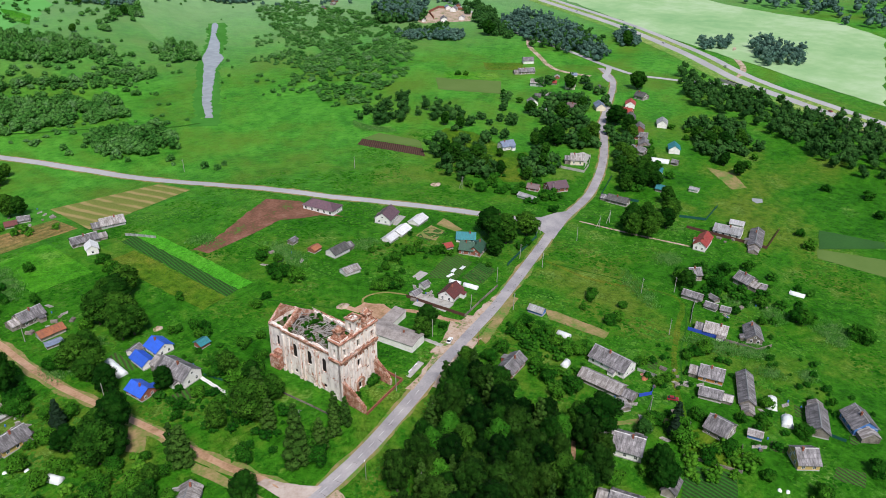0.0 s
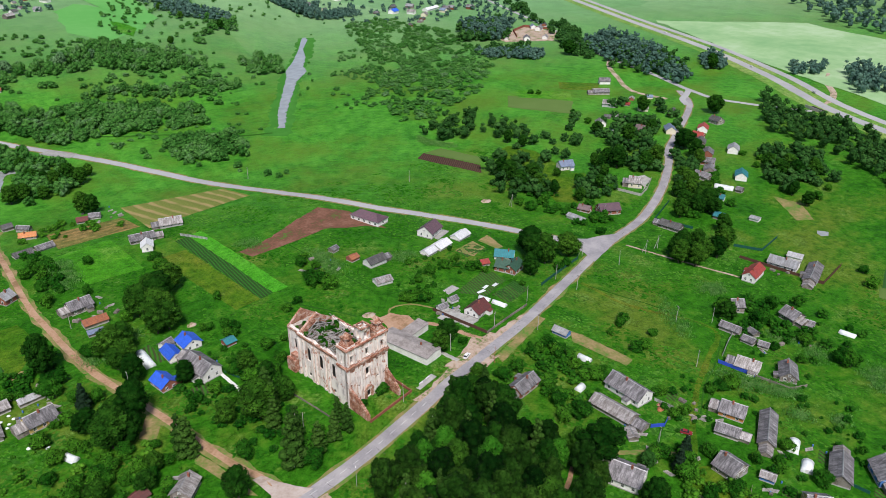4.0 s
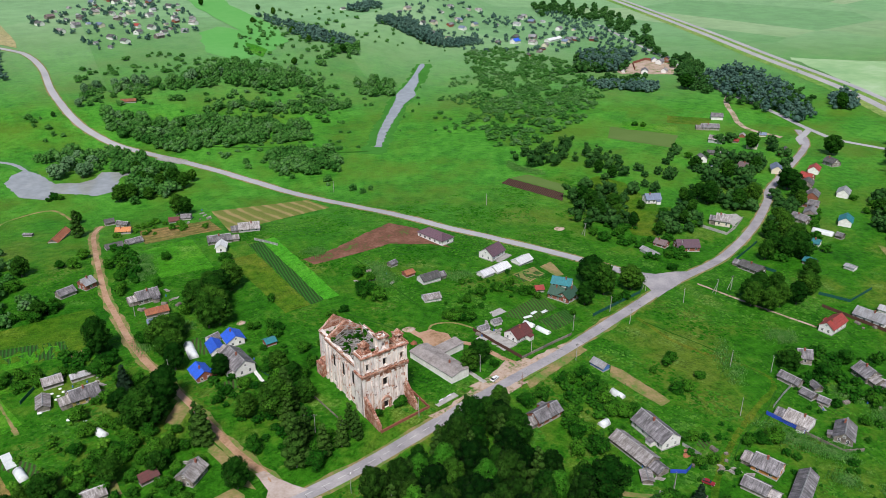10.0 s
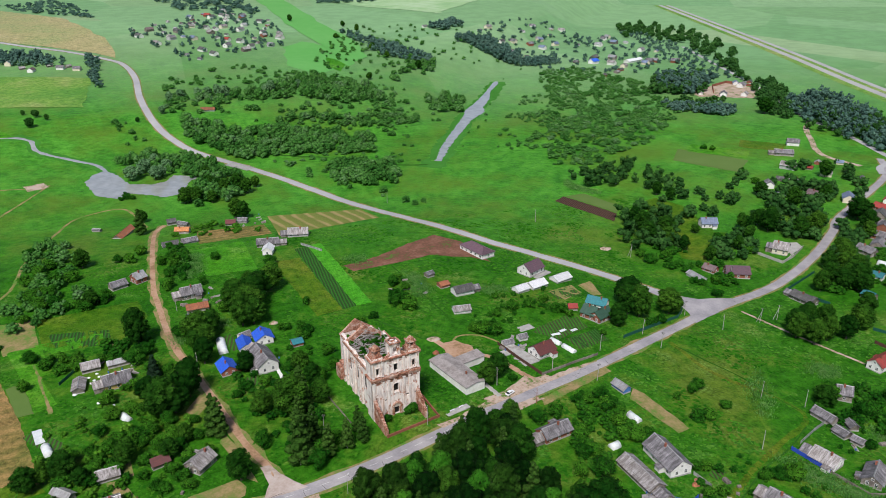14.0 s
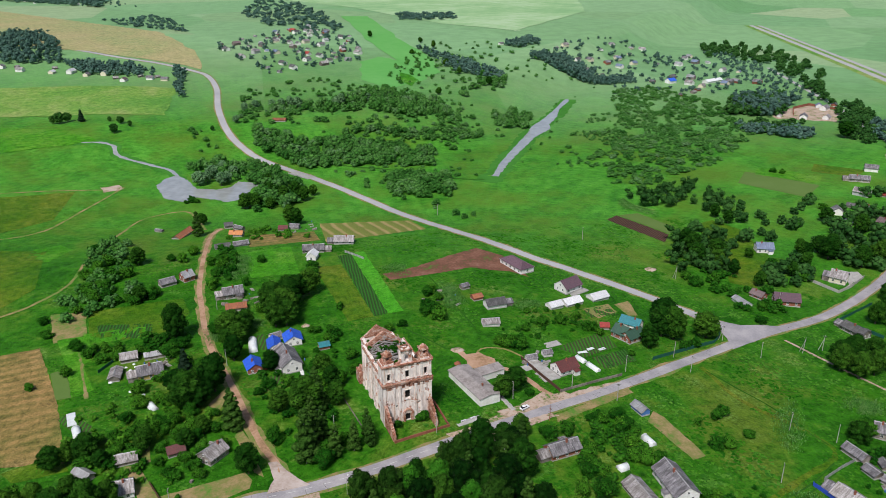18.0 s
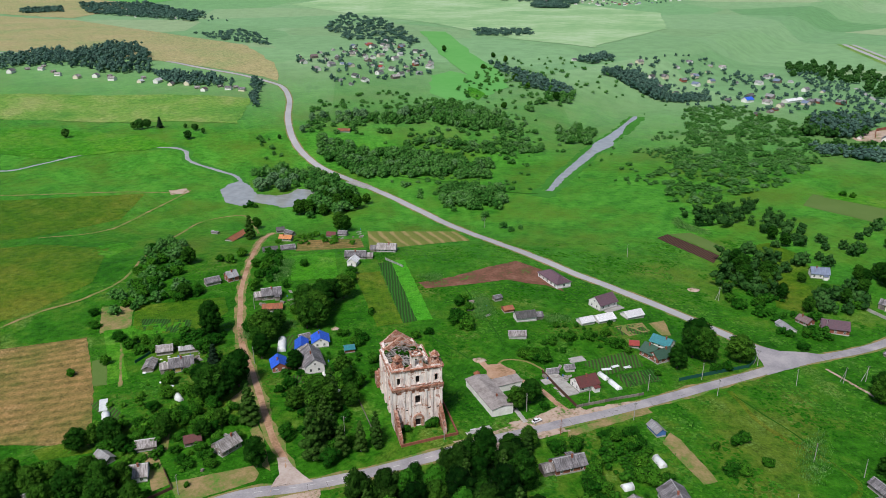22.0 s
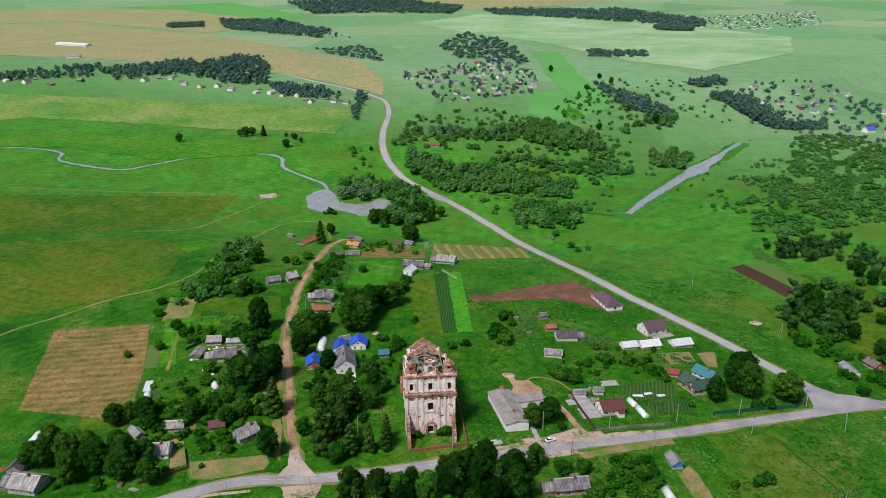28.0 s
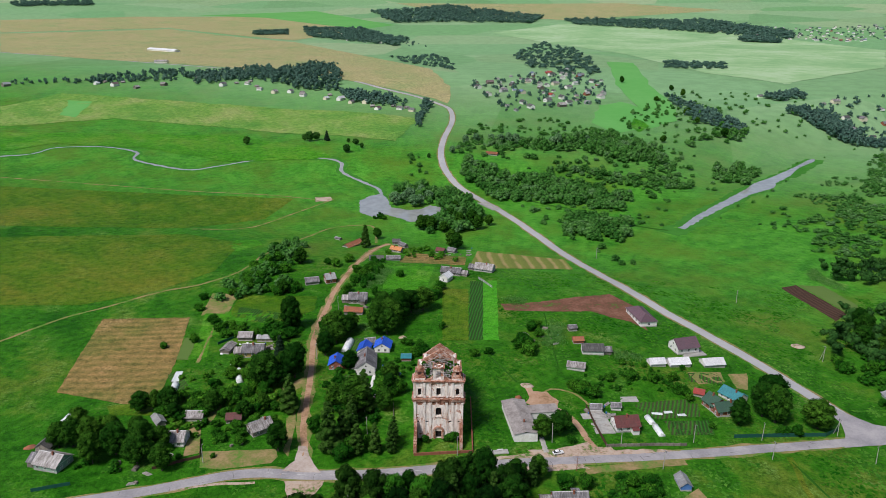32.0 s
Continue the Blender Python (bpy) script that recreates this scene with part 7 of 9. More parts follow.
plant('broad', [(211, -10, 12.3), (197, -4, 12.3), (217, -2, 12.3), (233, -8, 11.2), (137, 36, 15.7), (154, 38, 13.4), (278, 55, 11.2), (300, 62, 11.2), (260, 26, 12.3), (268, 20, 11.2), (249, 30, 11.2), (312, 93, 14.6), (297, 91, 14.6), (357, 100, 15.7), (332, 90, 14.6), (290, 109, 14.6), (289, 118, 11.2), (275, 117, 10.1), (339, 137, 13.4), (267, 102, 9.0), (248, 90, 9.0), (221, 125, 14.6), (206, 122, 13.4), (212, 137, 13.4), (213, 145, 13.4), (211, 110, 12.3), (362, 17, 13.4), (373, 10, 13.4)])
plant('broad', [(358, 26, 13.4), (375, 28, 12.3), (367, 39, 11.2), (325, -10, 10.1), (334, 4, 10.1), (456, 136, 15.7), (414, 179, 13.4), (601, 229, 15.7), (533, 366, 17.9), (461, 163, 11.2), (370, 139, 11.2), (357, 119, 13.4), (381, 123, 13.4), (335, 164, 10.1), (268, 180, 10.1), (267, 194, 10.1), (221, 84, 9.0), (242, 122, 6.7), (217, 102, 9.0)])
plant('bush', [(331, 58, 6), (379, 52, 5), (338, -61, 6), (343, -84, 7), (319, -97, 6), (251, -80, 6), (263, -71, 5), (308, 160, 6), (353, 188, 6), (364, 213, 5), (199, 95, 7), (185, 92, 6), (186, 102, 5), (250, 84, 6), (247, 107, 6), (203, 58, 5), (192, 44, 5), (363, 45, 5), (374, 16, 8), (341, -9, 6), (360, -7, 5), (379, 65, 5), (388, 276, 5), (383, 281, 5)])
plant('bush', [(54, -112, 4.5), (62, -115, 5), (56, -101, 5), (41, -99, 6), (35, -100, 6), (82, -111, 3.5), (96, -115, 4.5), (87, -117, 4), (89, -131, 5), (59, -129, 4), (63, -145, 5), (86, -154, 7), (72, -99, 4), (80, -80, 4), (85, -68, 4), (16, -86, 5), (23, -87, 5), (25, -94, 5), (111, -81, 4.5), (104, -80, 4)])
plant('conifer', [(62, -96, 10.1), (56, -98, 9.0)])
plant('willow', [(54, -90, 7), (50, -90, 6)])
plant('bush', [(80, 60, 6), (90, 60, 5), (99, 62, 5), (100, 52, 5), (70, 57, 5), (57, 44, 6), (62, 41, 6), (109, 25, 3.5), (104, 46, 4), (71, -21, 4), (77, -18, 4), (80, -25, 4.5), (56, -25, 5), (136, 27, 3)])
plant('bush', [(31, 86, 9), (34, 78, 8), (28, 83, 7), (38, 108, 5), (15, 75, 4), (8, 72, 4), (-27, 81, 4), (-19, 77, 5), (-21, 71, 4), (-19, 147, 6), (-18, 156, 6), (-20, 141, 6), (-73, 177, 6), (-66, 180, 6), (-68, 170, 6), (-71, 160, 5), (-89, 188, 6), (-83, 199, 6), (-29, 44, 6)])
plant('broad', [(-45, 106, 15.7), (-38, 101, 15.7), (-35, 115, 14.6), (-30, 120, 13.4), (-24, 124, 13.4), (-38, 91, 13.4), (-63, 85, 13.4)])
plant('broad', [(-121, 8, 7.8), (-126, 6, 9.0), (-109, 1, 7.8), (-82, 38, 12.3), (-77, 44, 11.2), (-69, 45, 13.4), (-86, 45, 10.1), (-53, 12, 11.2), (-47, 19, 9.0), (-25, 29, 10.1), (-27, 41, 9.0), (-25, 16, 10.1), (-49, -7, 9.0), (-60, -17, 11.2), (-62, 68, 9.0), (-64, 58, 10.1), (-113, 190, 10.1), (-60, 34, 10.1), (-81, 5, 7.8), (-75, 12, 7.8)])
plant('birch', [(-37, 12, 16.8), (-33, 14, 16.8), (-41, -13, 15.7), (-36, -11, 14.6), (-22, -13, 12.3), (-65, 16, 13.4), (-17, -7, 10.1)])
plant('bush', [(-118, 88, 5), (-125, 86, 5), (-131, 94, 6), (-112, 80, 5), (-132, 72, 5), (-99, 79, 5), (-88, 74, 5), (-90, 20, 6), (-86, 22, 6), (-83, 14, 5), (-95, 13, 5), (-99, 5, 6), (-105, 8, 5), (-77, 9, 5), (-75, 1, 5), (-71, 13, 5), (-81, -3, 5), (-89, 4, 5), (-106, -0, 5), (-115, 3, 6), (-94, 55, 4), (-42, 38, 5), (-40, 28, 5), (-42, 49, 4), (-32, 43, 5), (-14, 38, 5), (-13, 51, 5), (-5, 51, 4)])
plant('bush', [(-40, 16, 5), (-54, -2, 5), (-54, -12, 5), (-33, -13, 6), (-26, -9, 5), (-49, 109, 6), (-34, 103, 6), (31, 87, 6), (39, 98, 5), (35, 106, 6), (-45, 174, 5), (-139, 179, 6), (-130, 161, 6), (-110, 137, 6), (-102, 141, 5), (-117, 174, 7), (-129, 196, 7), (-142, 225, 7)])
plant('bush', [(-77, 88, 6), (-71, 92, 6), (-85, 81, 6), (-91, 75, 7), (-78, 61, 6), (-79, 48, 6), (-79, 37, 7), (-80, 26, 6), (-79, 15, 6), (-77, 8, 6), (-92, 39, 6), (-99, 37, 6), (-101, 48, 6), (-88, 21, 5)])
plant('silver', [(-84, 377, 12), (-78, 384, 10), (-74, 394, 11), (-67, 371, 11), (-62, 378, 10), (-66, 410, 10), (-57, 398, 9)], 'willows by the pond')
plant('bush', [(-89, 334, 6), (-85, 331, 4), (-93, 331, 3)])
plant('broad', [(-51, 307, 12), (-47, 311, 11), (-43, 306, 11), (-33, 302, 9), (-22, 260, 14), (-18, 256, 12), (-12, 322, 14), (-7, 314, 12), (-22, 318, 12), (-31, 337, 10), (-30, 366, 9)], 'dark trees by the pond')
plant('birch', [(-82, 245, 16), (-78, 242, 14)])
plant('broad', [(-114, 191, 10), (-108, 139, 9), (-89, 93, 14), (-57, 92, 11), (-61, 78, 12), (-65, 76, 10), (-48, 51, 9)])
plant('broad', [(-80, 277, 9.0), (-25, 330, 9.0), (1, 325, 9.0)])
plant('broad', [(287, 107, 14), (294, 91, 13), (304, 87, 15), (312, 92, 13), (346, 110, 15), (338, 103, 13), (373, 127, 14), (277, 114, 10), (275, 49, 12), (288, 50, 14), (282, 45, 11), (347, 84, 15), (336, 74, 12), (269, 24, 15), (262, 31, 10), (274, 33, 12), (251, 3, 12)], 'trees along the village road')
plant('broad', [(-142, -12, 11), (-133, -20, 12.5), (-127, -15, 10.5), (-120, -25, 13), (-116, -15, 11), (-109, -30, 12.5), (-104, -20, 10), (-98, -33, 11), (-126, -31, 12), (-52, -31, 8.5), (-145, -22, 11)], 'dark garden trees by the road')
grove = np.random.default_rng(3)
plant("maple", [(0, -46, 15.0), (-10, -46, 13.5), (6, -61, 15.5), (-17, -56, 12.0), (26, -72, 13.0)], "the grove across the road", 0.8)
spots = scatter([(-24, -40), (-11, -37), (1, -38), (16, -33), (24, -29), (31, -30), (30, -42), (27, -56), (33, -66), (40, -74), (36, -82), (20, -92), (-3, -98), (-30, -80), (-40, -62), (-34, -50)], 62, 6.0, grove)
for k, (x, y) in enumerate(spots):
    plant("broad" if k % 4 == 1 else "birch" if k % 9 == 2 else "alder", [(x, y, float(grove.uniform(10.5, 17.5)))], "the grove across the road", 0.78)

dead = empty("dead_tree", pose(52.0, -15.0, land(52, -15)), "bare reddish-brown dead tree by the roadside", "tree")
part("trunk", mesh_of("trunk", *tube_vf((0, 0, -0.3), (0.2, 0.1, 7.5), 0.14, 0.03, 6), "rust"), dead)
drng = random.Random(8)
for k in range(22):
    z, w = 1.5 + 0.26 * k, k * 2.4
    r = 1.9 * (1 - k / 26)
    part("branch", mesh_of("branch", *tube_vf((0.02 * z, 0.01 * z, z), (r * math.cos(w), r * math.sin(w), z + drng.uniform(0.1, 0.8)), 0.04, 0.012, 4), "rust"), dead)


# ---- thickets, woods and far villages ----
# open garden ground and yards that stay free of scrub
BUILT += [(238, 118, 144), (225, 103, 110), (251, 112, 120), (216, 86, 80), (280, 79, 120)]
thicket("willow_thicket", [(-41, 498), (-18, 442), (7, 403), (58, 397), (111, 382), (128, 430), (76, 460), (12, 480), (-27, 514)], 105, 6.3, 7, 12, "leaf_thicket", "row of rounded willows beside the valley road", 31, 1.05, leaves=260, clear=3.0)
thicket("willow_thicket", [(24, 572), (80, 622), (126, 645), (150, 600), (182, 548), (176, 520), (130, 520), (80, 552), (26, 556)], 95, 6.5, 6, 14, "leaf_thicket", "silvery willows and young poplars in the river valley", 28, 0.85, leaves=240)
thicket("willow_thicket", [(40, 486), (72, 490), (96, 472), (138, 455), (186, 466), (188, 482), (166, 494), (124, 482), (80, 500)], 46, 6.0, 4, 8.5, "leaf_thicket", "alder clump in the river valley", 29, 1.05, leaves=220)
thicket("willow_thicket", [(-53, 560), (-30, 610), (30, 600), (24, 556), (-20, 545)], 22, 8.5, 5, 9, "leaf_thicket", "grey willows by the bend of the road", 27, 1.0, leaves=220, clear=5.0)
thicket("willow_thicket", [(226, 555), (276, 560), (245, 491), (213, 507)], 22, 7.0, 5, 11, "leaf_thicket", "alders beside the canal", 26, 1.0, leaves=220)
thicket("willow_thicket", [(217, 643), (263, 631), (298, 697), (268, 720), (248, 666), (207, 595)], 24, 8.0, 5, 10, "leaf_thicket", "bushes in the side valley", 25, 1.1, leaves=160)
thicket("valley_scrub", [(-44, 530), (-52, 600), (-30, 690), (44, 740), (136, 665), (187, 556), (200, 512), (162, 414), (125, 438), (94, 484), (20, 520)], 240, 6.5, 2.5, 6.5, "leaf_thicket", "loose willow scrub filling the valley floor", 46, 1.35, leaves=120, gaps=-0.12, clear=5.0)
thicket("valley_scrub", [(20, 384), (62, 362), (146, 334), (165, 390), (124, 404), (60, 396)], 40, 7.0, 1.5, 3.5, "leaf_marsh", "low reeds and sedge by the willow row", 47, 1.7, leaves=90, gaps=-0.05, clear=5.0)
thicket("valley_scrub", [(-30, 600), (60, 660), (200, 620), (230, 480), (150, 400), (120, 440), (0, 500)], 150, 6.0, 2, 5, "leaf_thicket", "scattered low bushes on the valley floor", 24, 1.3, leaves=110, gaps=-0.05, clear=5.0)
thicket("marsh_scrub", [(212, 363), (233, 335), (216, 322), (240, 284), (287, 306), (325, 300), (384, 340), (459, 405), (445, 473), (419, 490), (377, 540), (335, 532), (294, 485), (262, 420)], 520, 5.2, 2.0, 4.4, "leaf_marsh", "soft low willow scrub spreading over the marsh", 32, 1.55, leaves=66, gaps=-0.12)
thicket("marsh_scrub", [(240, 300), (262, 400), (320, 470), (400, 440), (420, 390), (330, 310)], 60, 9.0, 4, 6.0, "leaf_thicket", "taller willow clumps on the marsh", 33, 1.3, leaves=110, gaps=0.0)
thicket("marsh_scrub", [(420, 673), (510, 672), (515, 552), (465, 420), (440, 480), (380, 545)], 170, 7.0, 2.2, 4.5, "leaf_marsh", "wide low willow scrub beyond the canal", 22, 1.6, leaves=60, gaps=-0.1)
thicket("pond_trees", [(-99, 431), (-73, 443), (-22, 410), (-4, 345), (-20, 300), (-48, 296), (-36, 350), (-60, 395)], 60, 6.0, 6, 12, "leaf_thicket", "alders and willows beside the pond", 34, leaves=160)
thicket("round_thicket", [(59, 311), (76, 296), (105, 295), (112, 340), (89, 359), (67, 354)], 44, 5.6, 7, 10.5, "leaf_thicket", "rounded willow thicket by the road", 35, 1.1, leaves=220)
thicket("garden_scrub", [(-144, 248), (-128, 251), (-104, 157), (-135, 120), (-152, 137), (-142, 175)], 46, 5.0, 4, 7, "leaf_thicket", "overgrown scrub at the garden ends", 36, leaves=140)
thicket("village_trees", [(232, 178), (324, 224), (363, 207), (460, 214), (422, 143), (330, 80), (280, 70), (321, 102), (298, 126), (247, 128), (205, 90), (192, 136)], 52, 9.0, 5, 10, "leaf_mid", "trees among the far houses", 37, leaves=110)
thicket("highway_belt", [(530, 130), (498, 66), (480, -59), (400, -180), (340, -170), (373, -86), (384, -42), (434, 25), (451, 90)], 190, 7.5, 9, 15, "leaf_mid", "dark belt of spruce and birch along the highway", 38, leaves=130, tall=True)
thicket("tree_belt", [(387, 60), (425, 36), (373, -8), (328, 8)], 26, 6.5, 8, 12, "leaf_mid", "clump of dark trees between the fields", 39, leaves=130)
thicket("stream_scrub", [(115, 534), (140, 731), (228, 915), (290, 790), (280, 673), (195, 597), (195, 529)], 80, 9.0, 3, 7, "leaf_thicket", "scrub along the side valley", 41, leaves=60)
thicket("marsh_scrub", [(420, 673), (510, 672), (515, 552), (449, 408), (369, 331), (258, 275), (240, 300), (300, 400), (370, 520)], 420, 6.0, 2.5, 5.5, "leaf_thicket", "wide low willow scrub beyond the canal", 22, 1.7, leaves=100, gaps=-0.22)
for k, (poly, count, low, high, tall) in enumerate((
    ([(552, 576), (617, 562), (537, 467), (487, 495)], 60, 10, 15, False),
    ([(809, 1047), (883, 1027), (893, 904), (802, 716), (630, 487), (594, 475), (710, 642), (779, 801), (729, 925)], 120, 9, 15, False),
    ([(670, 533), (673, 485), (581, 365), (514, 319), (543, 387)], 60, 8, 13, False),
    ([(581, 365), (612, 280), (565, 232), (537, 236), (516, 299)], 50, 9, 14, True),
    ([(474, 453), (538, 430), (503, 393), (447, 415)], 34, 6, 10, False),
    ([(237, 264), (294, 268), (313, 229), (281, 196), (250, 218), (218, 225)], 46, 8, 13, True),
    ([(212, 163), (247, 157), (236, 115), (208, 92), (186, 107), (185, 128)], 34, 8, 13, True),
    ([(339, 162), (384, 169), (390, 132), (345, 101), (293, 94), (293, 118)], 44, 8, 13, False),
    ([(299, 79), (344, 77), (305, 44), (260, 40)], 30, 7, 12, False),
    ([(255, 127), (266, 98), (248, 76), (221, 86)], 22, 6, 10, False),
)):
    thicket("village_trees", poly, int(0.62 * count), 7.0, low, high, "leaf_mid", "tall mixed trees round the far houses", 120 + k, 1.0, leaves=130, tall=tall, clear=3.0)
thicket("valley_scrub", [(200, 640), (300, 700), (420, 690), (430, 930), (250, 960), (160, 800)], 90, 12, 3, 7, "leaf_thicket", "scattered bushes on the far valley meadows", 21, 1.2, leaves=60)
drape("gravel_yard", [(261, 68), (267, 70), (288, 79), (290, 86), (281, 88), (274, 72)], "concrete", 0.15, 4.0, "pale paved yard beside a new house", "yard")
drape("gravel_yard", [(548, 500), (622, 514), (621, 459), (578, 430), (526, 459)], "sand", 0.16, 10.0, "pale gravel yard of a far depot", "yard", ragged=4.0)
drape("field", [(362, 290), (395, 240), (363, 215), (336, 263)], "olive_crop", 0.10, 8.0, FIELD_WORDS["olive_crop"], "field")
drape("field", [(435, 294), (464, 265), (441, 251), (416, 274)], "meadow_olive", 0.10, 8.0, FIELD_WORDS["meadow_olive"], "field")
drape("field", [(384, 299), (415, 260), (399, 245), (364, 281)], "meadow_light", 0.11, 8.0, FIELD_WORDS["meadow_light"], "field")
vrng = random.Random(14)
for x, y in ((421, 788), (452, 788), (519, 851), (603, 935), (575, 868), (608, 853), (685, 895), (697, 847), (669, 766), (618, 676), (650, 659), (518, 711), (540, 699), (526, 622), (611, 485), (395, 899), (438, 866), (454, 822), (557, 888), (627, 973), (560, 655), (585, 720)):
    for k in range(2):
        far_house(x + (0 if k == 0 else vrng.choice((-1, 1)) * vrng.uniform(16, 30)), y + (0 if k == 0 else vrng.uniform(-24, 24)), vrng.choice((25, 115)) + vrng.uniform(-10, 10), *vrng.choice(((10, 8, 6), (12, 8, 6.5), (8, 6, 4))), vrng.choice(("slate", "slate_pale", "slate", "tin", "bluegrey", "slate_dark")), vrng.choice(("white", "plank", "cream", "white", "brick")))
far_house(539.5, 699.4, 20, 14, 10, 7, "blue", "white")
far_house(600, 690, 20, 34, 10, 5, "tin_white", "white")
low_wall("ruined_wall", [(556, 470), (580, 500), (612, 512), (626, 480)], 3.0, 0.6, "brick", "low ruined brick walls of a far depot", "wall", 8.0)
hamlet([(548, 500), (622, 514), (621, 459), (578, 430), (526, 459)], 5, 18, 73, 0.8)
for x, y, w, roof, wall in ((328, 60, 30, "slate", "plank"), (357, 80, 28, "slate", "brick"), (374, 97, 30, "slate_dark", "plank"), (406, 115, 28, "red", "white"), (336, 41, 30, "teal", "white"), (380, 73, 28, "tin", "white"), (466, 262, -40, "slate", "white")):
    far_house(x, y, w, 11, 8, 6, roof, wall)
for k, (poly, count, apart, low, high) in enumerate((
    ([(935, 259), (941, 175), (882, 100), (890, 46), (1000, -100), (1600, -200), (2200, 300), (1700, 700), (1200, 500)], 900, 14, 14, 22),
    ([(685, 129), (715, 126), (700, 78), (642, 55), (616, 87)], 70, 8, 10, 16),
    ([(677, 180), (707, 160), (663, 142), (644, 162)], 24, 8, 9, 13),
    ([(634, 261), (670, 267), (627, 229), (601, 218), (599, 238)], 26, 8, 10, 14),
    ([(583, 393), (664, 410), (634, 322), (546, 220), (520, 214), (539, 296), (557, 355)], 120, 8, 9, 15),
    ([(538, 553), (583, 563), (596, 524), (529, 466), (497, 496)], 60, 8, 12, 17),
    ([(462, 438), (519, 391), (492, 371), (449, 412)], 40, 7, 8, 12),
    ([(-2404, 3216), (-2147, 3449), (-2042, 3291), (-2277, 3049)], 80, 20, 12, 20),
    ([(-717, 3391), (-385, 3785), (70, 3207), (23, 2919), (-297, 2932), (-513, 2837)], 420, 22, 14, 22),
    ([(164, 3099), (731, 3055), (910, 2550), (829, 2284), (456, 2688), (178, 2879)], 320, 22, 12, 20),
    ([(686, 2321), (778, 2282), (748, 2132), (656, 2167)], 90, 12, 12, 18),
    ([(-909, 2319), (-817, 2393), (-770, 2254), (-864, 2206)], 40, 14, 10, 16),
    ([(-786, 2505), (-588, 2551), (-348, 2092), (-338, 1837), (-549, 2053), (-687, 2198)], 220, 16, 10, 17),
    ([(-285, 1460), (-193, 1542), (-127, 1341), (-118, 1195), (-225, 1324)], 80, 12, 4, 8),
    ([(-16, 1539), (60, 2009), (142, 1750), (161, 1417), (149, 1123), (92, 1164), (19, 1263)], 120, 14, 6, 12),
    ([(-431, 1048), (-387, 1221), (-325, 1150), (-271, 934), (-345, 933)], 150, 9, 11, 17),
    ([(-271, 934), (-175, 855), (-156, 792), (-233, 845)], 50, 8, 8, 13),
    ([(305, 1441), (422, 1392), (401, 1279), (291, 1284)], 50, 10, 6, 11),
    ([(228, 915), (273, 797), (293, 700), (280, 673), (240, 741)], 60, 8, 7, 13),
    ([(384, 827), (434, 820), (466, 784), (430, 742), (387, 767)], 50, 8, 8, 14),
    ([(-559, 1035), (-466, 1184), (-411, 1021), (-517, 962)], 90, 10, 8, 14),
    ([(-723, 992), (-601, 1106), (-547, 1008), (-687, 948)], 60, 11, 7, 12),
    ([(-104, 653), (-105, 796), (-118, 835), (-115, 703)], 16, 6, 9, 13),
    ([(-560, 1010), (-400, 985), (-280, 915), (-170, 815), (-130, 790), (-150, 830), (-280, 950), (-400, 1030), (-560, 1060)], 90, 9, 6, 11),
    ([(-850, 960), (-700, 985), (-560, 1010), (-560, 985), (-700, 955), (-840, 930)], 40, 10, 5, 9),
    ([(370, 800), (400, 805), (432, 762), (452, 722), (430, 712), (402, 758)], 60, 6, 10, 16),
    ([(437, 738), (496, 744), (500, 716), (440, 708)], 34, 7, 8, 13),
    ([(372, 915), (425, 945), (430, 915), (380, 885)], 34, 8, 9, 14),
)):
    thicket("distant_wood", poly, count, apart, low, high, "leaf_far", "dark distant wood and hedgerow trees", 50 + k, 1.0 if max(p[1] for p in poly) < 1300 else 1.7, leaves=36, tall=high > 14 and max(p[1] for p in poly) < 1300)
hamlet([(-78, 985), (94, 1218), (158, 1012), (127, 840), (2, 769)], 64, 18, 61, 0.5)
for x, y in ((-831, 924), (-687, 950), (-650, 940), (-605, 926), (-570, 950), (-527, 984), (-471, 955), (-434, 969), (-400, 930), (-369, 910), (-345, 915), (-318, 893), (-275, 868), (-250, 858), (-228, 832), (-205, 825), (-178, 777), (-147, 777), (-129, 766)):
    far_house(x, y, -15 + 90 * vrng.randint(0, 1) + vrng.uniform(-8, 8), *vrng.choice(((10, 8, 6), (13, 8, 6.5), (9, 7, 5))), vrng.choice(("slate", "slate_pale", "tin_white", "tin", "brown", "slate")), vrng.choice(("white", "plank", "cream", "white")))
    if vrng.random() < 0.7:
        far_house(x + vrng.uniform(-22, 22), y + vrng.uniform(14, 30), vrng.uniform(0, 90), 7, 5, 3.6, "slate_pale", "plank")
hamlet([(-786, 2505), (-588, 2551), (-348, 2092), (-338, 1837), (-549, 2053)], 26, 30, 65, 0.6)
hamlet([(658, 2606), (763, 2285), (932, 2160), (1225, 2300), (1464, 2900), (1121, 2743), (733, 2743)], 120, 24, 66, 0.9)
hamlet([(400, 120), (460, 200), (430, 230), (360, 190), (340, 150)], 12, 16, 67, 0.4)


# ---- the long low building beside the church ----
hall = empty("long_building", pose(30.5, 12.8, land(30.5, 12.8) - 0.2, 0, 0, -76.5), "long low building with white wall and grey roof", "building")
part("wall", mesh_of("wall", *join_vf([box_vf(-12.5, 12.5, -4.6, -4.3, -0.4, 3.6), box_vf(-12.5, 12.5, 4.3, 4.6, -0.4, 3.6), box_vf(-12.5, -12.2, -4.3, 4.3, -0.4, 3.8), box_vf(12.2, 12.5, -4.3, 4.3, -0.4, 3.8)]), "white"), hall)
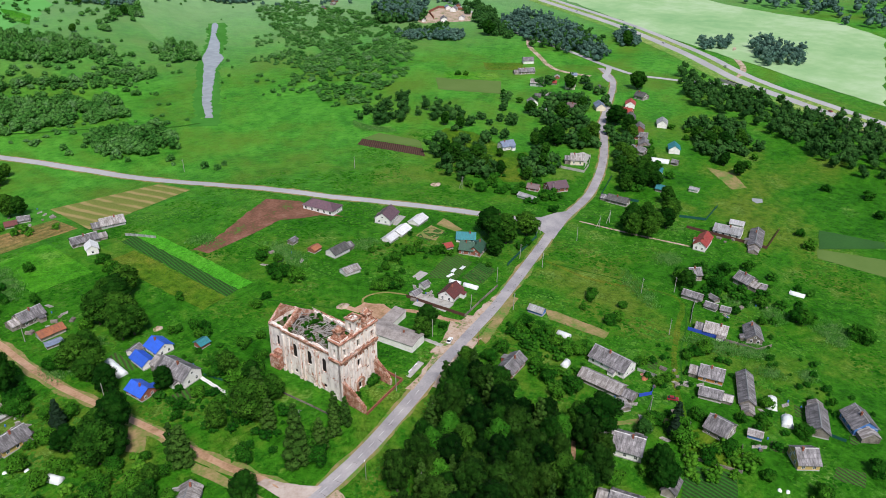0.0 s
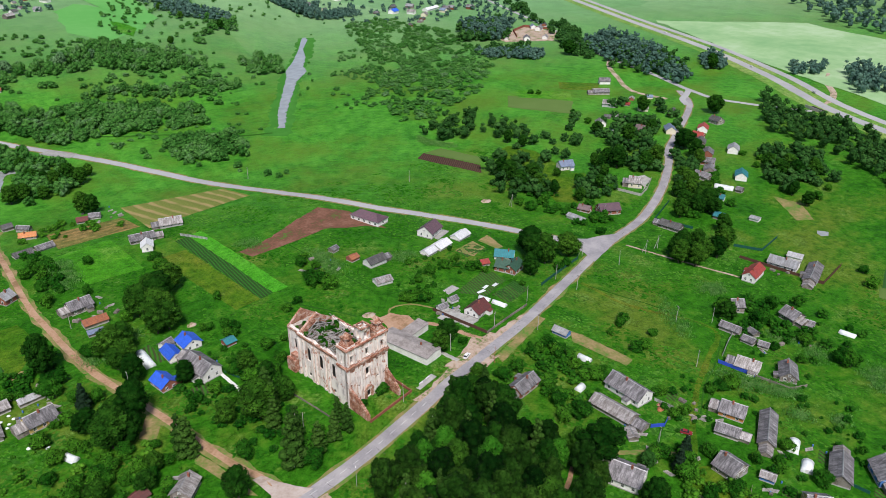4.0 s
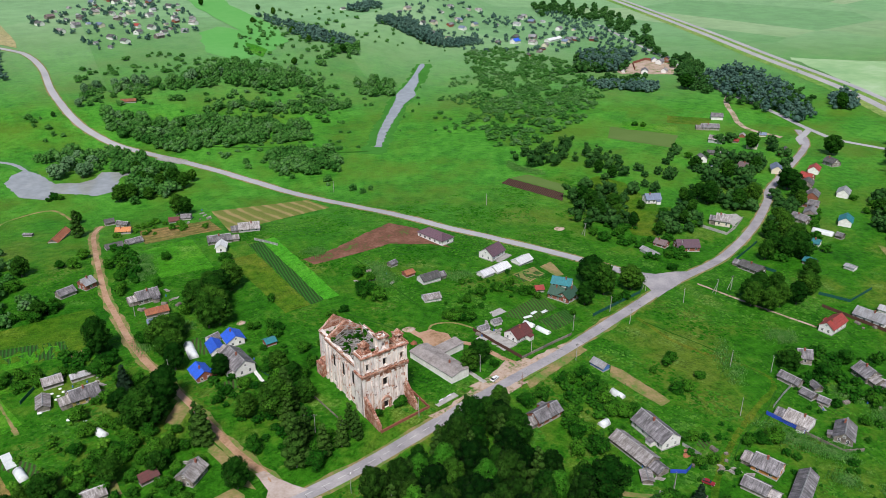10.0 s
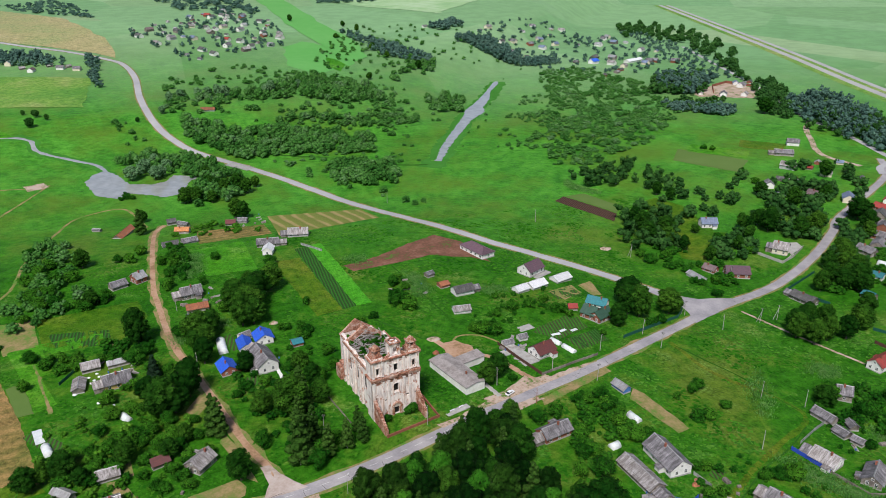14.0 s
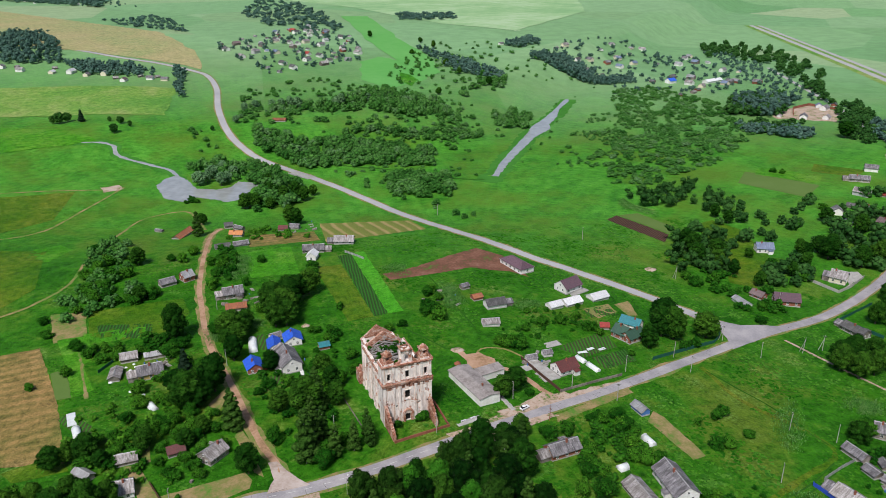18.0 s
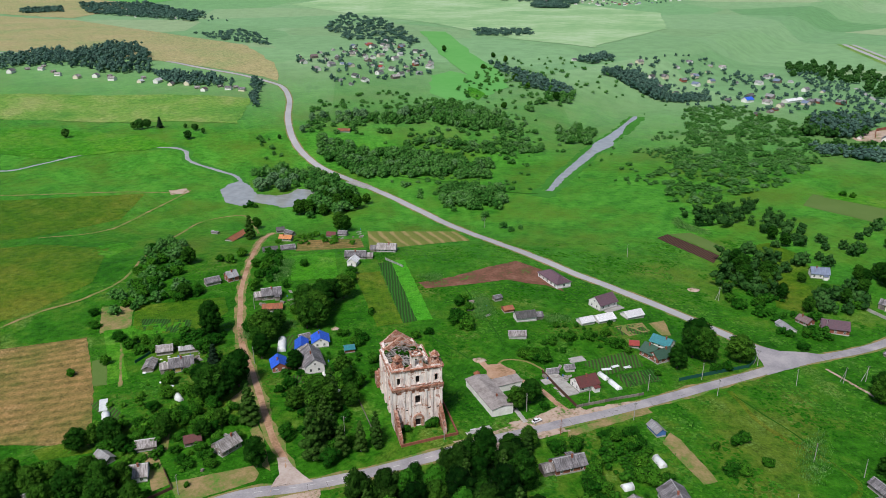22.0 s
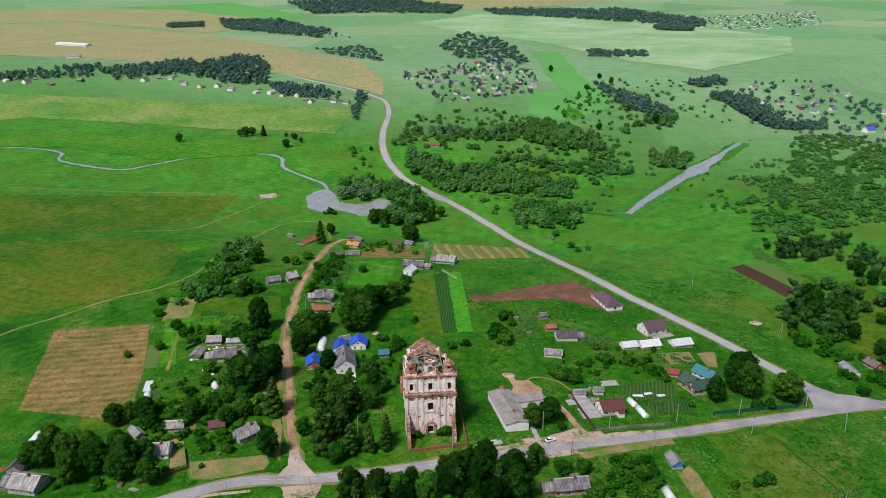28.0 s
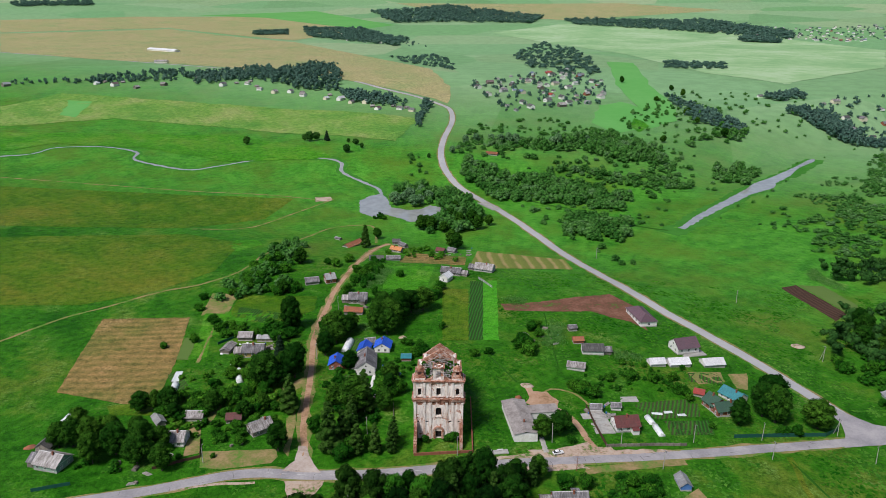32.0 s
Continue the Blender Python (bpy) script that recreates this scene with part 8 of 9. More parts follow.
for s in (-1, 1):
    vs = [(-12.9, 0, 4.5), (12.9, 0, 4.5), (12.9, s * 5.0, 3.55), (-12.9, s * 5.0, 3.55)]
    part("roof_slope", mesh_of("roof_slope", vs + [(a, b, c + 0.14) for a, b, c in vs], BOX_F, "bitumen"), hall)
for k in range(6):
    add_window(hall, -9 + 3.6 * k, 4.62, 1.2, 180, 1.2, 1.2)
part("chimney", box_mesh("chimney", (5.2, 5.8, 0.4, 1.0, 3.8, 5.6), "brick"), hall, "brick chimney")
part("side_wing", box_mesh("side_wing", (-8.4, -3.2, 4.61, 17.0, -0.5, 2.9), "white"), hall)
part("wing_roof", mesh_of("wing_roof", [(-8.7, 4.6, 3.3), (-2.9, 4.6, 2.9), (-2.9, 17.3, 2.9), (-8.7, 17.3, 3.3), (-8.7, 4.6, 3.45), (-2.9, 4.6, 3.05), (-2.9, 17.3, 3.05), (-8.7, 17.3, 3.45)], BOX_F, "bitumen"), hall)
path = empty("entrance_path", pose(40.3, -0.4, land(40.3, -0.4), 0, 0, -80), "cracked concrete slab path to the long building", "path", kind="structure")
for k in range(7):
    part("slab", shared("path_slab", lambda: box_mesh("slab", (-0.72, 0.72, -0.95, 0.95, -0.1, 0.14), "concrete")), path, "", pose(-4.8 + 1.5 * k, 0.08 * (-1) ** k, 0.0, 0, 0, 1.5 * (-1) ** k))
stop = empty("bus_stop_pad", pose(21.8, -8.4, land(21.8, -8.4) + 0.02, 0, 0, 14), "concrete bus stop pad with a bench", "bus stop")
part("pad", box_mesh("pad", (-5.2, 5.2, -1.3, 1.3, -0.2, 0.2), "concrete"), stop)
for s in (-2.0, 2.2):
    part("bench", mesh_of("bench", *join_vf([box_vf(s - 1.1, s + 1.1, 0.5, 0.95, 0.6, 0.72), box_vf(s - 0.9, s - 0.7, 0.55, 0.9, 0.2, 0.6), box_vf(s + 0.7, s + 0.9, 0.55, 0.9, 0.2, 0.6)]), "trim"), stop, "white bench")

# ---- fences ----
MAT["fence_blue"] = surface("blue_metal_fence", [(0.03, 0.07, 0.42), (0.04, 0.09, 0.50)], 0.5, 4.0, 0.5, 0.1)
MAT["fence_green"] = surface("dark_green_metal_fence", [(0.012, 0.075, 0.055), (0.018, 0.095, 0.07)], 0.5, 4.0, 0.5, 0.1)
MAT["fence_brown"] = surface("brown_board_fence", [(0.075, 0.035, 0.026), (0.11, 0.055, 0.04)], 0.5, 4.0, 0.7, 0.2)
low_wall("metal_fence", [(116.4, 19.3), (136, 24.6), (155.3, 29.6), (162, 35.0), (165, 41)], 1.7, 0.08, "fence_green", "dark green metal sheet fence along the road", "fence", 2.5)
low_wall("board_fence", [(58.3, 31.3), (61, 17), (64.4, 2.5)], 1.6, 0.1, "fence_brown", "dark brown board fence beside the yard", "fence", 2.5)
low_wall("board_fence", [(64.4, 2.5), (80, 6.0), (95.9, 9.4)], 1.3, 0.1, "plank", "weathered picket fence along the road", "fence", 2.5)
low_wall("metal_fence", [(126.3, -70.1), (129.0, -84.9)], 1.7, 0.08, "fence_blue", "bright blue metal fence before a cottage", "fence", 2.5)
low_wall("board_fence", [(129.0, -84.9), (132.1, -97.9), (140, -101)], 1.3, 0.1, "plank", "weathered board fence of a cottage garden", "fence", 2.5)
low_wall("sheet_fence", [(132.5, -68.4), (144, -64), (156.2, -60.2)], 1.5, 0.1, "tin", "pale grey sheet fence in the hamlet", "fence", 2.5)
low_wall("metal_fence", [(67.9, -78.6), (72.3, -81.3), (76, -80)], 1.6, 0.08, "fence_blue", "short blue metal fence", "fence", 2.0)
low_wall("sheet_fence", [(82.3, -70.0), (83.6, -77.4)], 1.4, 0.1, "tin", "pale sheet fence behind a house", "fence", 2.0)
low_wall("board_fence", [(228.5, -20.9), (230.6, -31.2), (234.9, -63.4), (262, -60)], 1.7, 0.1, "fence_brown", "dark board fence round a farmyard", "fence", 3.0)
low_wall("board_fence", [(267.4, -21.4), (245.4, -24.4), (238.5, -11.4)], 1.6, 0.1, "fence_green", "dark green fence of a garden", "fence", 3.0)
low_wall("metal_fence", [(95.7, -135.5), (96.7, -142.6)], 1.3, 0.08, "fence_green", "dark green metal fence between cottages", "fence", 2.4)
low_wall("board_fence", [(49.7, -105.0), (55.6, -122.4), (68.4, -117.3)], 1.2, 0.1, "plank", "grey board fence round a yard", "fence", 2.5)
low_wall("board_fence", [(-101.8, -32.9), (-87.7, -23.7), (-92.5, -12.0)], 1.2, 0.1, "fence_brown", "dark garden fence by the road", "fence", 2.5)
low_wall("metal_fence", [(-138.4, -49.1), (-126.7, -44.1)], 1.4, 0.08, "fence_green", "green metal garden fence", "fence", 2.5)
low_wall("slab_fence", [(250, 88), (254, 82), (258, 65), (270, 69), (287, 78)], 1.8, 0.12, "concrete", "pale concrete slab fence round a new house", "fence", 2.5)
low_wall("metal_fence", [(264, 48), (234, 37.5), (241, 16)], 1.7, 0.08, "fence_green", "dark green sheet fence round an old cottage", "fence", 2.5)
low_wall("net_fence", [(-119, 70), (-112, 81), (-104, 84)], 1.4, 0.06, "fence_green", "green sheet fence of a farmyard", "fence", 2.0)
low_wall("sheet_fence", [(3, 176), (12, 162)], 1.5, 0.1, "tin", "pale sheet fence at the plot's end", "fence", 2.5)
low_wall("net_fence", [(-34.0, 47.1), (-31, 38), (-30.5, 28)], 1.0, 0.06, "fence_green", "green net fence of the cottage garden", "fence", 2.0)
walk_ = empty("garden_walk", pose(-35.0, 38.4, land(-35, 38.4), 0, 0, -86), "white concrete garden walk", "path", kind="structure")
for k in range(9):
    part("slab", shared("walk_slab", lambda: box_mesh("slab", (-0.95, 0.95, -0.7, 0.7, -0.1, 0.12), "trim")), walk_, "", pose(-8 + 2 * k, 0.05 * (-1) ** k, 0))

# ---- poles ----
pole_mesh = mesh_of("shaft", *tube_vf((0, 0, -0.6), (0, 0, 8.2), 0.16, 0.10, 8), "concrete")
arm_mesh = mesh_of("crossarm", *join_vf([box_vf(-0.8, 0.8, -0.06, 0.06, 7.6, 7.72), box_vf(-0.5, 0.5, -0.05, 0.05, 7.1, 7.2)]), "iron")
knob_mesh = mesh_of("insulator", *tube_vf((0, 0, 7.72), (0, 0, 7.92), 0.06, 0.04, 6), "trim")
strut_mesh = mesh_of("strut", *tube_vf((1.9, 0, -0.4), (0.1, 0, 6.3), 0.13, 0.11, 6), "concrete")


def utility_pole(x, y, yaw=0.0, propped=False):
    ob = empty("utility_pole", pose(x, y, land(x, y), brng.uniform(-1.5, 1.5), brng.uniform(-1.5, 1.5), yaw), "grey concrete electricity pole with a crossarm" + (" and prop" if propped else ""), "utility pole", "electricity poles")
    part("shaft", pole_mesh, ob)
    part("crossarm", arm_mesh, ob)
    for u in (-0.7, 0.0, 0.7):
        part("insulator", knob_mesh, ob, "", pose(u, 0, 0))
    if propped:
        part("strut", strut_mesh, ob)


for x, y, p in ((202.6, 13.3, 1), (99.1, 12.4, 0), (154.5, 171.3, 0), (179.4, 102.3, 1), (127.3, 20.0, 0), (127.5, 6.6, 0), (168.1, 12.6, 0), (160.5, 31.0, 1), (-28.4, -2.6, 0), (154.0, -50.2, 0), (116.2, -66.4, 0), (191.5, 13.2, 1), (70.0, 4.0, 0), (43.5, 2.0, 0), (84, -8.5, 0), (141, -40, 0), (62, -86, 1), (-85, -27, 0), (-66, 60, 0), (-70, 118, 0), (8, -12.5, 0), (215, 60, 0), (80, 250, 0)):
    utility_pole(x, y, brng.uniform(0, 180), bool(p))
lamp = empty("street_lamp", pose(-29.0, -36.0, land(-29, -36), 0, 0, 60), "slim grey street lamp with a bent arm", "street lamp")
part("post", mesh_of("post", *tube_vf((0, 0, -0.4), (0, 0, 6.6), 0.09, 0.06, 8), "concrete"), lamp)
part("arm", mesh_of("arm", *tube_vf((0, 0, 6.5), (1.3, 0, 6.95), 0.05, 0.04, 6), "concrete"), lamp)
part("lamp_head", box_mesh("lamp_head", (1.1, 1.8, -0.14, 0.14, 6.85, 7.02), "trim"), lamp)


# ---- cars ----
def car(x, y, yaw, paint, label, lift=0.15):
    ob = empty("car", pose(x, y, land(x, y) + lift, 0, 0, yaw), label, "car")
    side = [(-2.1, 0.35), (2.1, 0.35), (2.15, 0.62), (2.0, 0.82), (0.95, 0.95), (-1.75, 0.98), (-2.12, 0.85)]
    roofline = [(-1.85, 0.95), (1.0, 0.93), (0.35, 1.42), (-1.2, 1.45)]
    for nm, prof, hw, mat in (("body", side, 0.84, paint), ("cabin", roofline, 0.70, "glass"), ("roof", [(-1.25, 1.43), (0.38, 1.40), (0.28, 1.48), (-1.15, 1.51)], 0.66, paint)):
        vs, fs = prism_vf(prof, -hw, hw)
        bm = bmesh.new()
        me = mesh_of(nm, vs, fs, mat)
        bm.from_mesh(me)
        bpy.data.meshes.remove(me)
        bmesh.ops.bevel(bm, geom=bm.edges[:], offset=0.07, segments=2, affect="EDGES")
        part(nm, bm_mesh(nm, bm, mat, False), ob)
    tyre = shared("tyre", lambda: mesh_of("tyre", *tube_vf((0, -0.1, 0), (0, 0.1, 0), 0.31, 0.31, 14), "rubber"))
    rim = shared("rim", lambda: mesh_of("rim", *tube_vf((0, -0.11, 0), (0, 0.11, 0), 0.19, 0.19, 10), "tin"))
    for a in (-1.3, 1.35):
        for b in (-0.78, 0.78):
            wheel = part("wheel", tyre, ob, "", pose(a, b, 0.31))
            part("rim", rim, wheel)
    for b in (-0.6, 0.6):
        part("headlight", shared("headlight", lambda: box_mesh("headlight", (-0.03, 0.03, -0.15, 0.15, 0.6, 0.74), "trim")), ob, "", pose(2.1, b, 0))
        part("tail_light", shared("tail_light", lambda: box_mesh("tail_light", (-0.03, 0.03, -0.13, 0.13, 0.66, 0.8), "car_red")), ob, "", pose(-2.11, b, 0))
    return ob


car(45.6, -5.4, 24, "car_white", "white saloon car parked on the sandy roadside")
car(-30.5, 27.0, 60, "car_silver", "silver car parked under the trees", 0.05)
car(75.0, -88.4, -60, "car_red", "dark red car parked among the sheds", 0.05)
for x, y, p in ((640, 206, "car_white"), (585, 112, "car_silver"), (508, -10, "car_red"), (724, 372, "car_white")):
    car(x, y, 55, p, "small car driving on the highway", 0.75)

# ---- bridges ----
bridge = empty("road_bridge", pose(-2.0, 383.0, land(-2, 383), 0, 0, -56), "small concrete road bridge with railings over the stream", "bridge")
part("deck", box_mesh("deck", (-13, 13, -4.2, 4.2, -0.9, 0.24), "concrete"), bridge)
for s in (-1, 1):
    rail = part("railing", mesh_of("railing", *join_vf([box_vf(-13, 13, s * 4.0 - 0.05, s * 4.0 + 0.05, 1.0, 1.12), box_vf(-13, 13, s * 4.0 - 0.04, s * 4.0 + 0.04, 0.6, 0.68)]), "concrete"), bridge)
    for k in range(9):
        part("post", shared("rail_post", lambda: box_mesh("post", (-0.07, 0.07, -0.07, 0.07, 0.2, 1.1), "concrete")), rail, "", pose(-12.6 + 3.15 * k, s * 4.0, 0))
    # abutment coloured near-black for the shade under the deck
    part("abutment", box_mesh("abutment", (-13.6, -11.5, s * 2 - 2.4, s * 2 + 2.4, -2.0, -0.2), "dark"), bridge)
under = empty("highway_underpass", pose(538.5, 81, land(538.5, 81), 0, 0, 66), "concrete underpass below the highway, its shaded opening a dark box", "underpass")
# solid dark box paints the shade of the passage
part("shaded_opening", box_mesh("shaded_opening", (-9, 9, 3.0, 9.0, -1.0, 1.4), "dark"), under)
part("parapet", box_mesh("parapet", (-12, 12, 9.0, 9.5, 0.2, 2.6), "concrete"), under)
far_house(-862, 1553, -28, 108, 16, 7, "tin_white", "white")
far_house(-721, 1253, 10, 26, 12, 6, "slate_pale", "white")

# ---- loose things in the yards ----
tramp = empty("trampoline", pose(-25.0, 47.8, land(-25, 47.8)), "round garden trampoline with a dark mat and blue rim", "trampoline")
rim_items, seg = [], 18
for k in range(seg):
    a, b = 2 * math.pi * k / seg, 2 * math.pi * (k + 1) / seg
    rim_items.append(tube_vf((1.6 * math.cos(a), 1.6 * math.sin(a), 0.75), (1.6 * math.cos(b), 1.6 * math.sin(b), 0.75), 0.14, 0.14, 6))
part("rim", mesh_of("rim", *join_vf(rim_items), "teal"), tramp)
part("mat", mesh_of("mat", [(1.55 * math.cos(2 * math.pi * k / 18), 1.55 * math.sin(2 * math.pi * k / 18), 0.72) for k in range(18)], [tuple(range(18))], "rubber"), tramp)
for k in range(4):
    a = math.pi / 4 + math.pi / 2 * k
    part("leg", mesh_of("leg", *tube_vf((1.5 * math.cos(a), 1.5 * math.sin(a), -0.1), (1.5 * math.cos(a), 1.5 * math.sin(a), 0.75), 0.04, 0.04, 5), "iron"), tramp)


def heap(x, y, r, h, mat, name, label, category):
    v, f = ICO2
    w = v.copy()
    w = w * (1 + 0.3 * np.array([[noise.noise((p[0] * 2, p[1] * 2, x + p[2]))] for p in v])) * np.array([r, r * 0.8, h])
    ob = new(name, tri_mesh(name, w, f, mat))
    ob.matrix_basis = pose(x, y, land(x, y) - 0.05)
    tagged(ob, label, category)


for x, y in ((-108, 71), (-106, 68), (-105, 73), (-107, 66), (-104, 70), (-110, 69)):
    heap(x, y, 0.7, 0.6, "film", "rubbish_bag", "white sack lying in the cluttered farmyard", "sack")
cover = new("plastic_sheet", box_mesh("plastic_sheet", (-1.6, 1.6, -4.6, 4.6, 0.05, 0.35), "film"))
cover.matrix_basis = pose(-124.3, 36.0, land(-124.3, 36.0), 0, 0, 12)
tagged(cover, "white plastic sheet laid over a garden bed", "sheet")
heap(-29.5, 88.0, 2.2, 0.9, "sand", "sand_heap", "pinkish heap of building sand", "heap")
heap(79.6, -74.6, 1.6, 0.8, "rust", "brick_heap", "heap of orange broken bricks", "heap")
heap(81.4, -72.6, 1.0, 0.5, "brick_ruin", "brick_heap", "small heap of broken bricks", "heap")
heap(29.8, 33.5, 1.6, 1.3, "rust", "scrap_heap", "heap of scrap beside the yard", "heap")
heap(33.5, 45.5, 3.0, 0.7, "sand", "sand_heap", "flat heap of pale earth", "heap")
heap(-157, -22, 2.5, 0.6, "rust", "soil_mound", "orange heap of earth", "heap")
heap(172, 118, 4.0, 0.5, "sand", "soil_mound", "flat pale heap of earth by the road", "heap")
for x, y, w in ((87.5, 31.5, 0), (92, 33.4, 14), (97.3, 32.4, 14)):
    ob = empty("plank_stack", pose(x, y, land(x, y), 0, 0, w), "low stack of pale planks on the grass", "planks", "stacks of planks")
    for k in range(5):
        part("plank", shared("plank_long", lambda: box_mesh("plank", (-2.6, 2.6, -0.16, 0.16, 0, 0.09), "film")), ob, "", pose(0.1 * (-1) ** k, 0.36 * (k - 2), 0.06, 0, 0, brng.uniform(-3, 3)))
for x, y in ((56.5, -134.2), (57.6, -136.4), (-90, 20), (-104, 50), (-99, 46), (-113, 60), (45, -33)):
    heap(x, y, 0.9, 0.7, "film", "wrapped_bale", "white plastic-wrapped bundle on the grass", "bundle")
for x, y, w in ((77.2, 41.2, 10), (60, 24, 14)):
    slab = new("concrete_slab", box_mesh("concrete_slab", (-4, 4, -2.2, 2.2, -0.1, 0.12), "concrete"))
    slab.matrix_basis = pose(x, y, land(x, y) + 0.05, 0, 0, w)
    tagged(slab, "pale concrete yard slab", "slab", kind="structure")
yard_ = new("paved_yard", box_mesh("paved_yard", (-4, 4, -9, 9, -0.3, 0.14), "concrete"))
yard_.matrix_basis = pose(63.0, 20.5, land(63, 20.5), 0, 0, 13)
tagged(yard_, "pale paved yard beside the house", "yard", kind="structure")
apron = new("house_apron", box_mesh("house_apron", (-8.5, 8.5, -7.5, 7.5, -0.3, 0.12), "concrete"))
apron.matrix_basis = pose(110.6, 97.2, land(110.6, 97.2), 0, 0, 22)
tagged(apron, "pale concrete apron round the new house", "paving", kind="structure")

# ---- clutter in the farmyards ----
def clutter(x, y, spread, count, seed):
    """Barrels, crates, board piles and wrapped stacks lying about a yard."""
    rng = random.Random(seed)
    for _ in range(count):
        a, b, w = x + rng.uniform(-spread, spread), y + rng.uniform(-spread, spread), rng.uniform(0, 180)
        if any((a - u) ** 2 + (b - v) ** 2 < 0.7 * r for u, v, r in BUILT):
            continue
        m, kind = pose(a, b, land(a, b), 0, 0, w), rng.choice(("barrel", "crate", "boards", "stack", "boards"))
        if kind == "barrel":
            ob = new("barrel", shared("barrel", lambda: mesh_of("barrel", *join_vf([tube_vf((0, 0, 0), (0, 0, 0.45), 0.27, 0.31, 10), tube_vf((0, 0, 0.45), (0, 0, 0.9), 0.31, 0.27, 10)]), "blue_wall")))
            words = "blue plastic water barrel in a farmyard"
        elif kind == "crate":
            ob = new("crate", shared("crate", lambda: mesh_of("crate", *join_vf([box_vf(-0.6, 0.6, -0.45, 0.45, 0.1 + 0.25 * k, 0.3 + 0.25 * k) for k in range(3)] + [box_vf(s * 0.5 - 0.06, s * 0.5 + 0.06, -0.48, 0.48, 0, 0.8) for s in (-1, 1)]), "plank")))
            words = "old slatted wooden crate in a farmyard"
        elif kind == "boards":
            ob = empty("board_pile", m, "pile of grey boards in a farmyard", "boards")
            for j in range(5):
                part("board", shared(("board", j % 3), lambda: box_mesh("board", (-1.6, 1.5, -0.13, 0.13, 0.0, 0.25 + 0.08 * (j % 3)), "timber_grey")), ob, "", pose(0.17 * j, -0.6 + 0.3 * j, 0, 0, 0, 1.5 * (-1) ** j))
            continue
        else:
            ob = new("woodpile", shared("woodpile", lambda: mesh_of("woodpile", *prism_vf([(-0.9, 0), (0.9, 0), (0.85, 0.8), (0.3, 1.1), (-0.4, 1.05), (-0.85, 0.75)], -1.3, 1.3), "plank")))
            words = "weathered firewood pile in a farmyard"
        ob.matrix_basis = m
        tagged(ob, words, kind if kind != "stack" else "woodpile")


for k, (x, y, sp, n_) in enumerate(((-100, 76, 9, 16), (-97, 66, 8, 10), (-34, 54, 8, 8), (66, 24, 8, 14), (62, 31, 6, 8), (70, -72, 9, 8), (60, -92, 9, 10), (88, -84, 8, 8), (72, -116, 9, 8), (100, -120, 10, 8), (-76, -8, 9, 8), (-110, -30, 12, 8), (-60, 128, 10, 12), (40, 100, 10, 8), (-20, 246, 14, 10), (232, -44, 10, 8), (160, -80, 12, 8))):
    clutter(x, y, sp, n_, 40 + k)

# ---- tall grass, weeds and garden growth ----
grng = np.random.default_rng(77)
for k, (poly, count, low, high) in enumerate((
    ([(-125, 38), (-113, 50), (-85, 42), (-70, 27), (-66, 11), (-66, -13), (-84, -21), (-94, -4), (-115, -6), (-125, 21)], 70, 1.2, 3.8),
    ([(-52, 63), (-45, 46), (-26, 30), (-23, 10), (-40, -8), (-46, 4), (-54, 35)], 46, 1.5, 4.5),
    ([(74, -12), (85, -31), (80, -53), (45, -58), (50, -41)], 40, 1.5, 4.5),
    ([(54, 56), (87, 77), (107, 71), (103, 49), (75, 46), (59, 36)], 26, 1.0, 3.0),
    ([(-72, 155), (-62, 152), (-58, 205), (-68, 210)], 24, 2.0, 5.0),
    ([(-38, 60), (-18, 72), (-14, 58), (-24, 42)], 16, 1.0, 3.0),
    ([(-104, 96), (-76, 100), (-72, 84), (-100, 78)], 34, 1.5, 4.5),
    ([(-118, 8), (-96, 12), (-92, -18), (-118, -24)], 30, 1.5, 4.0),
    ([(40, -112), (60, -96), (70, -104), (64, -128), (48, -120)], 34, 1.5, 5.0),
    ([(150, -50), (180, -40), (206, -60), (200, -100), (160, -95), (140, -75)], 70, 1.5, 5.0),
    ([(-75, 245), (-20, 250), (-15, 215), (-70, 225)], 24, 1.5, 4.5),
    ([(190, 55), (215, 52), (230, 90), (200, 110), (185, 95)], 36, 2.5, 6.0),
    ([(240, 20), (300, 20), (330, 60), (280, 50)], 26, 2.0, 6.0),
    ([(-130, -45), (-90, -30), (-95, 0), (-140, -10)], 14, 1.5, 4.0),
    ([(95, -60), (150, -100), (120, -150), (70, -125), (60, -95)], 80, 0.8, 3.2),
)):
    thicket("garden_growth", poly, count, 2.6, low, high, "leaf_bush", "mixed shrubs and garden growth between the houses", 200 + k, 1.1, leaves=150, clear=5.0)
plant("birch", [(x, y, float(grng.uniform(11, 16))) for x, y in ((-33, -6), (-36, 4), (-30, -15), (14, -30), (20, -26), (4, -34), (-6, -38), (36, -26))])


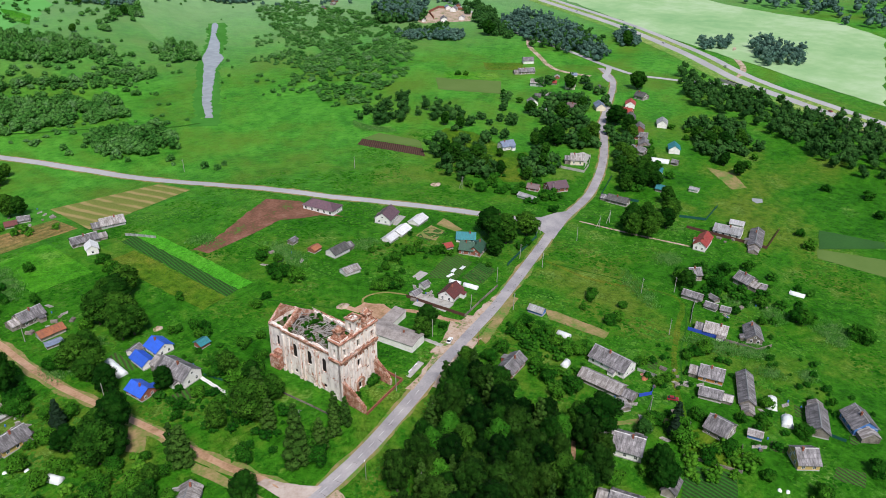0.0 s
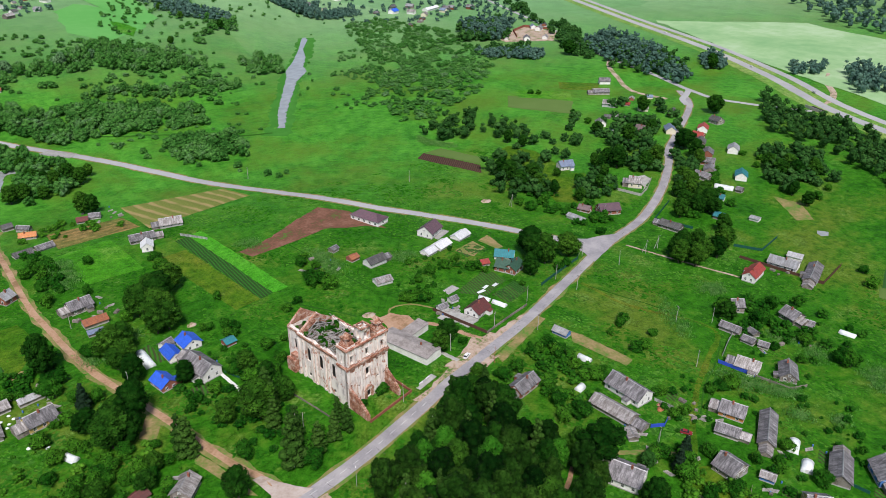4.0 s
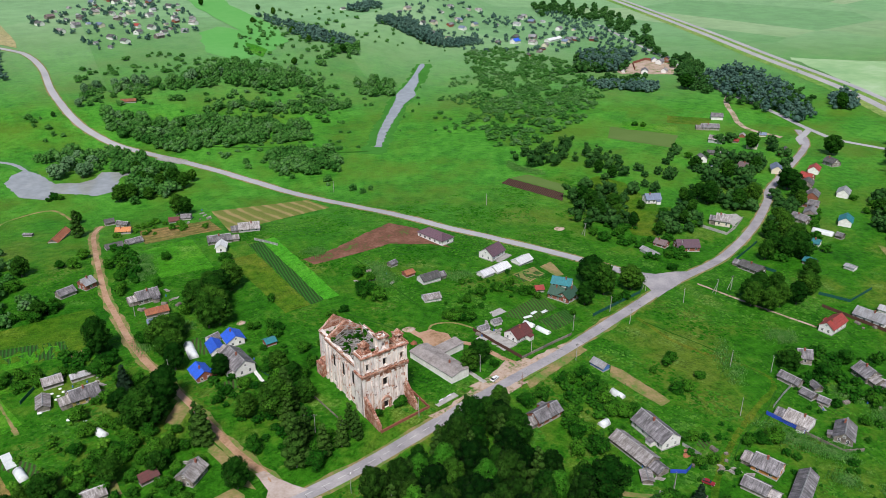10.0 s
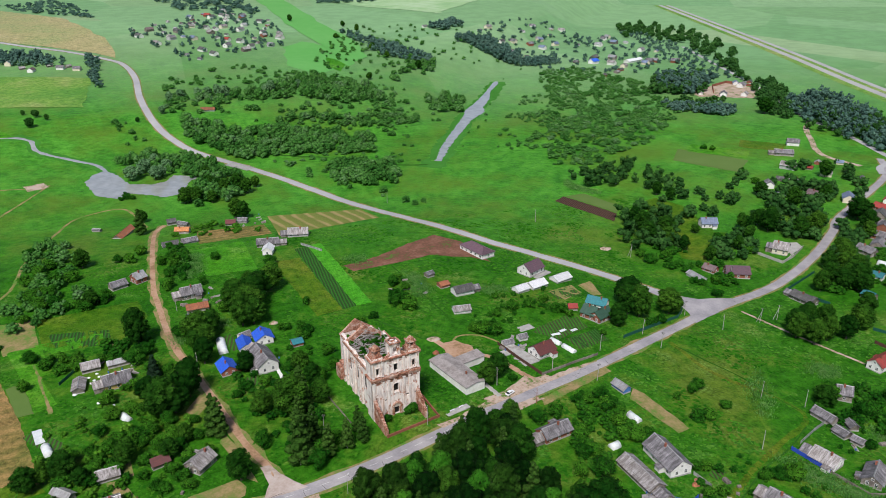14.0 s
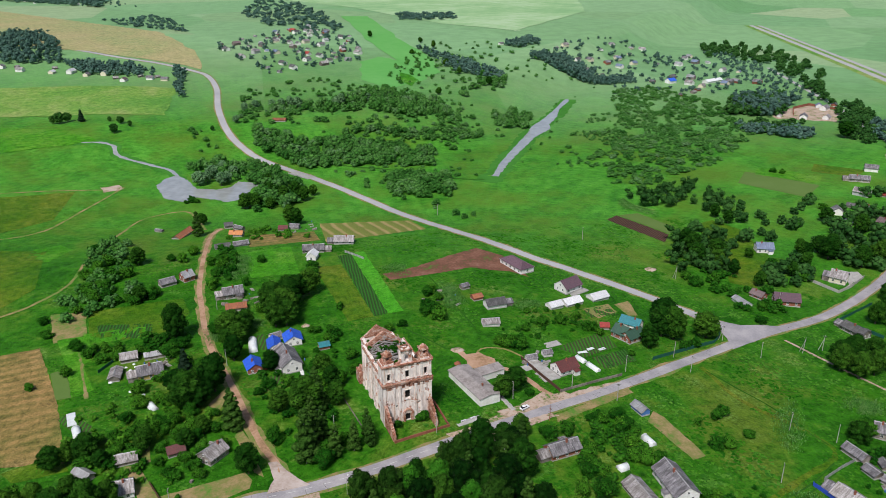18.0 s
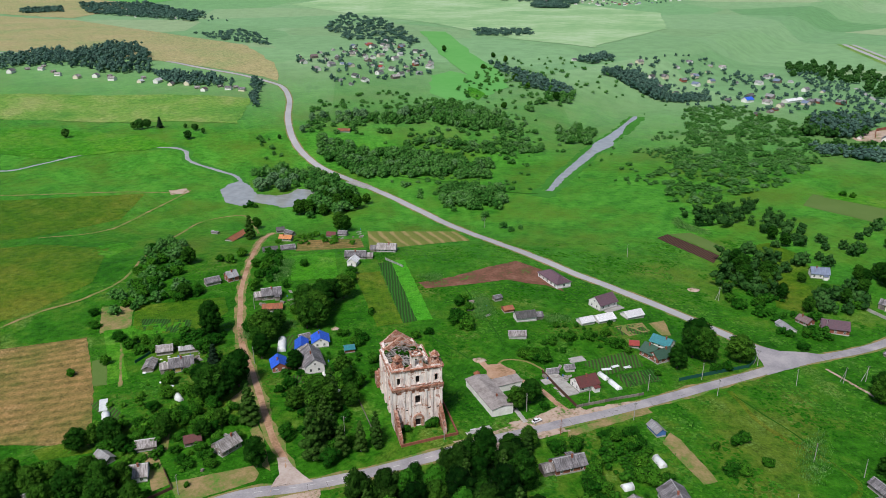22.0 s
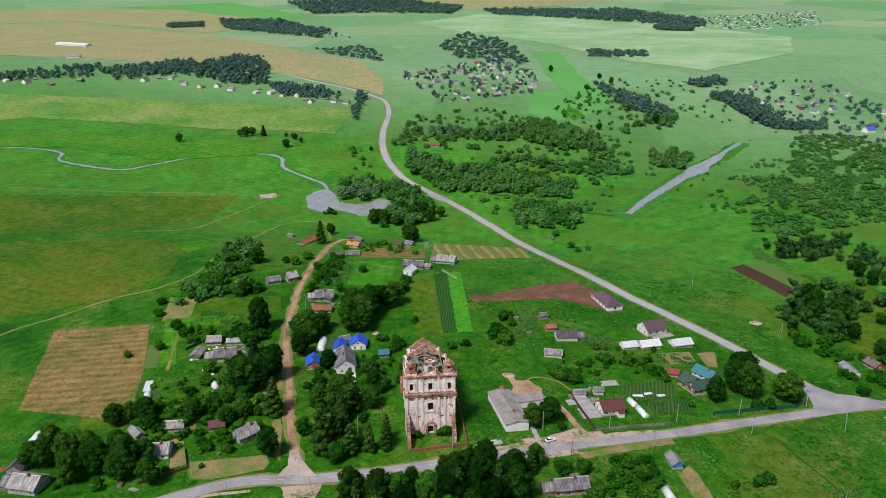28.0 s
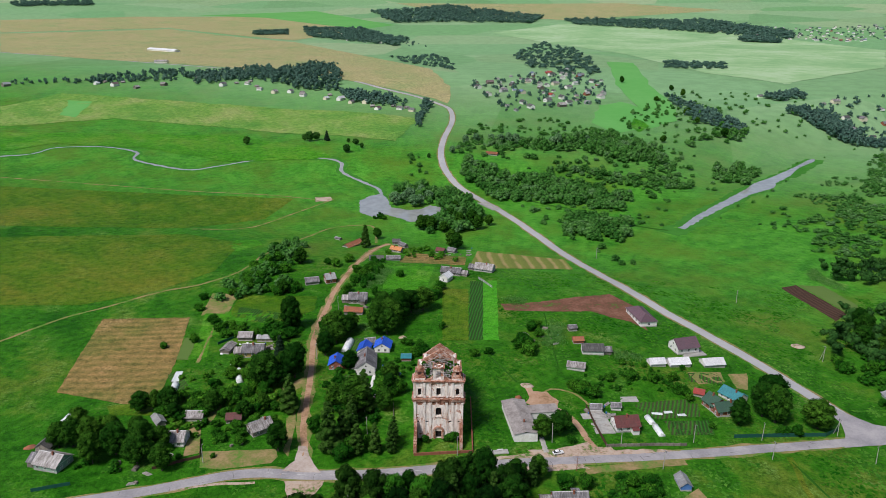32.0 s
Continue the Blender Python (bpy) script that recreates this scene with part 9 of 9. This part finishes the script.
def tufts(name, box, count, low, high, mat, label, seed, cut):
    """Tall weeds and grass tussocks, thick where the meadow is rough."""
    rng = np.random.default_rng(seed)
    V, F, k = [], [], 0
    while count:
        x, y = rng.uniform(box[0], box[1]), rng.uniform(box[2], box[3])
        count -= 1
        if noise.noise((x * 0.035, y * 0.035, 3.0)) + 0.5 * noise.noise((x * 0.12, y * 0.12, 8.0)) < cut or not off_road(x, y) or not dry(x, y) or any(inside((x, y), q) for q in FIELDS):
            continue
        z, h = land(x, y), rng.uniform(low, high)
        for _ in range(3):
            w, r = rng.uniform(0, 6.283), rng.uniform(0.5, 1.3)
            cx, cy = x + rng.normal(0, 0.8), y + rng.normal(0, 0.8)
            V += [(cx + r * math.cos(w + a), cy + r * math.sin(w + a), land(cx, cy) + h * rng.uniform(0.5, 1.0)) for a in (0, 2.1, 4.2)]
            F.append((k, k + 1, k + 2))
            k += 3
    tagged(new(name, tri_mesh(name, V, F, mat)), label, "weeds", kind="stuff")


MAT["weeds"] = surface("tall_weeds", [(0.026, 0.140, 0.008), (0.050, 0.205, 0.013), (0.10, 0.26, 0.035)], 0.03, 0.5, 0.9, 0.0, by_piece=0.35, gloss=0.03, thin=0.4)
tufts("tall_weeds", (-150, 250, -150, 200), 26000, 0.04, 0.09, "weeds", "tall weeds and rough grass tussocks", 5, -0.05)
MAT["umbels"] = surface("white_umbel_flowers", [(0.060, 0.225, 0.020), (0.095, 0.26, 0.045), (0.16, 0.31, 0.085)], 0.3, 2.0, 0.9, 0.0, by_piece=0.3, thin=0.18)
UMBELS = [0]


def flowers(pts, count):
    """A drift of white-flowering weeds."""
    UMBELS[0] += 1
    rng = np.random.default_rng(300 + UMBELS[0])
    V, F, k = [], [], 0
    for x, y in scatter(pts, count * 20, 0.4, rng, 8):
        if noise.noise((x * 0.2, y * 0.2, 1.0)) < -0.15:
            continue
        z, h = land(x, y), rng.uniform(0.5, 1.1)
        for _ in range(3):
            w, r = rng.uniform(0, 6.283), rng.uniform(0.10, 0.24)
            cx, cy = x + rng.normal(0, 1.6), y + rng.normal(0, 1.6)
            V += [(cx + r * math.cos(w + a), cy + r * math.sin(w + a), z + h + 0.1 * math.sin(a)) for a in (0, 2.1, 4.2)] + [(cx, cy, z)]
            F += [(k, k + 1, k + 2), (k, k + 3, k + 1)]
            k += 4
    tagged(new("white_weeds", tri_mesh("white_weeds", V, F, "umbels")), "drift of white-flowering weeds in the grass", "flowers", kind="stuff")


flowers([(118, -74), (127, -86), (135, -102), (129, -104), (115, -85), (113, -76)], 40)
flowers([(120, -103), (123, -111), (117, -112), (116, -106)], 14)
flowers([(131, -116), (133, -120), (125, -121), (124, -119)], 12)
flowers([(227, 252), (226, 234), (231, 219), (224, 214), (217, 230), (220, 246)], 60)
flowers([(186, -25), (191, -32), (181, -36), (175, -31)], 14)
flowers([(180, -108), (179, -120), (161, -124), (161, -117)], 40)
flowers([(156, -21), (145, -45), (130, -53), (138, -34)], 24)
flowers([(-73, 97), (-58, 94), (-62, 85), (-74, 84)], 34)
flowers([(-57, 176), (-55, 170), (-61, 156), (-64, 159)], 10)
flowers([(74, 87), (88, 86), (87, 77), (75, 77)], 24)
flowers([(46, 118), (51, 116), (49, 84), (40, 89)], 40)
flowers([(219, 241), (235, 215), (228, 207), (217, 231)], 40)
flowers([(24, 147), (31, 147), (30, 139), (24, 138)], 12)
flowers([(186, -26), (195, -31), (186, -38), (179, -33)], 22)
flowers([(132, -90), (137, -100), (130, -103), (126, -96)], 30)
flowers([(-64, 191), (-52, 188), (-56, 153), (-66, 153)], 40)
flowers([(182, -26), (189, -32), (182, -37), (176, -33)], 20)
flowers([(168, -68), (177, -76), (169, -83), (163, -74)], 30)
flowers([(172, -86), (178, -91), (164, -97), (158, -92)], 30)
flowers([(120, -70), (127, -84), (132, -103), (129, -104), (123, -91), (117, -72)], 60)
flowers([(118, -104), (122, -111), (119, -112), (115, -106)], 25)
flowers([(129, -117), (132, -120), (126, -122), (124, -119)], 20)
flowers([(171, -109), (170, -120), (166, -120), (167, -110)], 30)
flowers([(-64, 101), (-50, 100), (-49, 93), (-62, 92)], 24)
flowers([(-63, 184), (-52, 186), (-53, 160), (-62, 154)], 30)
flowers([(44, 115), (52, 108), (50, 85), (43, 91)], 30)
flowers([(20, 147), (30, 147), (31, 139), (22, 139)], 16)
for k, (poly, count) in enumerate((
    ([(-78, 985), (94, 1218), (158, 1012), (127, 840), (2, 769)], 130),
    ([(400, 800), (440, 900), (620, 1000), (720, 920), (700, 800), (640, 640), (500, 600), (440, 690)], 170),
    ([(-786, 2505), (-588, 2551), (-348, 2092), (-230, 1800), (-338, 1837), (-549, 2053)], 90),
    ([(650, 520), (690, 620), (760, 800), (790, 930), (760, 960), (700, 780), (640, 640), (620, 540)], 110),
    ([(658, 2606), (763, 2285), (932, 2160), (1225, 2300), (1464, 2900), (1121, 2743)], 130),
)):
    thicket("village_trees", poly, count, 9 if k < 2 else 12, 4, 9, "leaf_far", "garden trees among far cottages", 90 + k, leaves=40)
plant("broad", [(178.5, 1032, 11), (240, 789, 9), (255, 914, 10), (246, 960, 9), (181, 614, 9), (240, 726, 9), (257, 655, 10), (210, 868, 8), (262, 668, 8), (236, 780, 8)], "lone trees in the far meadows")
plant("silver", [(-50, 536, 8), (-40, 582, 11), (-28, 590, 10), (-11, 588, 12), (-2, 592, 11), (8, 586, 13), (16, 590, 11), (63, 584, 13), (56, 580, 11), (95, 600, 9), (110, 590, 9)], "silver willows of the river valley")
plant("willow", [(-294, 582, 10), (-221, 589, 11), (-214, 593, 10), (-228, 592, 9), (-163, 529, 9), (-150, 545, 6), (-73, 519, 5), (-160, 560, 8), (-172, 575, 5)], "lone willows on the meadow")
plant("conifer", [(-200, 587, 12)], "lone willows on the meadow")
thicket("bank_scrub", [(200, 330), (260, 440), (330, 540), (380, 640), (350, 650), (290, 570), (220, 460), (165, 380)], 12, 9, 2, 4, "leaf_thicket", "low scrub beside the canal", 95, leaves=50)
thicket("road_scrub", [(10, 395), (60, 300), (95, 235), (105, 240), (75, 310), (25, 405)], 14, 8, 3, 6, "leaf_thicket", "scattered bushes beside the valley road", 96, leaves=120)
thicket("river_scrub", [(-25, 380), (-60, 440), (-80, 520), (-95, 520), (-80, 430), (-45, 370)], 18, 8, 3, 7, "leaf_thicket", "scattered bushes beside the river", 97, leaves=120)
